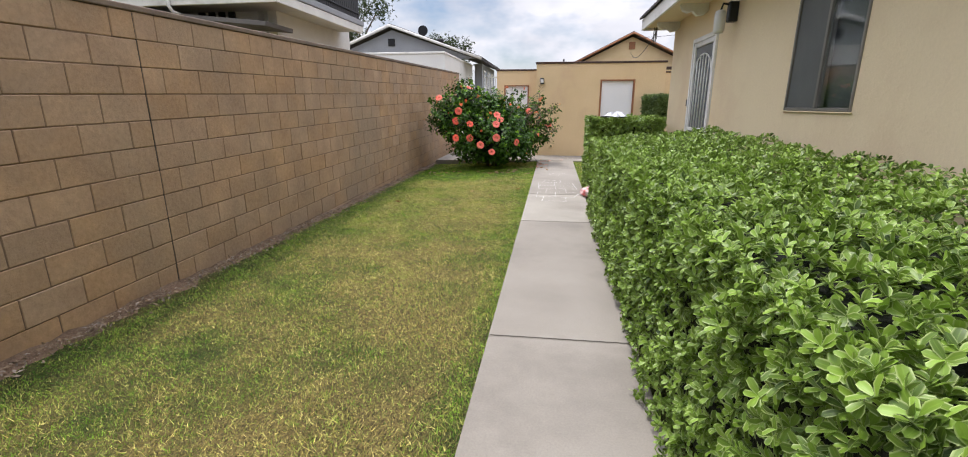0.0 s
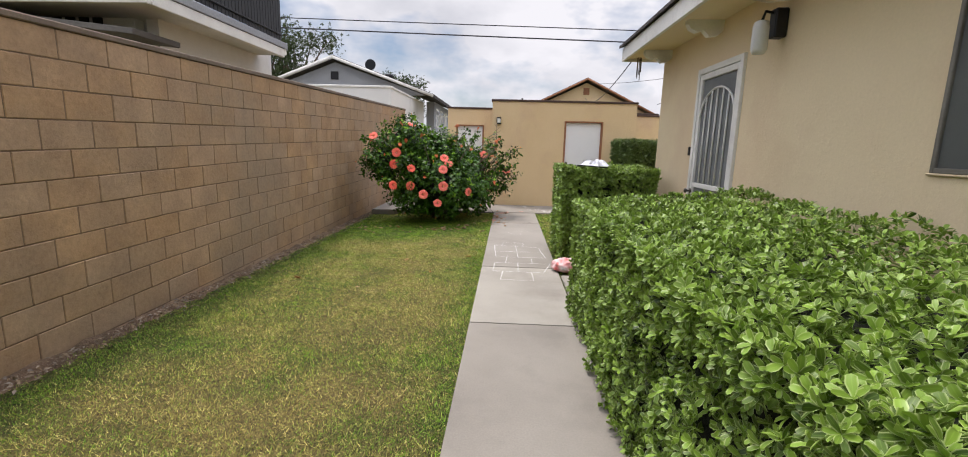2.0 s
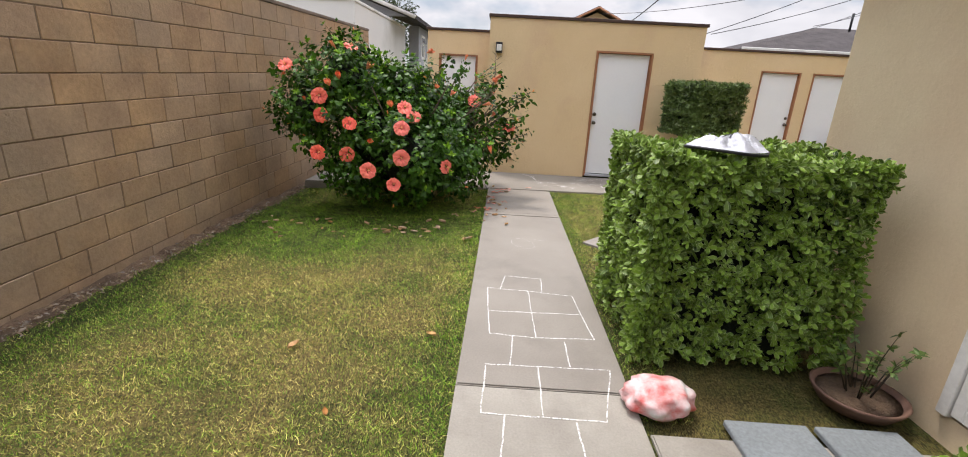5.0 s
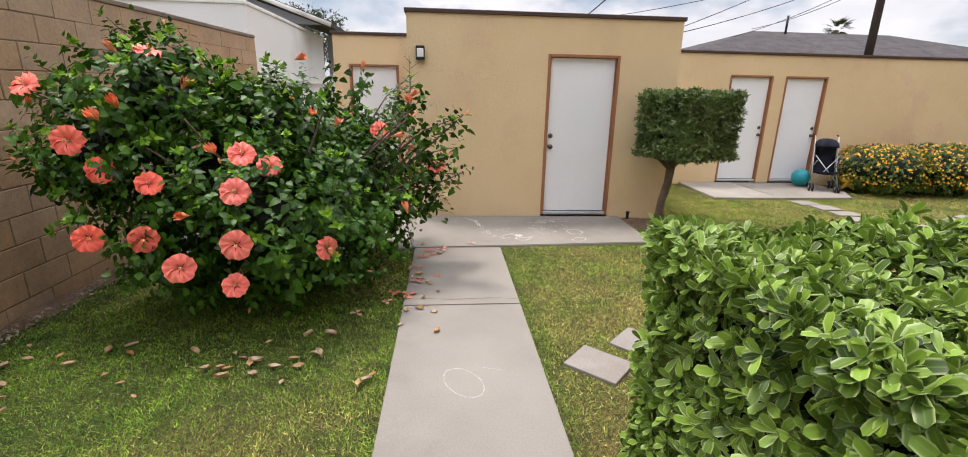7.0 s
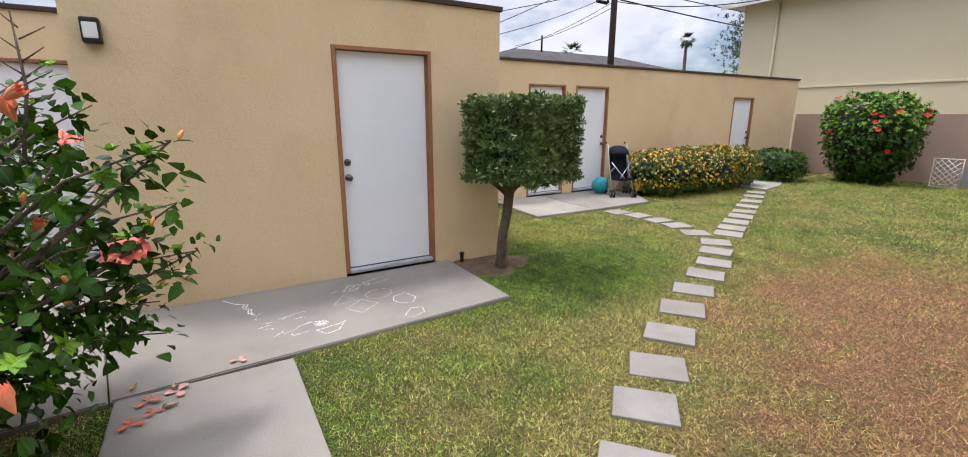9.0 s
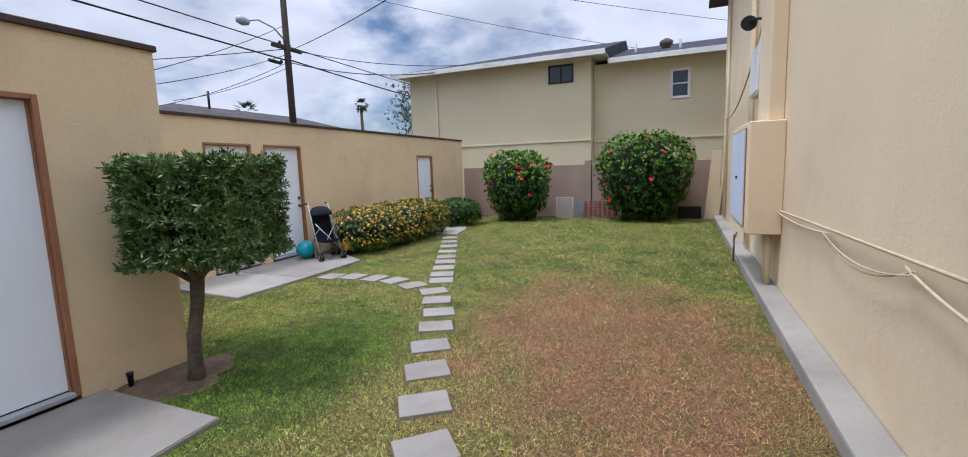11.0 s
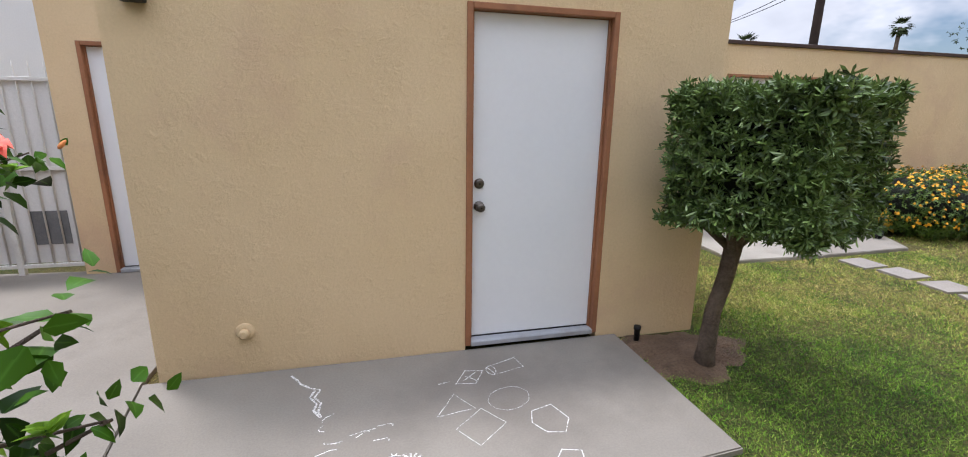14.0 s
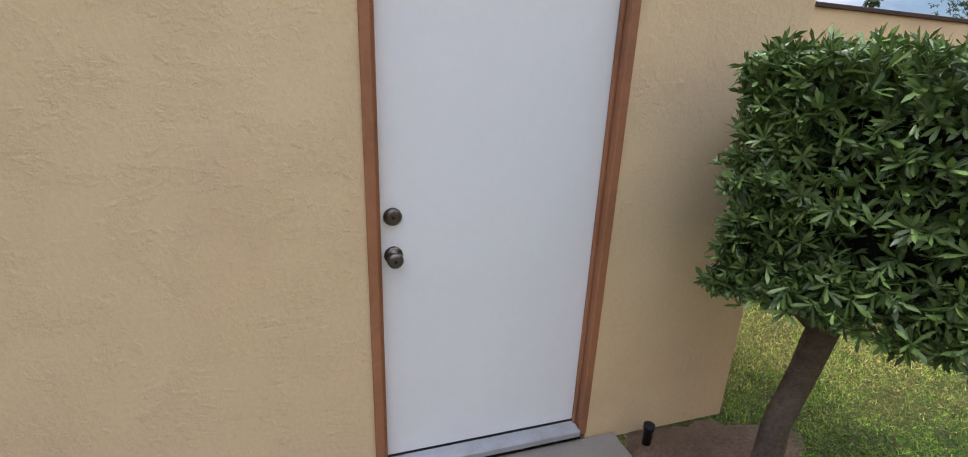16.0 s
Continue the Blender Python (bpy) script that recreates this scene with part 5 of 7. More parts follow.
M_glass_dark = surface("dark_pane", srgb(60, 66, 72), srgb(48, 54, 60), 0.06, 1, 10, None, 1, 0, 0, spec=0.6, grain=0.05)

win = thing("window_1", (HX, WIN[0], WIN[2]), "aluminium sliding window with grey screen and closed blinds", "window", kind="structure")
ww, wh = WIN[1] - WIN[0], WIN[3] - WIN[2]
for lo, hi in (((-0.012, 0, 0), (0.07, 0.024, wh)), ((-0.012, ww - 0.024, 0), (0.07, ww, wh)), ((-0.012, 0.0245, 0), (0.07, ww - 0.0245, 0.026)), ((-0.012, 0.0245, wh - 0.024), (0.07, ww - 0.0245, wh))):
    part("window_frame", box(lo, hi, 0.004), M_alu_dull, win, "dull aluminium frame")
part("window_sill", box((-0.018, -0.012, -0.012), (0.03, ww + 0.012, -0.001), 0.004), M_stucco_house, win, "weathered sill")
part("mullion", box((-0.008, ww * 0.5 - 0.016, 0.027), (0.06, ww * 0.5 + 0.016, wh - 0.025), 0.003), M_alu_dull, win)
part("pane", box((0.012, 0.025, 0.027), (0.017, ww * 0.5 - 0.017, wh - 0.025)), M_glass, win, "clear glass").visible_shadow = False
part("screen", box((0.004, ww * 0.5 + 0.017, 0.027), (0.007, ww - 0.025, wh - 0.025)), M_screen_window, win, "fine grey insect screen")
nsl = 11
for k in range(nsl):
    y0 = 0.04 + k * (ww - 0.08) / nsl
    bm = box((0.09, y0 + 0.004, 0.03), (0.094, y0 + (ww - 0.08) / nsl + 0.006, wh - 0.03))
    bmesh.ops.rotate(bm, verts=bm.verts, cent=(0.092, y0 + 0.04, 0), matrix=Matrix.Rotation(radians(14), 3, "Z"))
    part("slat", bm, M_blind, win)

sd = thing("door_6", (HX, DOOR[0], DOOR[2]), "white steel security screen door with arched bars", "door", kind="structure")
dw, dh = DOOR[1] - DOOR[0], DOOR[3] - DOOR[2]
for nm, lo, hi in (("frame", (-0.03, 0, 0), (0.05, 0.06, dh)), ("frame", (-0.03, dw - 0.06, 0), (0.05, dw, dh)), ("frame", (-0.03, 0.0605, dh - 0.06), (0.05, dw - 0.0605, dh)),
                   ("stile", (-0.02, 0.065, 0.02), (0.02, 0.125, dh - 0.065)), ("stile", (-0.02, dw - 0.125, 0.02), (0.02, dw - 0.065, dh - 0.065)), ("rail", (-0.02, 0.1255, dh - 0.125), (0.02, dw - 0.1255, dh - 0.065)),
                   ("rail", (-0.02, 0.1255, 0.02), (0.02, dw - 0.1255, 0.09)), ("rail", (-0.02, 0.1255, 0.98), (0.02, dw - 0.1255, 1.03)), ("rail", (-0.02, 0.1255, 0.80), (0.02, dw - 0.1255, 0.85))):
    part(nm, box(lo, hi, 0.004), M_whitepaint, sd, "white painted steel")
part("screen", box((0.004, 0.126, 0.092), (0.008, dw - 0.126, dh - 0.127)), M_screen, sd, "grey mesh screen")
part("door_leaf", box((0.10, 0.0, 0.0), (0.14, dw, dh)), M_stucco_white, sd)
cy, hw = dw / 2, dw / 2 - 0.125
arc = [(-0.008, cy + hw * math.cos(a), dh - 0.52 + 0.28 * math.sin(a)) for a in np.linspace(0, math.pi, 17)]
part("arch", tube(arc, 0.011, 6), M_whitepaint, sd)
for k in range(1, 6):
    y = 0.125 + k * 2 * hw / 6
    zt = dh - 0.52 + 0.28 * math.sqrt(max(0, 1 - ((y - cy) / hw) ** 2))
    part("bar", tube([(-0.008, y, 1.03), (-0.008, y, zt)], 0.009, 6), M_whitepaint, sd)
    part("bar", tube([(-0.008, y, 0.09), (-0.008, y, 0.80)], 0.009, 6), M_whitepaint, sd)
part("door_knob", lathe(((0.03, 0), (0.03, 0.008), (0.012, 0.014), (0.012, 0.04), (0.027, 0.05), (0.027, 0.066), (0.01, 0.072)), (-0.02, dw - 0.095, 0.93), 14, "x"), M_steel, sd, "steel knob")
tagged(part("door_bell", box((HX - 0.02, -6.36, 1.45), (HX, -6.32, 1.55), 0.004), M_metal_dark), "small black door bell on cream stucco", "door bell")

# lantern under the eave, cable and wind chime
lan = thing("wall_lantern", (HX, -8.02, 2.28), "white jar lantern on a dark bracket under the eave", "lamp")
part("bracket", box((-0.10, -0.05, 0.12), (0.0, 0.05, 0.34), 0.01), M_metal_dark, lan, "dark brown bracket")
part("arm", tube([(-0.05, 0, 0.3), (-0.16, 0, 0.32), (-0.18, 0, 0.24)], 0.012), M_metal_dark, lan)
part("shade", lathe(((0.045, 0.0), (0.06, 0.03), (0.06, 0.2), (0.05, 0.24), (0.03, 0.25)), (-0.18, 0, 0.0), 16), M_stucco_white, lan, "white glass jar")
cab = tube([(0.5, -7.8, 2.80), (0.5, -7.84, 2.75), (0.5, -8.25, 2.60), (0.5, -8.71, 2.5), (0.5, -9.0, 2.45), (0.5, -9.24, 2.43), (0.5, -9.6, 2.45), (0.5, -10.1, 2.56), (0.5, -10.6, 2.74), (0.5, -11.0, 2.92)], 0.006, 6)
tagged(part("eave_cable", cab, M_cable_tan), "white cable sagging under the eave", "cable")
chime = thing("wind_chime", (0.47, -4.85, 2.95), "small metal wind chime hanging from the eave", "wind chime")
part("cord", tube([(0, 0, 0), (0, 0, -0.12)], 0.002, 5), M_cable, chime)
part("disc", lathe(((0.035, -0.13), (0.035, -0.12), (0.005, -0.115)), sides=12), M_steel, chime)
for k in range(5):
    a = k * math.tau / 5
    part("tube", tube([(0.028 * math.cos(a), 0.028 * math.sin(a), -0.14), (0.028 * math.cos(a), 0.028 * math.sin(a), -0.34 - 0.03 * k)], 0.006, 6), M_steel, chime)

# ---------------------------------------------------------------- fittings on the storage building
lamp = thing("wall_lamp", (-1.645, 0.0, 2.04), "black rectangular wall lamp with a pale lens", "lamp")
part("body", box((-0.055, -0.09, 0.0), (0.055, 0.0, 0.17), 0.012, 2), M_metal_dark, lamp, "black metal housing")
part("lens", box((-0.042, -0.10, 0.03), (0.042, -0.0905, 0.135), 0.006), M_stucco_white, lamp, "frosted white lens")
bib = thing("pipe_stub", (-1.33, 0.0, 0.27), "painted pipe stub on the stucco wall", "pipe")
part("flange", lathe(((0.055, 0.0), (0.05, 0.008), (0.03, 0.014)), axis="-y", sides=14), M_stucco, bib)
part("cap", lathe(((0.026, 0.014), (0.03, 0.03), (0.03, 0.05), (0.02, 0.058)), axis="-y", sides=6), M_stucco, bib)
ris = thing("sprinkler_riser", (1.235, -0.10, -0.03), "short black sprinkler riser in the soil", "sprinkler")
part("pipe", lathe(((0.02, 0.0), (0.02, 0.09), (0.026, 0.095), (0.026, 0.12), (0.018, 0.122)), sides=12), M_metal_dark, ris)
tagged(part("roof_vent_pipe", tube([(-1.0, 3.2, 2.44), (-1.0, 3.2, 3.0)], 0.03, 10), M_metal_dark), "dark vent pipe on the flat roof", "vent pipe")

# white steel gate beside the west wing
M_screen_gate = surface("dark_gate_mesh", srgb(122, 122, 122), srgb(98, 98, 98), 0.6, 3, 120, None, 1, 0.4, 0.002, grain=0.3)
gate = thing("metal_gate", (-4.42, 2.30, -0.02), "white painted steel gate with finials", "gate")
for x in (0.0, 0.62, 1.16):
    part("post", box((x, -0.025, 0), (x + 0.05, 0.025, 2.0), 0.004), M_whitepaint, gate)
for z in (0.08, 1.0, 1.78):
    part("rail", box((0.051, -0.018, z), (0.619, 0.018, z + 0.035), 0.003), M_whitepaint, gate)
    part("rail", box((0.671, -0.018, z), (1.159, 0.018, z + 0.035), 0.003), M_whitepaint, gate)
for k in range(10):
    x = 0.1 + k * 0.115
    part("picket", tube([(x, 0, 0.115), (x, 0, 1.9), (x, 0, 1.95)], [0.008, 0.008, 0.001], 6), M_whitepaint, gate)
part("latch", lathe(((0.03, 0), (0.03, 0.008), (0.014, 0.016), (0.028, 0.04), (0.026, 0.055), (0.008, 0.06)), (0.64, -0.025, 1.0), 14, "-y"), M_steel, gate, "round metal knob")
part("mesh_patch", box((0.78, 0.012, 0.30), (1.08, 0.018, 0.62)), M_screen_gate, gate, "dark mesh patch")
part("sheet", box((0.06, 0.022, 0.12), (1.15, 0.026, 1.78)), M_stucco_white, gate, "white sheet behind the bars")

# ---------------------------------------------------------------- chalk on the concrete
M_chalk = bpy.data.materials.new("chalk")
M_chalk.use_nodes = True
cn = M_chalk.node_tree
cp = cn.nodes["Principled BSDF"]
cp.inputs["Base Color"].default_value = srgb(232, 230, 226)
cp.inputs["Roughness"].default_value = 0.95
ct, cm = cn.nodes.new("ShaderNodeBsdfTransparent"), cn.nodes.new("ShaderNodeMixShader")
cgeo = cn.nodes.new("ShaderNodeNewGeometry")
cn.links.new(noise_fac(cn, cgeo.outputs["Position"], 90, 4, 0.32, 0.56), cm.inputs["Fac"])
cn.links.new(ct.outputs["BSDF"], cm.inputs[1])
cn.links.new(cp.outputs["BSDF"], cm.inputs[2])
cn.links.new(cm.outputs["Shader"], cn.nodes["Material Output"].inputs["Surface"])


def chalk(name, strokes, label, width=0.013, z=0.003):
    """Chalk strokes: flat ribbons through plan points, slightly shaky."""
    rng = random.Random(len(name) * 7 + len(strokes))
    bm = bmesh.new()
    for pts in strokes:
        fine = []
        for (x0, y0), (x1, y1) in zip(pts, pts[1:]):
            m = max(2, int(math.hypot(x1 - x0, y1 - y0) / 0.05))
            fine += [(x0 + (x1 - x0) * i / m + rng.uniform(-0.003, 0.003), y0 + (y1 - y0) * i / m + rng.uniform(-0.003, 0.003)) for i in range(m)]
        fine.append(pts[-1])
        last = None
        for i, (x, y) in enumerate(fine):
            a, b = fine[max(0, i - 1)], fine[min(len(fine) - 1, i + 1)]
            d = Vector((b[0] - a[0], b[1] - a[1], 0)).normalized()
            s = Vector((-d.y, d.x, 0)) * width * rng.uniform(0.26, 0.46)
            pair = (bm.verts.new(Vector((x, y, z)) + s), bm.verts.new(Vector((x, y, z)) - s))
            if last:
                bm.faces.new((last[0], last[1], pair[1], pair[0]))
            last = pair
    return tagged(part(name, bm, M_chalk), label, "chalk drawing")


def ring(cx, cy, rx, ry, n=16, rot=0.0):
    c, s = math.cos(rot), math.sin(rot)
    return [(cx + rx * math.cos(k * math.tau / n) * c - ry * math.sin(k * math.tau / n) * s, cy + rx * math.cos(k * math.tau / n) * s + ry * math.sin(k * math.tau / n) * c) for k in range(n + 1)]


chalk("hopscotch", [[(-1.44, -5.09), (-1.40, -4.82), (-1.10, -4.84), (-1.11, -5.09)], [(-1.54, -5.08), (-1.20, -5.10), (-0.88, -5.14), (-0.85, -5.53), (-0.82, -5.77), (-1.21, -5.80), (-1.50, -5.78), (-1.52, -5.48), (-1.54, -5.08)],
                    [(-1.52, -5.47), (-0.87, -5.44)], [(-1.22, -5.10), (-1.20, -5.80)], [(-1.35, -5.80), (-1.37, -6.12)], [(-1.02, -5.83), (-1.02, -6.10)], [(-1.52, -6.55), (-1.51, -6.13), (-0.79, -6.11), (-0.90, -6.55), (-1.52, -6.55)],
                    [(-1.21, -6.12), (-1.21, -6.55)], [(-1.40, -6.56), (-1.42, -6.90), (-1.04, -6.92), (-1.05, -6.57)]], "white chalk hopscotch grid on the concrete walk", 0.010)
chalk("chalk_boat", [[(-0.51, -1.08), (-0.45, -1.18), (-0.35, -1.14), (-0.28, -1.02), (-0.33, -1.05), (-0.51, -1.08)]], "white chalk boat outline on the apron", 0.013)
chalk("chalk_star", [[(-0.45 + 0.01 * math.cos(a), -0.97 + 0.01 * math.sin(a)), (-0.45 + 0.055 * math.cos(a), -0.97 + 0.055 * math.sin(a))] for a in np.linspace(0, 5.9, 12)], "white chalk star burst on the apron", 0.014)
chalk("chalk_hexagon", [[(0.21, -0.74), (0.33, -0.71), (0.38, -0.84), (0.32, -0.94), (0.23, -0.92), (0.18, -0.83), (0.21, -0.74)]], "chalk hexagon on the concrete apron", 0.008)
chalk("chalk_pentagon", [[(0.16, -1.16), (0.25, -1.05), (0.34, -1.08), (0.32, -1.17), (0.21, -1.22), (0.15, -1.17)]], "chalk pentagon on the concrete apron", 0.008)
chalk("chalk_square", [[(-0.21, -0.80), (-0.05, -0.66), (0.05, -0.80), (-0.12, -0.94), (-0.21, -0.80)]], "faint chalk square on the apron", 0.005)
chalk("chalk_triangle", [[(-0.29, -0.68), (-0.17, -0.50), (-0.08, -0.65), (-0.29, -0.68)]], "faint chalk triangle on the apron", 0.005)
chalk("chalk_circle", [ring(0.125, -0.60, 0.125, 0.10, 20, 0.4)], "faint chalk circle on the apron", 0.004)
chalk("chalk_diamond", [[(-0.14, -0.40), (-0.06, -0.27), (0.05, -0.29), (-0.02, -0.42), (-0.14, -0.40)], [(-0.09, -0.38), (0.0, -0.30)], [(-0.07, -0.33), (-0.01, -0.39)], [(-0.24, -0.38), (-0.17, -0.37)]], "shaded chalk diamond on the apron", 0.009)
chalk("chalk_cylinder", [[(0.08, -0.26), (0.29, -0.18), (0.31, -0.30), (0.12, -0.35), (0.08, -0.26)], ring(0.1, -0.3, 0.03, 0.05, 10)], "faint chalk cylinder by the door", 0.007)
chalk("chalk_ribbon", [[(-1.08, -0.10), (-1.02, -0.2), (-0.96, -0.26), (-0.90, -0.29)], [(-0.93, -0.29), (-0.95, -0.36), (-0.91, -0.42), (-0.92, -0.48), (-0.88, -0.55)], [(-0.905, -0.29), (-0.925, -0.36), (-0.885, -0.42), (-0.895, -0.5), (-0.88, -0.55)]], "white chalk wavy ribbon on the apron", 0.018)
rc = random.Random(14)
scr = []
for k in range(16):
    x, y, a = rc.uniform(-0.86, -0.50), rc.uniform(-1.12, -0.55), rc.uniform(0, 6)
    scr.append([(x + 0.07 * math.cos(a + u * 1.4) * (0.5 + u), y + 0.05 * math.sin(a + u * 1.4)) for u in np.linspace(0, 1, 5)])
for stroke in scr:
    tagged(chalk("chalk_scribble", [stroke], "faint curved chalk scribble on the apron", 0.007), group="chalk scribbles")
chalk("chalk_swirl", [ring(-1.22, -3.95, 0.10, 0.16, 14, 0.5), [(-1.1, -3.8), (-0.95, -3.84)]], "faint bluish chalk swirl on the walk", 0.0025)

# fallen leaves and petals
M_dead = surface("dry_leaf", srgb(212, 182, 138), srgb(168, 122, 84), 0.85, 8, 60, None, 1, 0.4, 0.003, piece=0.2)
dead = []
for k in range(3):
    bm = bmesh.new()
    rows = []
    for i, (s, wdt) in enumerate(((0, 0.1), (0.3, 0.9), (0.65, 0.8), (1.0, 0.05))):
        rows.append([bm.verts.new(((s - 0.5) * 0.075, q * wdt * 0.022, 0.004 + abs(q) * 0.012 * (1 + 0.4 * k) + 0.01 * (s - 0.4) ** 2)) for q in (-1, 0, 1)])
    for a, b in zip(rows, rows[1:]):
        for j in range(2):
            bm.faces.new((a[j], a[j + 1], b[j + 1], b[j]))
    me = mesh_of(bm, "fallen_leaf")
    me.materials.append(M_dead)
    dead.append(me)
rl = random.Random(77)
for k in range(64):
    if k < 40:
        x, y = rl.uniform(-4.2, -1.75), rl.gauss(-3.62, 0.2)
    elif k < 58:
        x, y = rl.uniform(-1.66, -1.35), rl.uniform(-3.4, -1.2)
    else:
        x, y = rl.uniform(-4.0, -1.8), rl.uniform(-7.5, -4.5)
    z = 0.002 if XL < x < XR or y > -1.35 else float(lawn_z(x, y)) + 0.014
    o = new("fallen_leaf", dead[k % 3])
    s = rl.uniform(0.55, 1.15)
    o.matrix_basis = pose(x, y, z, rl.uniform(-12, 12), rl.uniform(-12, 12), rl.uniform(0, 360)) @ Matrix.Diagonal((s, s, s, 1))
    tagged(o, "dry curled leaf fallen beneath the hibiscus", "leaf", "fallen leaves")

M_wilted = surface("wilted_petal", srgb(214, 132, 112), srgb(186, 118, 92), 0.8, 20, 60, None, 1, 0.3, 0.003, piece=0.2)
wilted = []
for k in range(2):
    bm = bmesh.new()
    for j in range(3):
        a = j * 2.1 + k
        ring_ = [bm.verts.new((0.012 * math.cos(a) + 0.03 * math.cos(a + u) * w, 0.012 * math.sin(a) + 0.03 * math.sin(a + u) * w, 0.003 + 0.013 * (u * u) + 0.005 * j)) for u, w in ((-0.7, 1.1), (-0.25, 1.6), (0.3, 1.5), (0.75, 1.0))]
        foot = bm.verts.new((0, 0, 0.004 + 0.004 * j))
        for p_, q_ in zip(ring_, ring_[1:]):
            bm.faces.new((foot, p_, q_))
    me = mesh_of(bm, "fallen_flower")
    me.materials.append(M_wilted)
    wilted.append(me)
for k, (x, y) in enumerate(((-1.36, -1.5), (-1.41, -2.27), (-1.58, -2.40), (-1.76, -2.63), (-1.63, -2.70), (-1.5, -1.53), (-1.56, -1.73), (-1.03, -1.28), (-1.8, -2.8), (-2.01, -2.98), (-1.47, -1.66), (-1.59, -2.05))):
    z = 0.002 if x > XL or y > -1.35 else float(lawn_z(x, y)) + 0.016
    o = new("fallen_flower", wilted[k % 2])
    s = rl.uniform(0.7, 1.2)
    o.matrix_basis = pose(x, y, z, 0, 0, rl.uniform(0, 360)) @ Matrix.Diagonal((s, s, s, 1))
    tagged(o, "wilted coral flower fallen beneath the hibiscus", "flower", "fallen flowers")

# ---------------------------------------------------------------- foil shade on the hedge, bag, pot
M_foil = surface("silver_fabric", srgb(206, 208, 214), srgb(176, 178, 186), 0.42, 7, 30, None, 1, 0.6, 0.01, metal=0.4, grain=0.1)
shade = thing("folding_sunshade", (-0.265, -5.83, 1.28), "crumpled silver sunshade with black rim lying on the hedge", "sunshade")
bm = bmesh.new()
rings_ = []
rsd = random.Random(4)
for i in range(9):
    r = i / 8
    row = []
    for k in range(36):
        a = k * math.tau / 36
        z = 0.052 * (1 - r ** 1.8) * (1 + 0.35 * math.sin(a + 2.2)) + 0.034 * math.sin(a * 5 + 3 * r) * r * (1 - r) * 3 + 0.016 * math.sin(a * 3 + 1.0) * r * (1 - r) * 2 + 0.012 * math.sin(a * 9 - 6 * r) * r * (1 - r) * 3
        row.append(bm.verts.new((0.205 * r * math.cos(a), 0.205 * r * math.sin(a), z)))
    rings_.append(row)
for i in range(1, 8):
    for k in range(36):
        bm.faces.new((rings_[i][k], rings_[i][(k + 1) % 36], rings_[i + 1][(k + 1) % 36], rings_[i + 1][k])).smooth = True
for k in range(36):
    bm.faces.new((rings_[0][0], rings_[1][k], rings_[1][(k + 1) % 36])).smooth = True
part("fabric", bm, M_foil, shade, "crumpled silver fabric")
part("rim", tube([(0.209 * math.cos(a), 0.209 * math.sin(a), -0.006 + 0.008 * math.sin(2 * a)) for a in np.linspace(0, math.tau, 41)], 0.0085, 8), M_metal_dark, shade, "black fabric rim")
for k, ch in enumerate("ST"):
    cu = bpy.data.curves.new("lettering", "FONT")
    cu.body, cu.size, cu.extrude = ch, 0.085, 0.001
    tmp = bpy.data.objects.new("tmp", cu)
    scene.collection.objects.link(tmp)
    me = bpy.data.meshes.new_from_object(tmp.evaluated_get(bpy.context.evaluated_depsgraph_get()))
    bpy.data.objects.remove(tmp)
    me.materials.append(M_metal_dark)
    o = new("lettering", me)
    o.parent = shade
    o.matrix_basis = pose(-0.15 + 0.05 * k, -0.03 - 0.07 * k, 0.06, 14, -14, -62)

M_bag = surface("red_white_plastic", srgb(226, 222, 220), srgb(206, 72, 64), 0.4, 11, 30, None, 1, 0.4, 0.006, grain=0.1)
bag = thing("plastic_bag", (-0.62, -6.42, 0.0), "crumpled red and white plastic bag by the hedge", "bag")
bm = bmesh.new()
bmesh.ops.create_icosphere(bm, subdivisions=4, radius=1)
for v_ in bm.verts:
    d = v_.co.copy()
    q = 1 + 0.22 * noise.noise(d * 2.2) + 0.14 * abs(noise.noise(d * 5)) + 0.05 * noise.noise(d * 11)
    v_.co = Vector((d.x * 0.17 * q, d.y * 0.13 * q, max(0.002, 0.075 + d.z * 0.09 * q)))
part("body", bm, M_bag, bag, smooth=True)
pot = thing("plant_pot", (0.47, -6.28, 0.0), "shallow brown bowl planter with a scraggly plant", "planter")
part("bowl", lathe(((0.13, 0.0), (0.17, 0.02), (0.215, 0.085), (0.22, 0.10), (0.205, 0.10), (0.19, 0.075), (0.02, 0.07)), sides=28), surface("brown_clay", srgb(112, 84, 70), srgb(92, 68, 58), 0.7, 3, 40, None, 1, 0.3, 0.003), pot, "brown clay bowl")
part("soil", lathe(((0.19, 0.078), (0.10, 0.084), (0.01, 0.086)), sides=20), M_soil, pot)
bm = bmesh.new()
rp = np.random.default_rng(12)
pc = []
for k in range(14):
    a = rp.uniform(0, 6.28)
    tip = (0.18 * math.cos(a), 0.16 * math.sin(a), rp.uniform(0.18, 0.42))
    add_tube(bm, [(0.05 * math.cos(a), 0.05 * math.sin(a), 0.07), (tip[0] * 0.6, tip[1] * 0.6, tip[2] * 0.7), tip], [0.004, 0.003, 0.001], 5)
    for s in (0.6, 0.8, 1.0):
        pc.append((tip[0] * s, tip[1] * s, 0.07 + (tip[2] - 0.07) * s))
part("stem", bm, M_twig, pot)
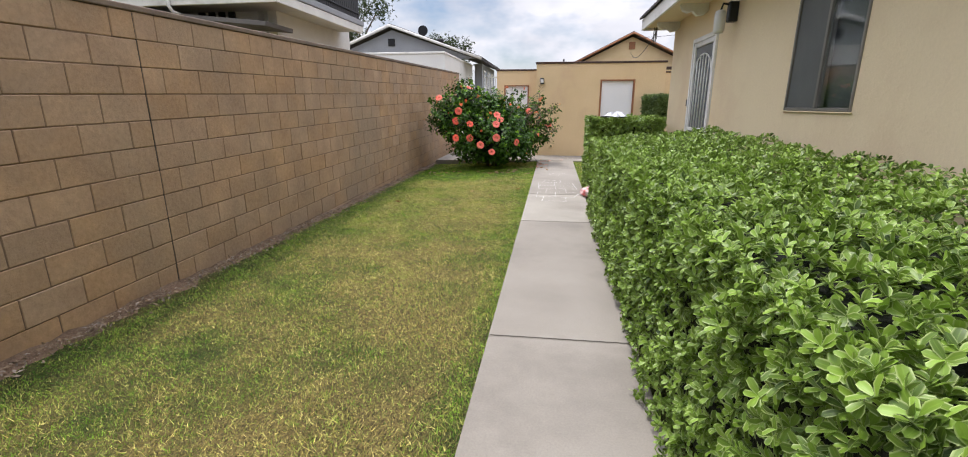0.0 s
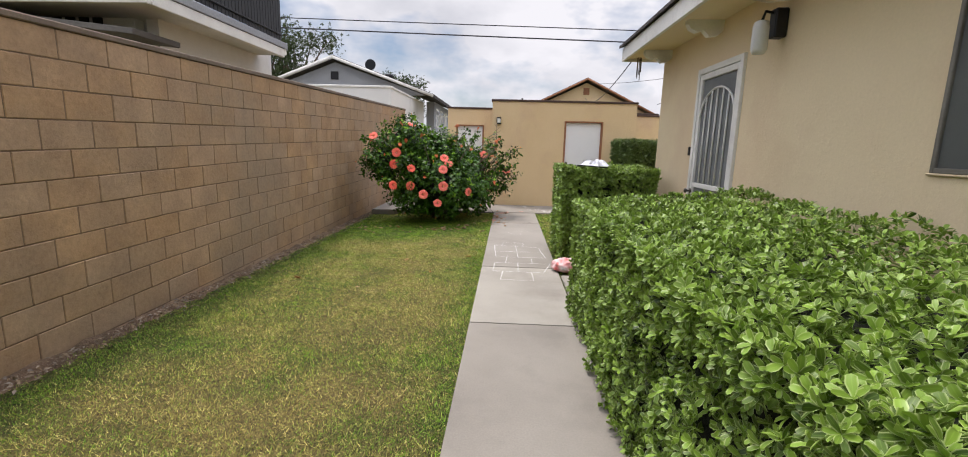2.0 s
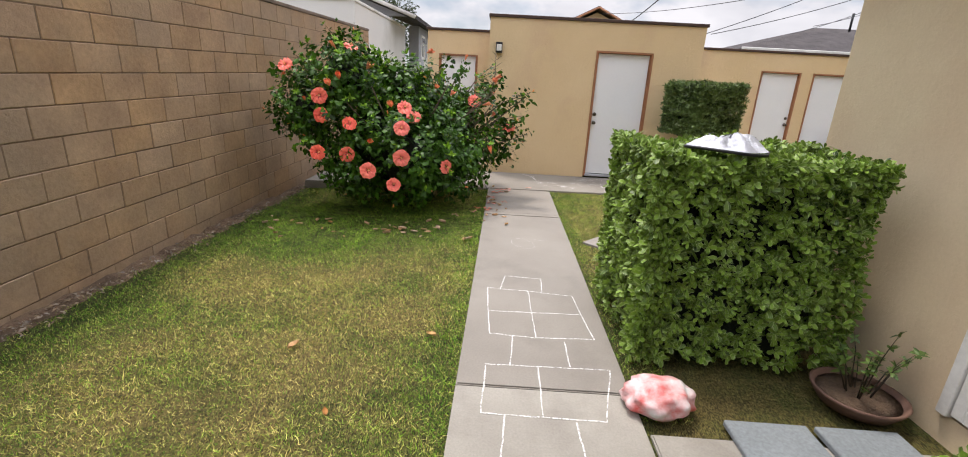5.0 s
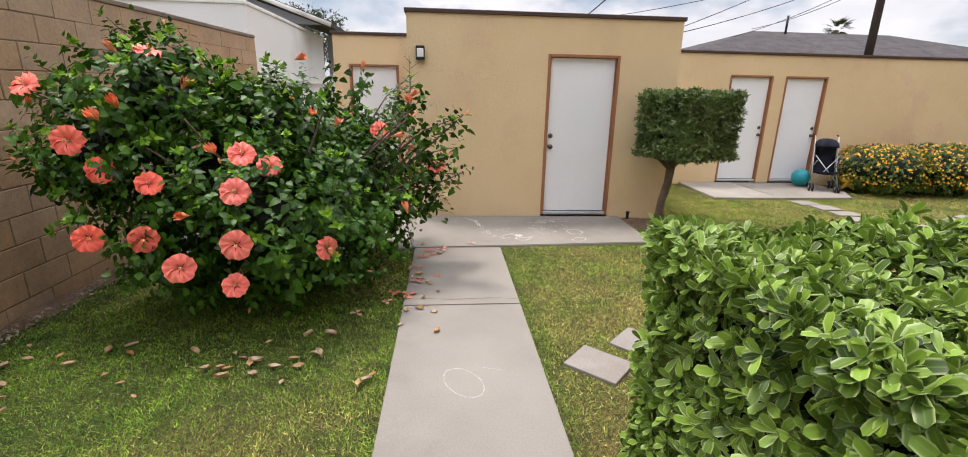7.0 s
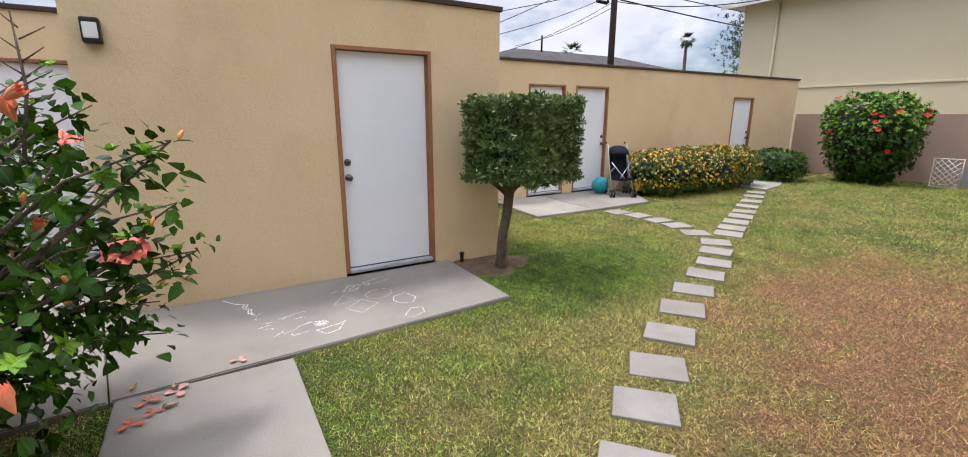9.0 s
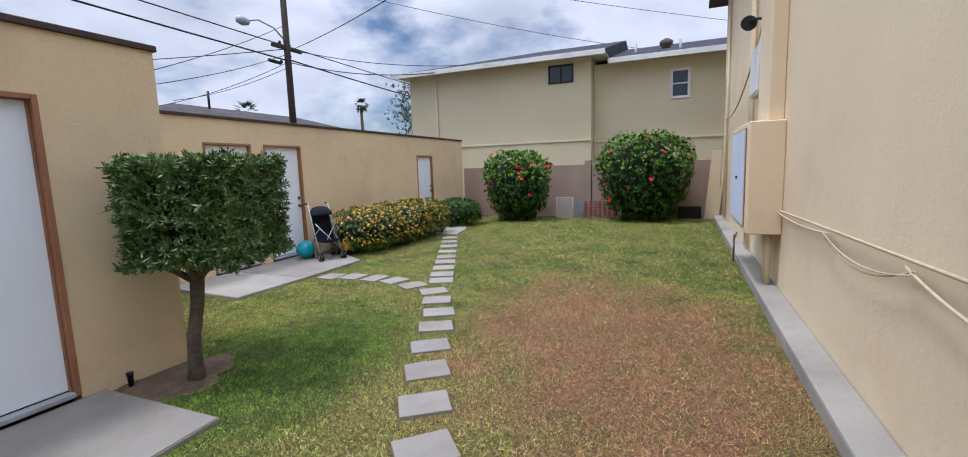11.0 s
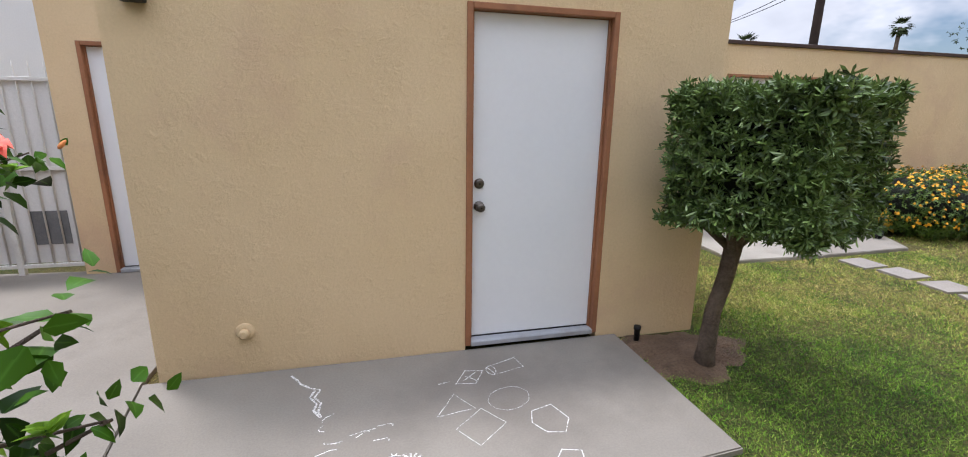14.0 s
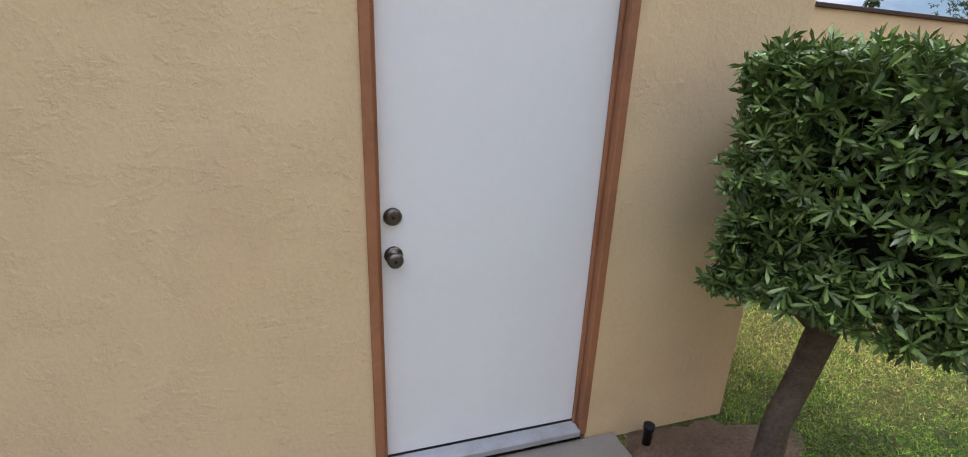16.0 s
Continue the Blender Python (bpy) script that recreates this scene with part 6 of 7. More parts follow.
b_, w_, f_, l_, wd_ = rosettes(rp, np.array(pc), np.tile((0, 0, 1.0), (len(pc), 1)), 5, 0.04, 0.02, (0, 0.8), 0.4)
leaf_part("foliage", leaf_cloud("foliage", b_, w_, f_, l_, wd_, LEAF_OVATE), M_lantana, pot)
M_slate = surface("blue_grey_paver", srgb(140, 146, 148), srgb(122, 128, 130), 0.9, 2, 60, None, 1, 0.3, 0.003)
for x, y in ((-0.12, -6.72), (0.32, -6.72)):
    tagged(part("paver", box((x - 0.2, y - 0.22, -0.003), (x + 0.2, y + 0.22, 0.03), 0.006), M_slate), "blue-grey paver beside the hedge", "paver", "pavers by the hedge")

# ---------------------------------------------------------------- stroller, ball and toy by the store doors
M_navy = surface("navy_fabric", srgb(44, 48, 66), srgb(34, 36, 50), 0.85, 5, 90, None, 1, 0.3, 0.002)
M_tubing = surface("silver_tubing", srgb(178, 180, 184), srgb(158, 160, 164), 0.35, 5, 60, None, 1, 0, 0, metal=0.8)
M_tyre = surface("black_rubber", srgb(40, 40, 42), srgb(30, 30, 32), 0.8, 5, 60, None, 1, 0.2, 0.002)
M_teal = surface("turquoise_vinyl", srgb(40, 160, 172), srgb(30, 146, 160), 0.35, 3, 30, None, 1, 0, 0)
M_plush = surface("yellow_plush", srgb(216, 178, 60), srgb(192, 150, 48), 0.95, 9, 90, None, 1, 0.6, 0.006)
strl = thing("stroller", (5.95, 2.10, -0.006), "folding umbrella stroller in navy fabric with silver tubes", "stroller", rz=-28)
for sx in (-1, 1):
    part("tube", tube([(sx * 0.21, -0.25, 0.09), (sx * 0.19, 0.05, 0.45), (sx * 0.19, 0.28, 0.98), (sx * 0.19, 0.36, 1.02)], 0.011, 8), M_tubing, strl)
    part("tube", tube([(sx * 0.21, 0.27, 0.09), (sx * 0.19, 0.02, 0.46), (sx * 0.18, -0.18, 0.58)], 0.010, 8), M_tubing, strl)
    part("tube", tube([(sx * 0.20, -0.24, 0.16), (-sx * 0.19, -0.02, 0.66)], 0.008, 8), M_tubing, strl)
    part("grip", tube([(sx * 0.19, 0.34, 1.01), (sx * 0.19, 0.43, 1.02)], 0.017, 8), M_tyre, strl)
    for y in (-0.25, 0.27):
        for dx in (-0.028, 0.028):
            wheel = part("wheel", lathe(((0.035, -0.011), (0.07, -0.011), (0.078, -0.006), (0.078, 0.006), (0.07, 0.011), (0.035, 0.011)), (sx * 0.21 + dx, y, 0.078), 18, "x"), M_tyre, strl, "small black rubber wheel")
            part("hub", lathe(((0.033, -0.013), (0.033, 0.013)), (sx * 0.21 + dx, y, 0.078), 10, "x"), M_tubing, wheel)
bm = bmesh.new()
sec = ((-0.24, 0.40), (-0.20, 0.34), (0.02, 0.32), (0.10, 0.36), (0.20, 0.62), (0.25, 0.84))
rows = []
for y, z in sec:
    rows.append([bm.verts.new((x, y + 0.03 * (1 - (x / 0.18) ** 2), z - 0.03 * (1 - (x / 0.18) ** 2))) for x in (-0.18, -0.09, 0, 0.09, 0.18)])
for a, b in zip(rows, rows[1:]):
    for j in range(4):
        bm.faces.new((a[j], a[j + 1], b[j + 1], b[j])).smooth = True
bmesh.ops.solidify(bm, geom=bm.faces[:], thickness=0.015)
part("seat", bm, M_navy, strl, "navy fabric sling seat")
bm = bmesh.new()
rows = []
for k in range(7):
    a = k / 6 * 1.5
    rows.append([bm.verts.new((0.19 * math.cos(t) * (1 if True else 0), 0.24 - 0.30 * math.sin(a) * math.sin(t) ** 0.5, 0.80 + 0.17 * math.cos(a) * math.sin(t) ** 0.5)) for t in np.linspace(0.02, math.pi - 0.02, 9)])
for a, b in zip(rows, rows[1:]):
    for j in range(8):
        bm.faces.new((a[j], a[j + 1], b[j + 1], b[j])).smooth = True
bmesh.ops.solidify(bm, geom=bm.faces[:], thickness=0.008)
part("canopy", bm, M_navy, strl, "navy fabric canopy")
ball = bmesh.new()
bmesh.ops.create_icosphere(ball, subdivisions=4, radius=0.17, matrix=Matrix.Translation((5.82, 2.5, 0.164)))
ball = tagged(part("play_ball", ball, M_teal, smooth=True), "turquoise play ball behind the stroller", "ball")
bm = bmesh.new()
for s in (-1, 1):
    ctr = bm.verts.new((0, s * 0.06, 0))
    ps = [bm.verts.new(((0.19 if k % 2 == 0 else 0.09) * math.sin(k * math.tau / 10), s * 0.012, (0.19 if k % 2 == 0 else 0.09) * math.cos(k * math.tau / 10))) for k in range(10)]
    for k in range(10):
        bm.faces.new((ctr, ps[k], ps[(k + 1) % 10]) if s < 0 else (ctr, ps[(k + 1) % 10], ps[k]))
    if s < 0:
        first = ps
    else:
        for k in range(10):
            bm.faces.new((first[k], ps[k], ps[(k + 1) % 10], first[(k + 1) % 10]))
bmesh.ops.subdivide_edges(bm, edges=bm.edges[:], cuts=1, smooth=0.6)
bmesh.ops.transform(bm, matrix=pose(6.42, 2.0, 0.165, -12, 0, -30), verts=bm.verts)
tagged(part("plush_star", bm, M_plush, smooth=True), "yellow star-shaped plush toy by the shrubs", "toy")

# lattice, crate rack, slab and black box by the fence
lat = thing("lattice_panel", (13.3, -0.72, -0.03), "white lattice panel leaning beside the bush", "lattice", rz=90)
for k in range(-5, 8):
    for sgn in (-1, 1):
        p0, p1 = (k * 0.12, 0.0), (k * 0.12 + sgn * 0.62, 0.62)
        pts = [(p0[0] + (p1[0] - p0[0]) * u, p1[1] * u) for u in np.linspace(0, 1, 20)]
        pts = [q for q in pts if -0.24 <= q[0] <= 0.24]
        if len(pts) > 2:
            part("slat", tube([(pts[0][0], 0.008 * sgn, pts[0][1]), (pts[-1][0], 0.008 * sgn, pts[-1][1])], 0.009, 4), M_whitepaint, lat)
part("frame", tube([(-0.25, 0, 0), (0.25, 0, 0), (0.25, 0, 0.64), (-0.25, 0, 0.64), (-0.25, 0, 0)], 0.016, 6), M_whitepaint, lat)
M_crate = surface("faded_red_plastic", srgb(196, 96, 84), srgb(172, 80, 72), 0.6, 5, 40, None, 1, 0.1, 0.001)
cr = thing("plastic_rack", (13.5, -1.75, -0.03), "faded red slatted plastic rack with pale gaps", "rack", rz=90)
for r in range(5):
    for c in range(7):
        part("bottle", lathe(((0.035, -0.05), (0.045, -0.03), (0.045, 0.03), (0.02, 0.05)), (-0.42 + c * 0.14, 0, 0.055 + r * 0.10), 10, "-y"), M_crate, cr)
for r in range(6):
    part("shelf", box((-0.5, -0.06, 0.0 + r * 0.10), (0.5, 0.06, 0.008 + r * 0.10), 0.002), M_blind, cr)
tagged(part("paving_slab", box((13.86, -1.22, -0.05), (13.92, -0.86, 0.42), 0.006), M_slate), "grey slab leaning on the fence wall", "slab")
tagged(part("storage_bin", box((13.5, -4.55, -0.04), (13.85, -3.95, 0.3), 0.03, 2), M_metal_dark), "low black plastic bin by the fence", "bin")
tap = thing("garden_tap", (12.95, -1.35, -0.03), "small standpipe in the lawn", "tap")
part("pipe", tube([(0, 0, 0), (0, 0, 0.22)], 0.014), M_bark, tap)
part("arm", tube([(0, -0.08, 0.17), (0, 0.08, 0.17)], 0.012), M_bark, tap)

# ---------------------------------------------------------------- rear wall of the house
M_cabinet_door = surface("pale_blue_door_paint", srgb(212, 220, 232), srgb(198, 207, 222), 0.5, 1, 30, None, 1, 0.1, 0.001, grain=0.04)
cabn = thing("meter_cabinet", (5.3, HY, 0.70), "tan stucco meter cabinet with a pale blue door", "cabinet")
part("body", box((0.0, 0.0, 0.0), (1.75, 0.36, 1.30), 0.012), M_stucco_house, cabn, "stucco-covered cabinet body")
part("frame", box((0.22, 0.361, 0.06), (1.68, 0.372, 1.24), 0.003), M_trim, cabn)
dcab = part("door", box((0.24, 0.3725, 0.08), (1.66, 0.385, 1.22), 0.003), M_cabinet_door, cabn, "pale blue-grey metal door")
part("handle", box((0.9, 0.386, 0.62), (0.98, 0.40, 0.66), 0.003), M_metal_dark, dcab)
tagged(part("wall_chase", box((5.45, HY + 0.001, 2.005), (6.3, HY + 0.16, 5.75), 0.01), M_stucco_house), "boxed stucco riser above the meter cabinet", "riser", kind="structure")
mb = thing("junction_box", (6.7, HY, 2.50), "off-white metal junction box on the house wall", "electrical box")
part("body", box((0, 0, 0), (0.95, 0.11, 0.68), 0.01), M_whitepaint, mb)
part("cover", box((0.03, 0.111, 0.03), (0.92, 0.122, 0.65), 0.004), M_whitepaint, mb)
fl = thing("flood_light", (6.75, HY + 0.0, 3.45), "twin black flood light on the house wall", "lamp")
part("base", box((-0.06, 0, -0.06), (0.06, 0.04, 0.06), 0.006), M_metal_dark, fl)
part("arm", tube([(0, 0.04, 0), (0, 0.16, 0.02), (0.12, 0.22, 0.02)], 0.018), M_metal_dark, fl)
part("head", lathe(((0.03, -0.1), (0.06, -0.05), (0.10, 0.06), (0.105, 0.08)), (0.2, 0.24, 0.0), 14, "x"), M_metal_dark, fl)
for k, x in enumerate((7.9, 8.15, 12.4)):
    tagged(part("conduit", tube([(x, HY + 0.04, 0.1), (x, HY + 0.04, 5.6)], 0.028, 8), M_stucco_house), "painted conduit on the house wall", "conduit", "conduits on the rear wall")
for x in (5.5, 5.68):
    tagged(part("conduit", tube([(x, HY + 0.10, 0.07), (x, HY + 0.10, 0.71)], 0.035, 8), M_stucco_house), "painted conduit under the meter cabinet", "conduit", "conduits under the cabinet")


def sag(p0, p1, drop, n=14):
    return [tuple(p0[i] + (p1[i] - p0[i]) * u - (drop * 4 * u * (1 - u) if i == 2 else 0) for i in range(3)) for u in np.linspace(0, 1, n)]


for p0, p1, drop, r in (((5.75, HY + 0.03, 0.97), (0.8, HY + 0.03, 1.08), 0.0, 0.010), ((5.7, HY + 0.05, 0.99), (3.3, HY + 0.05, 1.0), 0.05, 0.008), ((3.5, HY + 0.05, 0.99), (1.9, HY + 0.05, 1.02), 0.14, 0.006), ((3.4, HY + 0.06, 0.99), (1.9, HY + 0.06, 1.0), 0.09, 0.005), ((2.0, HY + 0.05, 1.02), (0.8, HY + 0.05, 0.92), 0.05, 0.009), ((12.6, HY + 0.08, 3.6), (12.9, HY + 0.12, 0.9), -0.2, 0.012), ((6.8, HY + 0.08, 3.4), (12.4, HY + 0.08, 2.6), 0.35, 0.014)):
    tagged(part("wall_cable", tube(sag(p0, p1, drop), r, 6), M_cable_tan), "tan cable strung along the house wall", "cable", "cables on the rear wall")
sp = thing("standpipe", (7.2, -4.78, 0.01), "thin rusty standpipe beside the footing", "tap")
part("pipe", tube([(0, 0, 0), (0, 0, 0.42)], 0.014), M_bark, sp)
part("arm", tube([(-0.14, 0, 0.40), (0.14, -0.05, 0.43)], 0.014), M_bark, sp)
lean = box((13.50, -4.98, -0.05), (13.56, -4.62, 1.85), 0.004)
bmesh.ops.rotate(lean, verts=lean.verts, cent=(13.5, -4.7, -0.05), matrix=Matrix.Rotation(radians(5), 3, "X"))
tagged(part("board", lean, M_stucco_house), "pale board leaning in the wall corner", "board")

# windows of the building behind the fence
for nm, (a, b, c, d), x, frame_mat in (("window_2", FW1, 16.0, M_metal_dark), ("window_3", FW2, 16.55, M_whitepaint)):
    w_ = thing(nm, (x, a, c), "dark sliding window in beige stucco" if nm == "window_2" else "white-framed sash window in beige stucco", "window", kind="structure")
    L_, H_ = b - a, d - c
    t_ = 0.05 if nm == "window_2" else 0.09
    for lo, hi in (((-0.03, 0, 0), (0.05, t_, H_)), ((-0.03, L_ - t_, 0), (0.05, L_, H_)), ((-0.03, t_, 0), (0.05, L_ - t_, t_)), ((-0.03, t_, H_ - t_), (0.05, L_ - t_, H_))):
        part("window_frame", box(lo, hi, 0.004), frame_mat, w_)
    if nm == "window_2":
        part("mullion", box((-0.01, L_ / 2 - 0.02, t_), (0.04, L_ / 2 + 0.02, H_ - t_)), frame_mat, w_)
    else:
        part("mullion", box((-0.01, t_, H_ / 2 - 0.02), (0.04, L_ - t_, H_ / 2 + 0.02)), frame_mat, w_)
    part("pane", box((0.02, t_, t_), (0.03, L_ - t_, H_ - t_)), M_glass_dark, w_, "dark reflecting glass")

M_canopy = surface("weathered_grey_canopy", srgb(112, 108, 104), srgb(94, 90, 86), 0.85, 1, 30, None, 1, 0.2, 0.003)

# ---------------------------------------------------------------- neighbours beyond the block wall
nb = thing("neighbour_house", label="white two-storey house with a black balcony screen", category="house", kind="structure")
part("wall", far_window_wall(bmesh.new(), -7.4, -4.2, -0.5, -0.2, 3.7, []), M_stucco_white, nb, "off-white stucco")
part("wall", box((-16.0, -0.7, -0.2), (-7.61, -0.5, 3.7)), M_stucco_white, nb)
part("wall", box((-16.0, -4.2, -0.2), (-7.605, -4.0, 3.45)), M_stucco_white, nb)
bm = box((-6.62, -5.2, 3.34), (-6.52, -1.2, 3.52), 0.01)
add_box(bm, (-16.0, -1.199, 3.40), (-6.52, -1.10, 3.58), 0.01)
add_box(bm, (-16.0, -5.29, 3.34), (-6.53, -5.201, 3.50), 0.01)
part("fascia", bm, M_whitepaint, nb, "white balcony fascia")
part("balcony_floor", box((-16.0, -5.2, 3.40), (-6.621, -1.2, 3.50)), M_stucco_white, nb)
part("coping", box((-6.68, -5.33, 3.525), (-6.50, -1.08, 3.66), 0.01), M_grey, nb)
part("coping", box((-16.0, -5.33, 3.505), (-6.685, -5.2, 3.66), 0.01), M_grey, nb)
for k in range(34):
    y = -5.0 + k * 0.112
    part("screen_slat", box((-6.6, y, 3.70), (-6.575, y + 0.095, 4.9), 0.003), M_metal_dark, nb)
part("rail", box((-6.57, -5.2, 3.80), (-6.54, -1.2, 3.83), 0.004), M_metal_dark, nb)
part("rail", box((-6.57, -5.2, 4.88), (-6.54, -1.2, 4.92), 0.004), M_metal_dark, nb)
bm = box((-3.6, -5.2, -0.045), (0, -4.201, 0.045), 0.01)
bmesh.ops.transform(bm, verts=bm.verts, matrix=Matrix.Translation((-6.85, 0, 2.985)) @ Matrix.Rotation(radians(5.6), 4, "Y"))
part("canopy", bm, M_canopy, nb, "flat dark grey canopy")
for k in range(4):
    part("vent", box((-9.01 + k * 0.235, -4.225, 3.18), (-8.85 + k * 0.235, -4.195, 3.40), 0.004), M_metal_dark, nb)
wn_ = part("window", box((-7.43, -2.95, 2.70), (-7.385, -1.62, 3.12), 0.01), M_alu, nb, "small high window")
part("pane", box((-7.386, -2.88, 2.75), (-7.376, -2.32, 3.07)), M_glass_dark, wn_)
part("pane", box((-7.386, -2.26, 2.75), (-7.376, -1.69, 3.07)), M_glass_dark, wn_)
part("downpipe", tube([(-8.79, -5.32, 3.9), (-8.77, -5.32, 3.33), (-8.70, -5.32, 3.22), (-8.68, -4.26, 3.12), (-8.68, -4.26, 0)], 0.035), M_whitepaint, nb)

wh_ = thing("white_house", label="white stucco house with a grey gable behind the wall", category="house", kind="structure")
part("wall", box((-14.0, 5.0, -0.2), (-5.65, 5.25, 3.42)), M_stucco_white, wh_, "white stucco")
part("wall", box((-5.9, 5.25, -0.2), (-5.65, 11.6, 3.42)), M_stucco_white, wh_)
part("coping", box((-14.0, 4.97, 3.42), (-5.62, 5.28, 3.50), 0.01), M_whitepaint, wh_)
part("coping", box((-5.93, 5.281, 3.42), (-5.62, 11.6, 3.50), 0.01), M_whitepaint, wh_)
bm = bmesh.new()
pk = ((-13.2, 3.5), (-9.3, 5.0), (-5.2, 3.65))
f0 = [bm.verts.new((x, 9.5, z)) for x, z in pk]
f1 = [bm.verts.new((x, 9.75, z)) for x, z in pk]
bm.faces.new(f0)
bm.faces.new(f1[::-1])
for i in range(3):
    j = (i + 1) % 3
    bm.faces.new((f0[i], f1[i], f1[j], f0[j]))
bmesh.ops.recalc_face_normals(bm, faces=bm.faces)
part("gable", bm, M_grey, wh_, "grey siding gable")
for (xa, za), (xb, zb) in (((-13.6, 3.45), (-9.3, 5.12)), ((-9.3, 5.12), (-4.8, 3.55))):
    bm = bmesh.new()
    q = [bm.verts.new(p) for p in ((xa, 9.2, za), (xb, 9.2, zb), (xb, 18.0, zb), (xa, 18.0, za), (xa, 9.2, za + 0.14), (xb, 9.2, zb + 0.14), (xb, 18.0, zb + 0.14), (xa, 18.0, za + 0.14))]
    for f in ((0, 1, 2, 3), (4, 7, 6, 5), (0, 4, 5, 1), (1, 5, 6, 2), (2, 6, 7, 3), (3, 7, 4, 0)):
        bm.faces.new([q[i] for i in f])
    bmesh.ops.recalc_face_normals(bm, faces=bm.faces)
    part("roof", bm, M_shingle, wh_, "grey shingle roof")
    part("barge_board", tube([(xa, 9.17, za + 0.05), (xb, 9.17, zb + 0.05)], 0.09, 4), M_whitepaint, wh_)
part("vent", box((-9.5, 9.46, 4.25), (-9.15, 9.5, 4.6), 0.01), M_metal_dark, wh_)
part("wall", box((-5.6, 12.1, -0.2), (-5.2, 17.5, 3.6)), M_grey, wh_, "grey siding")
for y0 in (12.6, 14.2, 15.8):
    fr = part("window", box((-5.2, y0, 2.35), (-5.16, y0 + 0.9, 3.3), 0.005), M_whitepaint, wh_, "white-framed window")
    part("pane", box((-5.159, y0 + 0.1, 2.45), (-5.15, y0 + 0.8, 3.2)), M_glass_dark, fr)
for k in range(11):
    part("baluster", box((-4.95 + k * 0.16, 11.95, 1.9), (-4.91 + k * 0.16, 11.99, 2.85)), M_whitepaint, wh_)
part("handrail", box((-5.0, 11.93, 2.85), (-3.2, 12.01, 2.92), 0.004), M_whitepaint, wh_)
part("balcony_floor", box((-5.2, 11.8, 1.7), (-3.2, 13.5, 1.9)), M_stucco_white, wh_)
part("wall", box((-5.2, 13.5, -0.2), (-3.2, 13.7, 1.9)), M_stucco_white, wh_)
dish = thing("satellite_dish", (-8.1, 11.0, 4.72), "dark satellite dish on the shingle roof", "dish")
part("mast", tube([(0, 0, -0.2), (0, 0, 0.3)], 0.02), M_metal_dark, dish)
part("bowl", lathe(((0.02, 0.0), (0.15, 0.03), (0.25, 0.10), (0.26, 0.11)), (0, 0, 0.42), 18, "-y"), M_metal_dark, dish)
tagged(part("roof_vent", lathe(((0.12, 0), (0.12, 0.25), (0.2, 0.28), (0.2, 0.4), (0.05, 0.45)), (-7.3, 11.3, 4.35), 12), M_metal_dark), "dark turbine vent on the roof", "roof vent")

# tan gabled house far behind
tg = thing("tan_house", label="tan house with a brown-trimmed gable far behind", category="house", kind="structure")
bm = bmesh.new()
q0 = [bm.verts.new(p) for p in ((0.6, 38.0, -0.2), (12.4, 38.0, -0.2), (12.4, 38.0, 5.3), (6.4, 38.0, 8.1), (0.6, 38.0, 5.3))]
q1 = [bm.verts.new(p) for p in ((0.6, 46.0, -0.2), (12.4, 46.0, -0.2), (12.4, 46.0, 5.3), (6.4, 46.0, 8.1), (0.6, 46.0, 5.3))]
bm.faces.new(q0)
for i in range(5):
    j = (i + 1) % 5
    bm.faces.new((q0[i], q1[i], q1[j], q0[j]))
bmesh.ops.recalc_face_normals(bm, faces=bm.faces)
part("wall", bm, M_stucco, tg)
for xa, za, xb, zb in ((-0.4, 4.95, 6.4, 8.3), (6.4, 8.3, 13.3, 4.95)):
    bm = bmesh.new()
    q = [bm.verts.new(p) for p in ((xa, 37.4, za), (xb, 37.4, zb), (xb, 46.5, zb), (xa, 46.5, za), (xa, 37.4, za + 0.25), (xb, 37.4, zb + 0.25), (xb, 46.5, zb + 0.25), (xa, 46.5, za + 0.25))]
    for f in ((0, 1, 2, 3), (4, 7, 6, 5), (0, 4, 5, 1), (1, 5, 6, 2), (2, 6, 7, 3), (3, 7, 4, 0)):
        bm.faces.new([q[i] for i in f])
    bmesh.ops.recalc_face_normals(bm, faces=bm.faces)
    part("roof", bm, M_shingle_b, tg, "brown shingle roof")
    part("barge_board", tube([(xa, 37.35, za + 0.1), (xb, 37.35, zb + 0.1)], 0.12, 4), M_trim, tg)
part("eave", box((-0.6, 36.6, 4.85), (13.5, 37.4, 5.1), 0.02), M_fascia, tg)
part("vent", box((6.1, 37.93, 6.9), (6.7, 37.99, 7.6), 0.02), M_trim, tg)

# grey hip-roofed house behind the store wing
gh = thing("grey_roof_house", label="house with a low grey hip roof behind the store", category="house", kind="structure")
part("wall", box((8.8, 13.2, -0.2), (25.0, 21.0, 3.45)), M_stucco_far, gh)
bm = bmesh.new()
e = [bm.verts.new(p) for p in ((8.2, 12.6, 3.45), (25.6, 12.6, 3.45), (25.6, 21.6, 3.45), (8.2, 21.6, 3.45))]
rg = [bm.verts.new(p) for p in ((13.6, 17.1, 4.95), (20.8, 17.1, 4.95))]
for f in ((e[0], e[1], rg[1], rg[0]), (e[1], e[2], rg[1]), (e[2], e[3], rg[0], rg[1]), (e[3], e[0], rg[0]), (e[3], e[2], e[1], e[0])):
    bm.faces.new(f)
part("roof", bm, M_shingle, gh, "grey shingle hip roof")
part("gutter", box((8.15, 12.52, 3.36), (25.65, 12.62, 3.50), 0.02), M_whitepaint, gh)
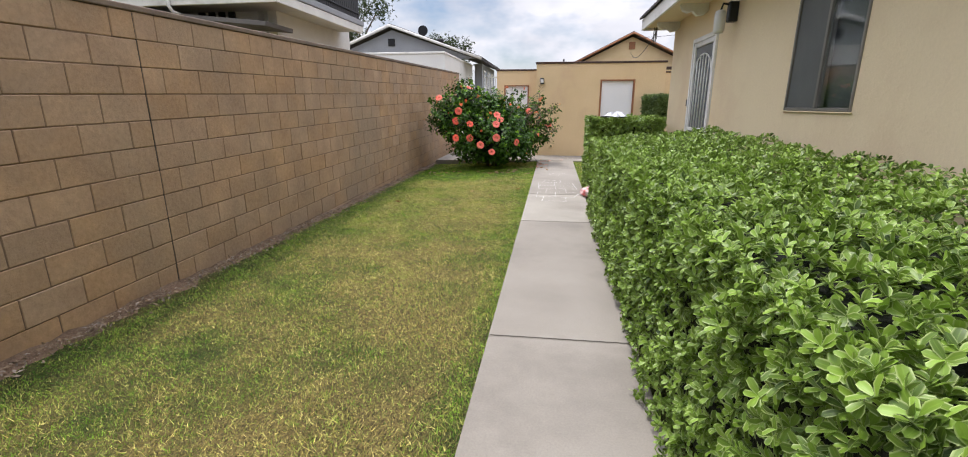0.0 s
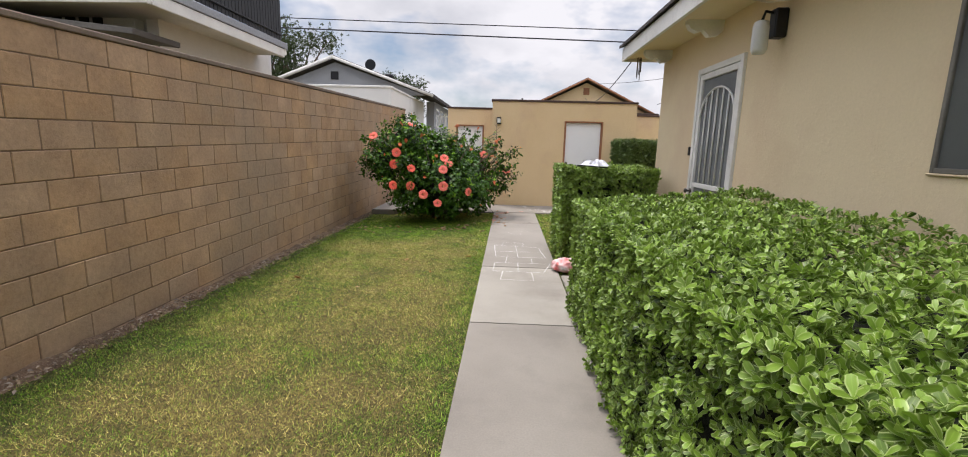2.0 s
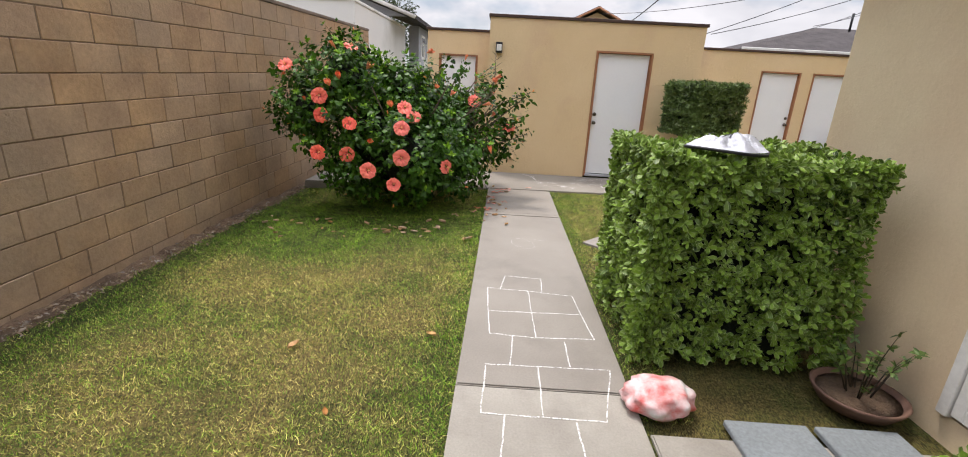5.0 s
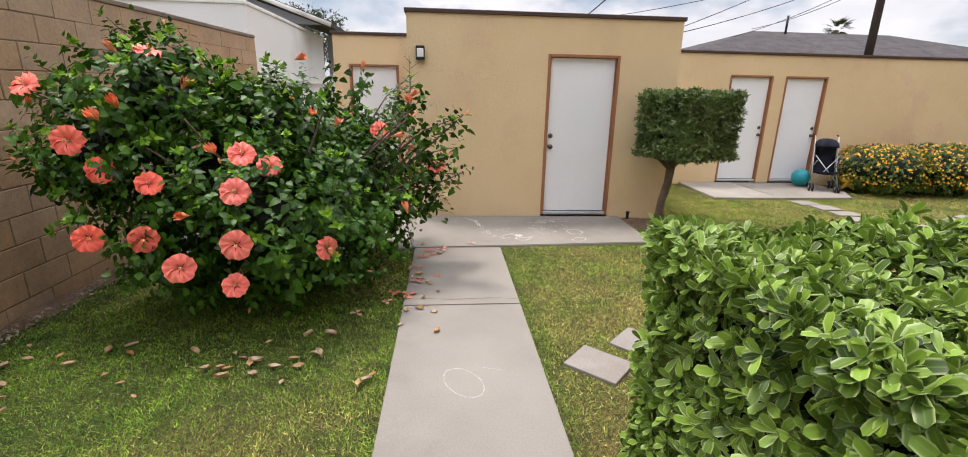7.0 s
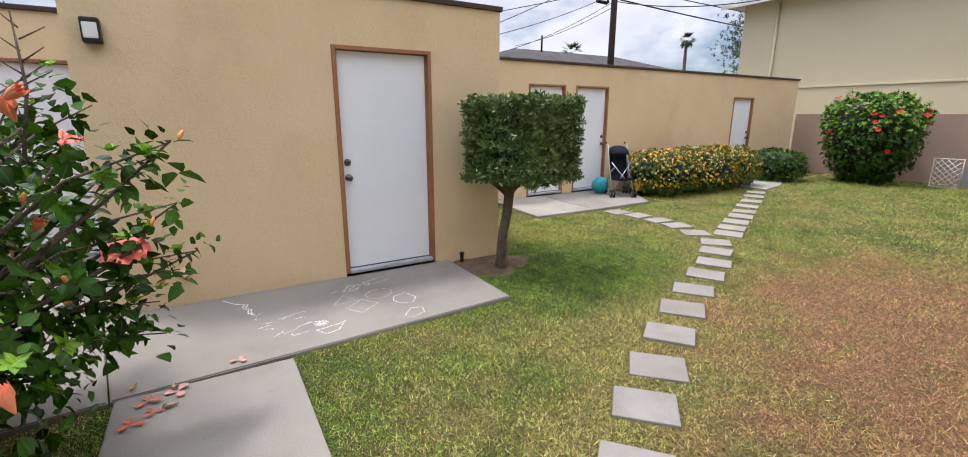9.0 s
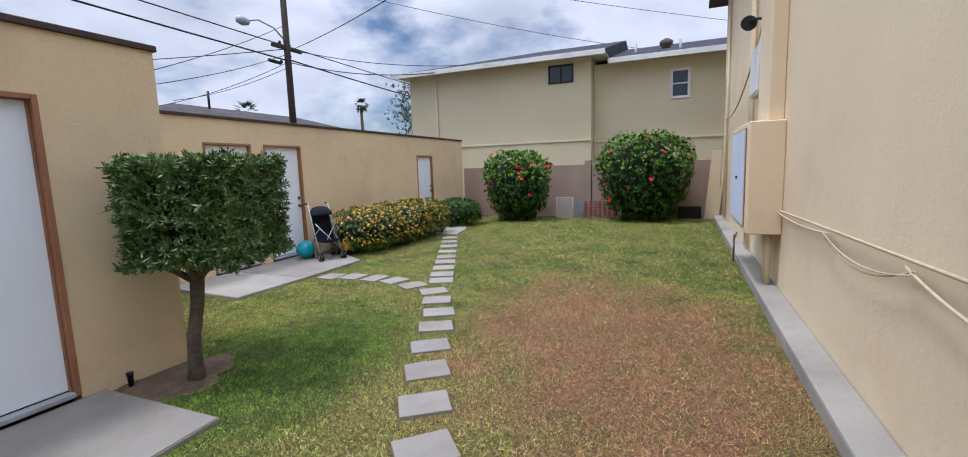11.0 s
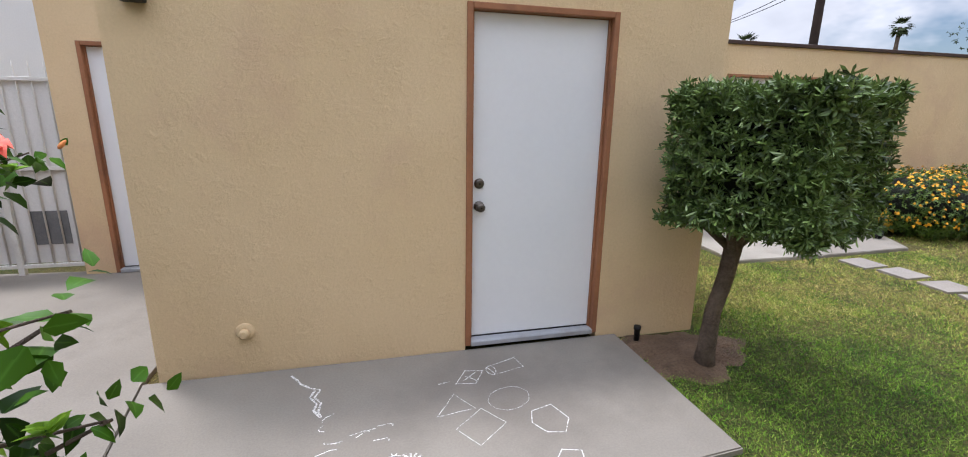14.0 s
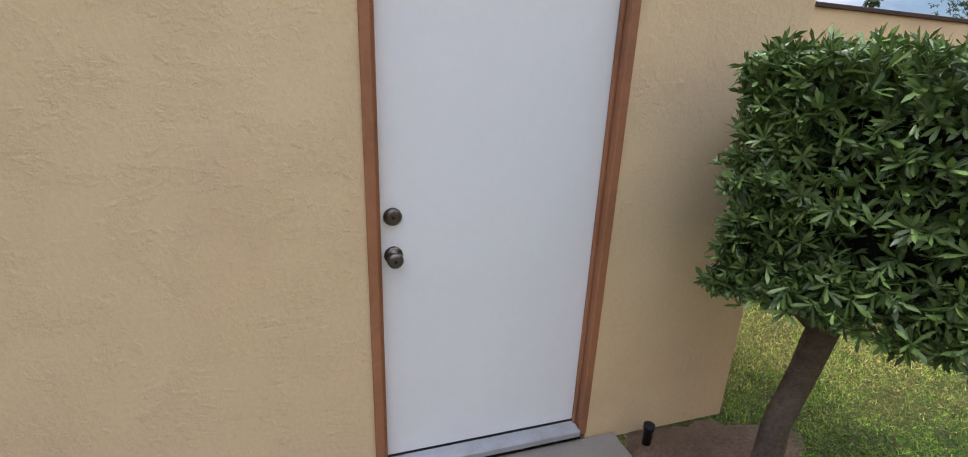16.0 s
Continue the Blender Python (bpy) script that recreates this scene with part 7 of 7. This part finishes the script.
part("vent_pipe", tube([(14.5, 16.0, 4.7), (14.5, 16.0, 5.5)], 0.05), M_metal_dark, gh)
gh2 = thing("low_roof_house", label="low brown-roofed house in the distance", category="house", kind="structure")
bm = bmesh.new()
e = [bm.verts.new(p) for p in ((28, 18, 3.0), (52, 18, 3.0), (52, 27, 3.0), (28, 27, 3.0))]
rg = [bm.verts.new(p) for p in ((32.5, 22.5, 4.6), (47.5, 22.5, 4.6))]
for f in ((e[0], e[1], rg[1], rg[0]), (e[1], e[2], rg[1]), (e[2], e[3], rg[0], rg[1]), (e[3], e[0], rg[0]), (e[3], e[2], e[1], e[0])):
    bm.faces.new(f)
part("roof", bm, M_shingle_b, gh2)
part("wall", box((28.6, 18.6, -0.2), (51.4, 26.4, 3.0)), M_stucco_far, gh2)

# ---------------------------------------------------------------- utility pole and wires
pole = thing("utility_pole", (13.82, 10.4, -0.1), "tall dark wooden utility pole with a street light", "utility pole")
part("shaft", tube([(0, 0, 0), (0, 0, 10.5)], [0.15, 0.11], 14), M_wood_pole, pole)
part("cross_arm", box((-0.75, -0.06, 6.55), (0.75, 0.06, 6.68), 0.01), M_wood_pole, pole)
part("cross_arm", box((-0.06, -0.9, 9.0), (0.06, 0.9, 9.12), 0.01), M_wood_pole, pole)
part("lamp_arm", tube([(0, 0, 6.85), (-0.6, 0, 7.25), (-1.3, 0, 7.35), (-1.75, 0, 7.2)], 0.03), M_alu, pole)
part("lamp_head", lathe(((0.02, -0.05), (0.12, 0.05), (0.17, 0.25), (0.13, 0.45), (0.04, 0.5)), (-1.72, 0, 7.15), 14, "x"), M_alu, pole, "grey street light head")
for k, z in enumerate((6.0, 6.3, 6.72, 6.72)):
    part("insulator", lathe(((0.04, 0), (0.07, 0.05), (0.05, 0.1), (0.02, 0.14)), (0.18 if k % 2 else -0.3, 0.06, z), 10), M_metal_dark, pole)
part("splice_case", tube([(-0.9, 0.05, 6.02), (-0.35, 0.05, 6.0)], 0.07, 8), M_metal_dark, pole)
P0 = (13.82, 10.4)
WIRES = (((P0[0], P0[1], 6.6), (-45, 10.4, 7.9), 0.1, 0.022), ((P0[0], P0[1], 6.05), (-45, 10.4, 7.6), 0.1, 0.03), ((P0[0], P0[1], 6.6), (60, 9.0, 7.5), 0.6, 0.022), ((P0[0], P0[1], 6.1), (60, 9.4, 6.2), 0.6, 0.03),
         ((P0[0], P0[1], 6.5), (16.0, 3.4, 5.5), 0.25, 0.014), ((P0[0], P0[1], 6.0), (15.6, 4.2, 5.3), 0.3, 0.018), ((P0[0], P0[1], 6.4), (7.0, -5.0, 7.2), 0.4, 0.014), ((P0[0], P0[1], 6.3), (5.0, 8.0, 3.4), 0.2, 0.012), ((P0[0], P0[1], 7.4), (4.5, 7.5, 3.3), 0.2, 0.012),
         ((P0[0], P0[1], 6.0), (11.0, 14.5, 4.3), 0.2, 0.012), ((P0[0], P0[1], 5.8), (12.5, 15.5, 4.8), 0.2, 0.012), ((P0[0], P0[1], 9.0), (16.2, 1.0, 9.0), 0.4, 0.016), ((P0[0] + 0.4, P0[1], 9.05), (20, -30, 9.4), 0.6, 0.014), ((P0[0], P0[1] - 0.8, 9.05), (18, -30, 9.0), 0.6, 0.014), ((P0[0], P0[1], 9.6), (24, -26, 7.6), 0.5, 0.011), ((P0[0], P0[1], 9.9), (27, -22, 7.4), 0.5, 0.011), ((P0[0], P0[1], 10.1), (30, -16, 7.0), 0.4, 0.011), ((P0[0], P0[1], 9.2), (26, -6, 6.6), 0.4, 0.011), ((6.5, 38.0, 8.0), (P0[0], P0[1], 6.5), 0.5, 0.018), ((6.2, 37.4, 6.6), (0.9, -4.9, 3.6), 0.9, 0.014))
for a, b, d, r in WIRES:
    tagged(part("overhead_wire", tube(sag(a, b, d, 22), r, 5), M_cable), "black overhead wire crossing the sky", "wire", "overhead wires")

# ---------------------------------------------------------------- palms and far trees


def palm(at, height, label, seed):
    rng = random.Random(seed)
    p = thing("palm_tree", at, label, "palm")
    n = 14
    part("trunk", tube([(0.15 * math.sin(k * 0.4), 0, height * k / n) for k in range(n + 1)], [0.26 - 0.10 * k / n + (0.03 if k % 2 else 0) for k in range(n + 1)], 10), M_bark, p)
    b, w, f, l, wd = [], [], [], [], []
    for k in range(46):
        a = rng.uniform(0, math.tau)
        el = rng.uniform(-0.9, 1.2)
        d = Vector((math.cos(a) * math.cos(el), math.sin(a) * math.cos(el), math.sin(el)))
        stem = Vector((0, 0, height)) + d * 0.5
        for j in range(9):
            s = (j - 4) / 4
            side = d.cross(Vector((0, 0, 1))).normalized()
            b.append(stem)
            w.append(d + side * s * 0.9)
            f.append(Vector((0, 0, 1)) + d * 0.2)
            l.append(0.72 - 0.25 * abs(s))
            wd.append(0.10)
    leaf_part("frond", leaf_cloud("frond", np.array(b), np.array(w), np.array(f), np.array(l), np.array(wd), LEAF_LANCE, 0.35, 0.1), M_tree_far, p, "fan fronds")
    return p


palm((52.4, 36.0, 0), 10.6, "tall thin fan palm on the skyline", 3)
palm((28.6, 30.0, 0), 7.0, "fan palm crown behind the grey roof", 4)


def far_tree(at, height, spread, label, seed, leaves, bare=False):
    rng = np.random.default_rng(seed)
    t = thing("tree", at, label, "tree")
    bm = tube([(0, 0, 0), (0.1, 0, height * 0.3), (-0.1, 0.1, height * 0.6)], [height * 0.03, height * 0.022, height * 0.012], 8)
    tips = []
    for k in range(13):
        a, z = rng.uniform(0, math.tau), rng.uniform(0.5, 0.97) * height
        r = spread * rng.uniform(0.35, 1.0)
        tip = np.array((r * math.cos(a), r * math.sin(a), z))
        add_tube(bm, [(0, 0, height * rng.uniform(0.3, 0.5)), tuple(tip * (0.5, 0.5, 0.8)), tuple(tip)], [height * 0.012, height * 0.008, height * 0.003], 6)
        tips.append(tip)
    part("trunk", bm, M_bark, t, "pale forked trunk")
    c = np.concatenate([tp + rng.normal(0, 1, (leaves, 3)) * np.array((spread * 0.2, spread * 0.2, height * 0.05)) for tp in tips])
    n = unit(rng.normal(0, 1, c.shape))
    b, w, f, ls, ws = rosettes(rng, c, n, 5, 0.16, 0.06, (-0.6, 0.6), 0.5)
    leaf_part("crown", leaf_cloud("crown", b, w, f, ls, ws, LEAF_LANCE, 0.3, 0.1), M_tree_far, t, "loose airy crown")
    return t


far_tree((-15.8, 20.0, 0), 8.4, 2.6, "airy eucalyptus tree behind the white house", 5, 190)
far_tree((-18.5, 20.5, 0), 9.2, 2.2, "airy eucalyptus tree behind the white house", 6, 110)
far_tree((-12.0, 36.0, 0), 8.2, 2.0, "small leafy tree beyond the gable roof", 7, 170)
far_tree((29.5, 13.0, 0), 7.8, 2.4, "thin-leaved tree behind the beige building", 8, 70)

# ---------------------------------------------------------------- block wall (pieces in courses)
wall_w = thing("wall_west", (-4.76, -16.0, -0.494), "tan slump-block garden wall in running bond", "garden wall", kind="structure", rz=-0.62)
LW, CH, BL, T, GRADE, ROWS = 18.42, 0.2155, 0.4275, 0.19, 0.021, 12
JOINT = 5.44  # straight control joint, with half blocks to both sides in every other course


def graded(bm):
    """Courses that climb with the ground along the wall."""
    for vv in bm.verts:
        vv.co.z += GRADE * vv.co.y
    return bm


part("core", graded(box((-T + 0.006, 0, 0), (-0.006, LW, ROWS * CH - 0.01))), M_mortar, wall_w, "recessed mortar joints")
part("control_joint", graded(box((-0.0055, JOINT - 0.005, 0.01), (-0.003, JOINT + 0.005, ROWS * CH - 0.01))), M_metal_dark, wall_w, "dark straight control joint")
rb = random.Random(21)
block_variants = {}
for length in (BL, BL / 2):
    block_variants[length] = []
    for k in range(6):
        bm = box((-T, 0.0032, 0.0035), (0, length - 0.0032, CH - 0.0035), 0.005)
        for vv in bm.verts:
            vv.co += Vector((rb.uniform(-0.001, 0.001), rb.uniform(-0.001, 0.001), rb.uniform(-0.001, 0.001)))
        me = mesh_of(graded(bm), "block")
        me.materials.append(M_block)
        block_variants[length].append(me)
rest_v, rest_f = [], []
count = 0
for row in range(ROWS):
    first = BL / 2 if row % 2 else BL
    cuts = [JOINT, JOINT + first]
    while cuts[-1] < LW:
        cuts.append(min(cuts[-1] + BL, LW))
    y = JOINT - first
    cuts.insert(0, y)
    while y > 0:
        y = max(y - BL, 0)
        cuts.insert(0, y)
    for a, b in zip(cuts, cuts[1:]):
        size = BL if abs(b - a - BL) < 0.002 else BL / 2 if abs(b - a - BL / 2) < 0.002 else 0
        if size and row and 3.6 < a < 14.2 and count < 300:
            o = new("block", rb.choice(block_variants[size]))
            o.parent = wall_w
            o.matrix_basis = pose(rb.uniform(-0.003, 0.002), a, row * CH + GRADE * a)
            count += 1
        elif b - a > 0.03:
            i0 = len(rest_v)
            dx = rb.uniform(-0.003, 0.002)
            for x in (-T, dx):
                for yy in (a + 0.0032, b - 0.0032):
                    for zz in (row * CH + 0.0035, (row + 1) * CH - 0.0035):
                        rest_v.append((x, yy, zz + GRADE * yy))
            rest_f += [[i0 + q for q in f] for f in ((4, 6, 7, 5), (0, 1, 3, 2), (1, 5, 7, 3), (0, 2, 6, 4), (2, 3, 7, 6), (0, 4, 5, 1))]
me = bpy.data.meshes.new("blocks")
me.from_pydata(rest_v, [], rest_f)
me.materials.append(M_block_far)
rest = new("blocks", me)
rest.parent = wall_w
rest["kind"] = "stuff"
part("cap", graded(box((-T - 0.01, 0, ROWS * CH), (0.012, LW, ROWS * CH + 0.05), 0.008)), M_wall_cap, wall_w, "thin weathered grey-brown cap")
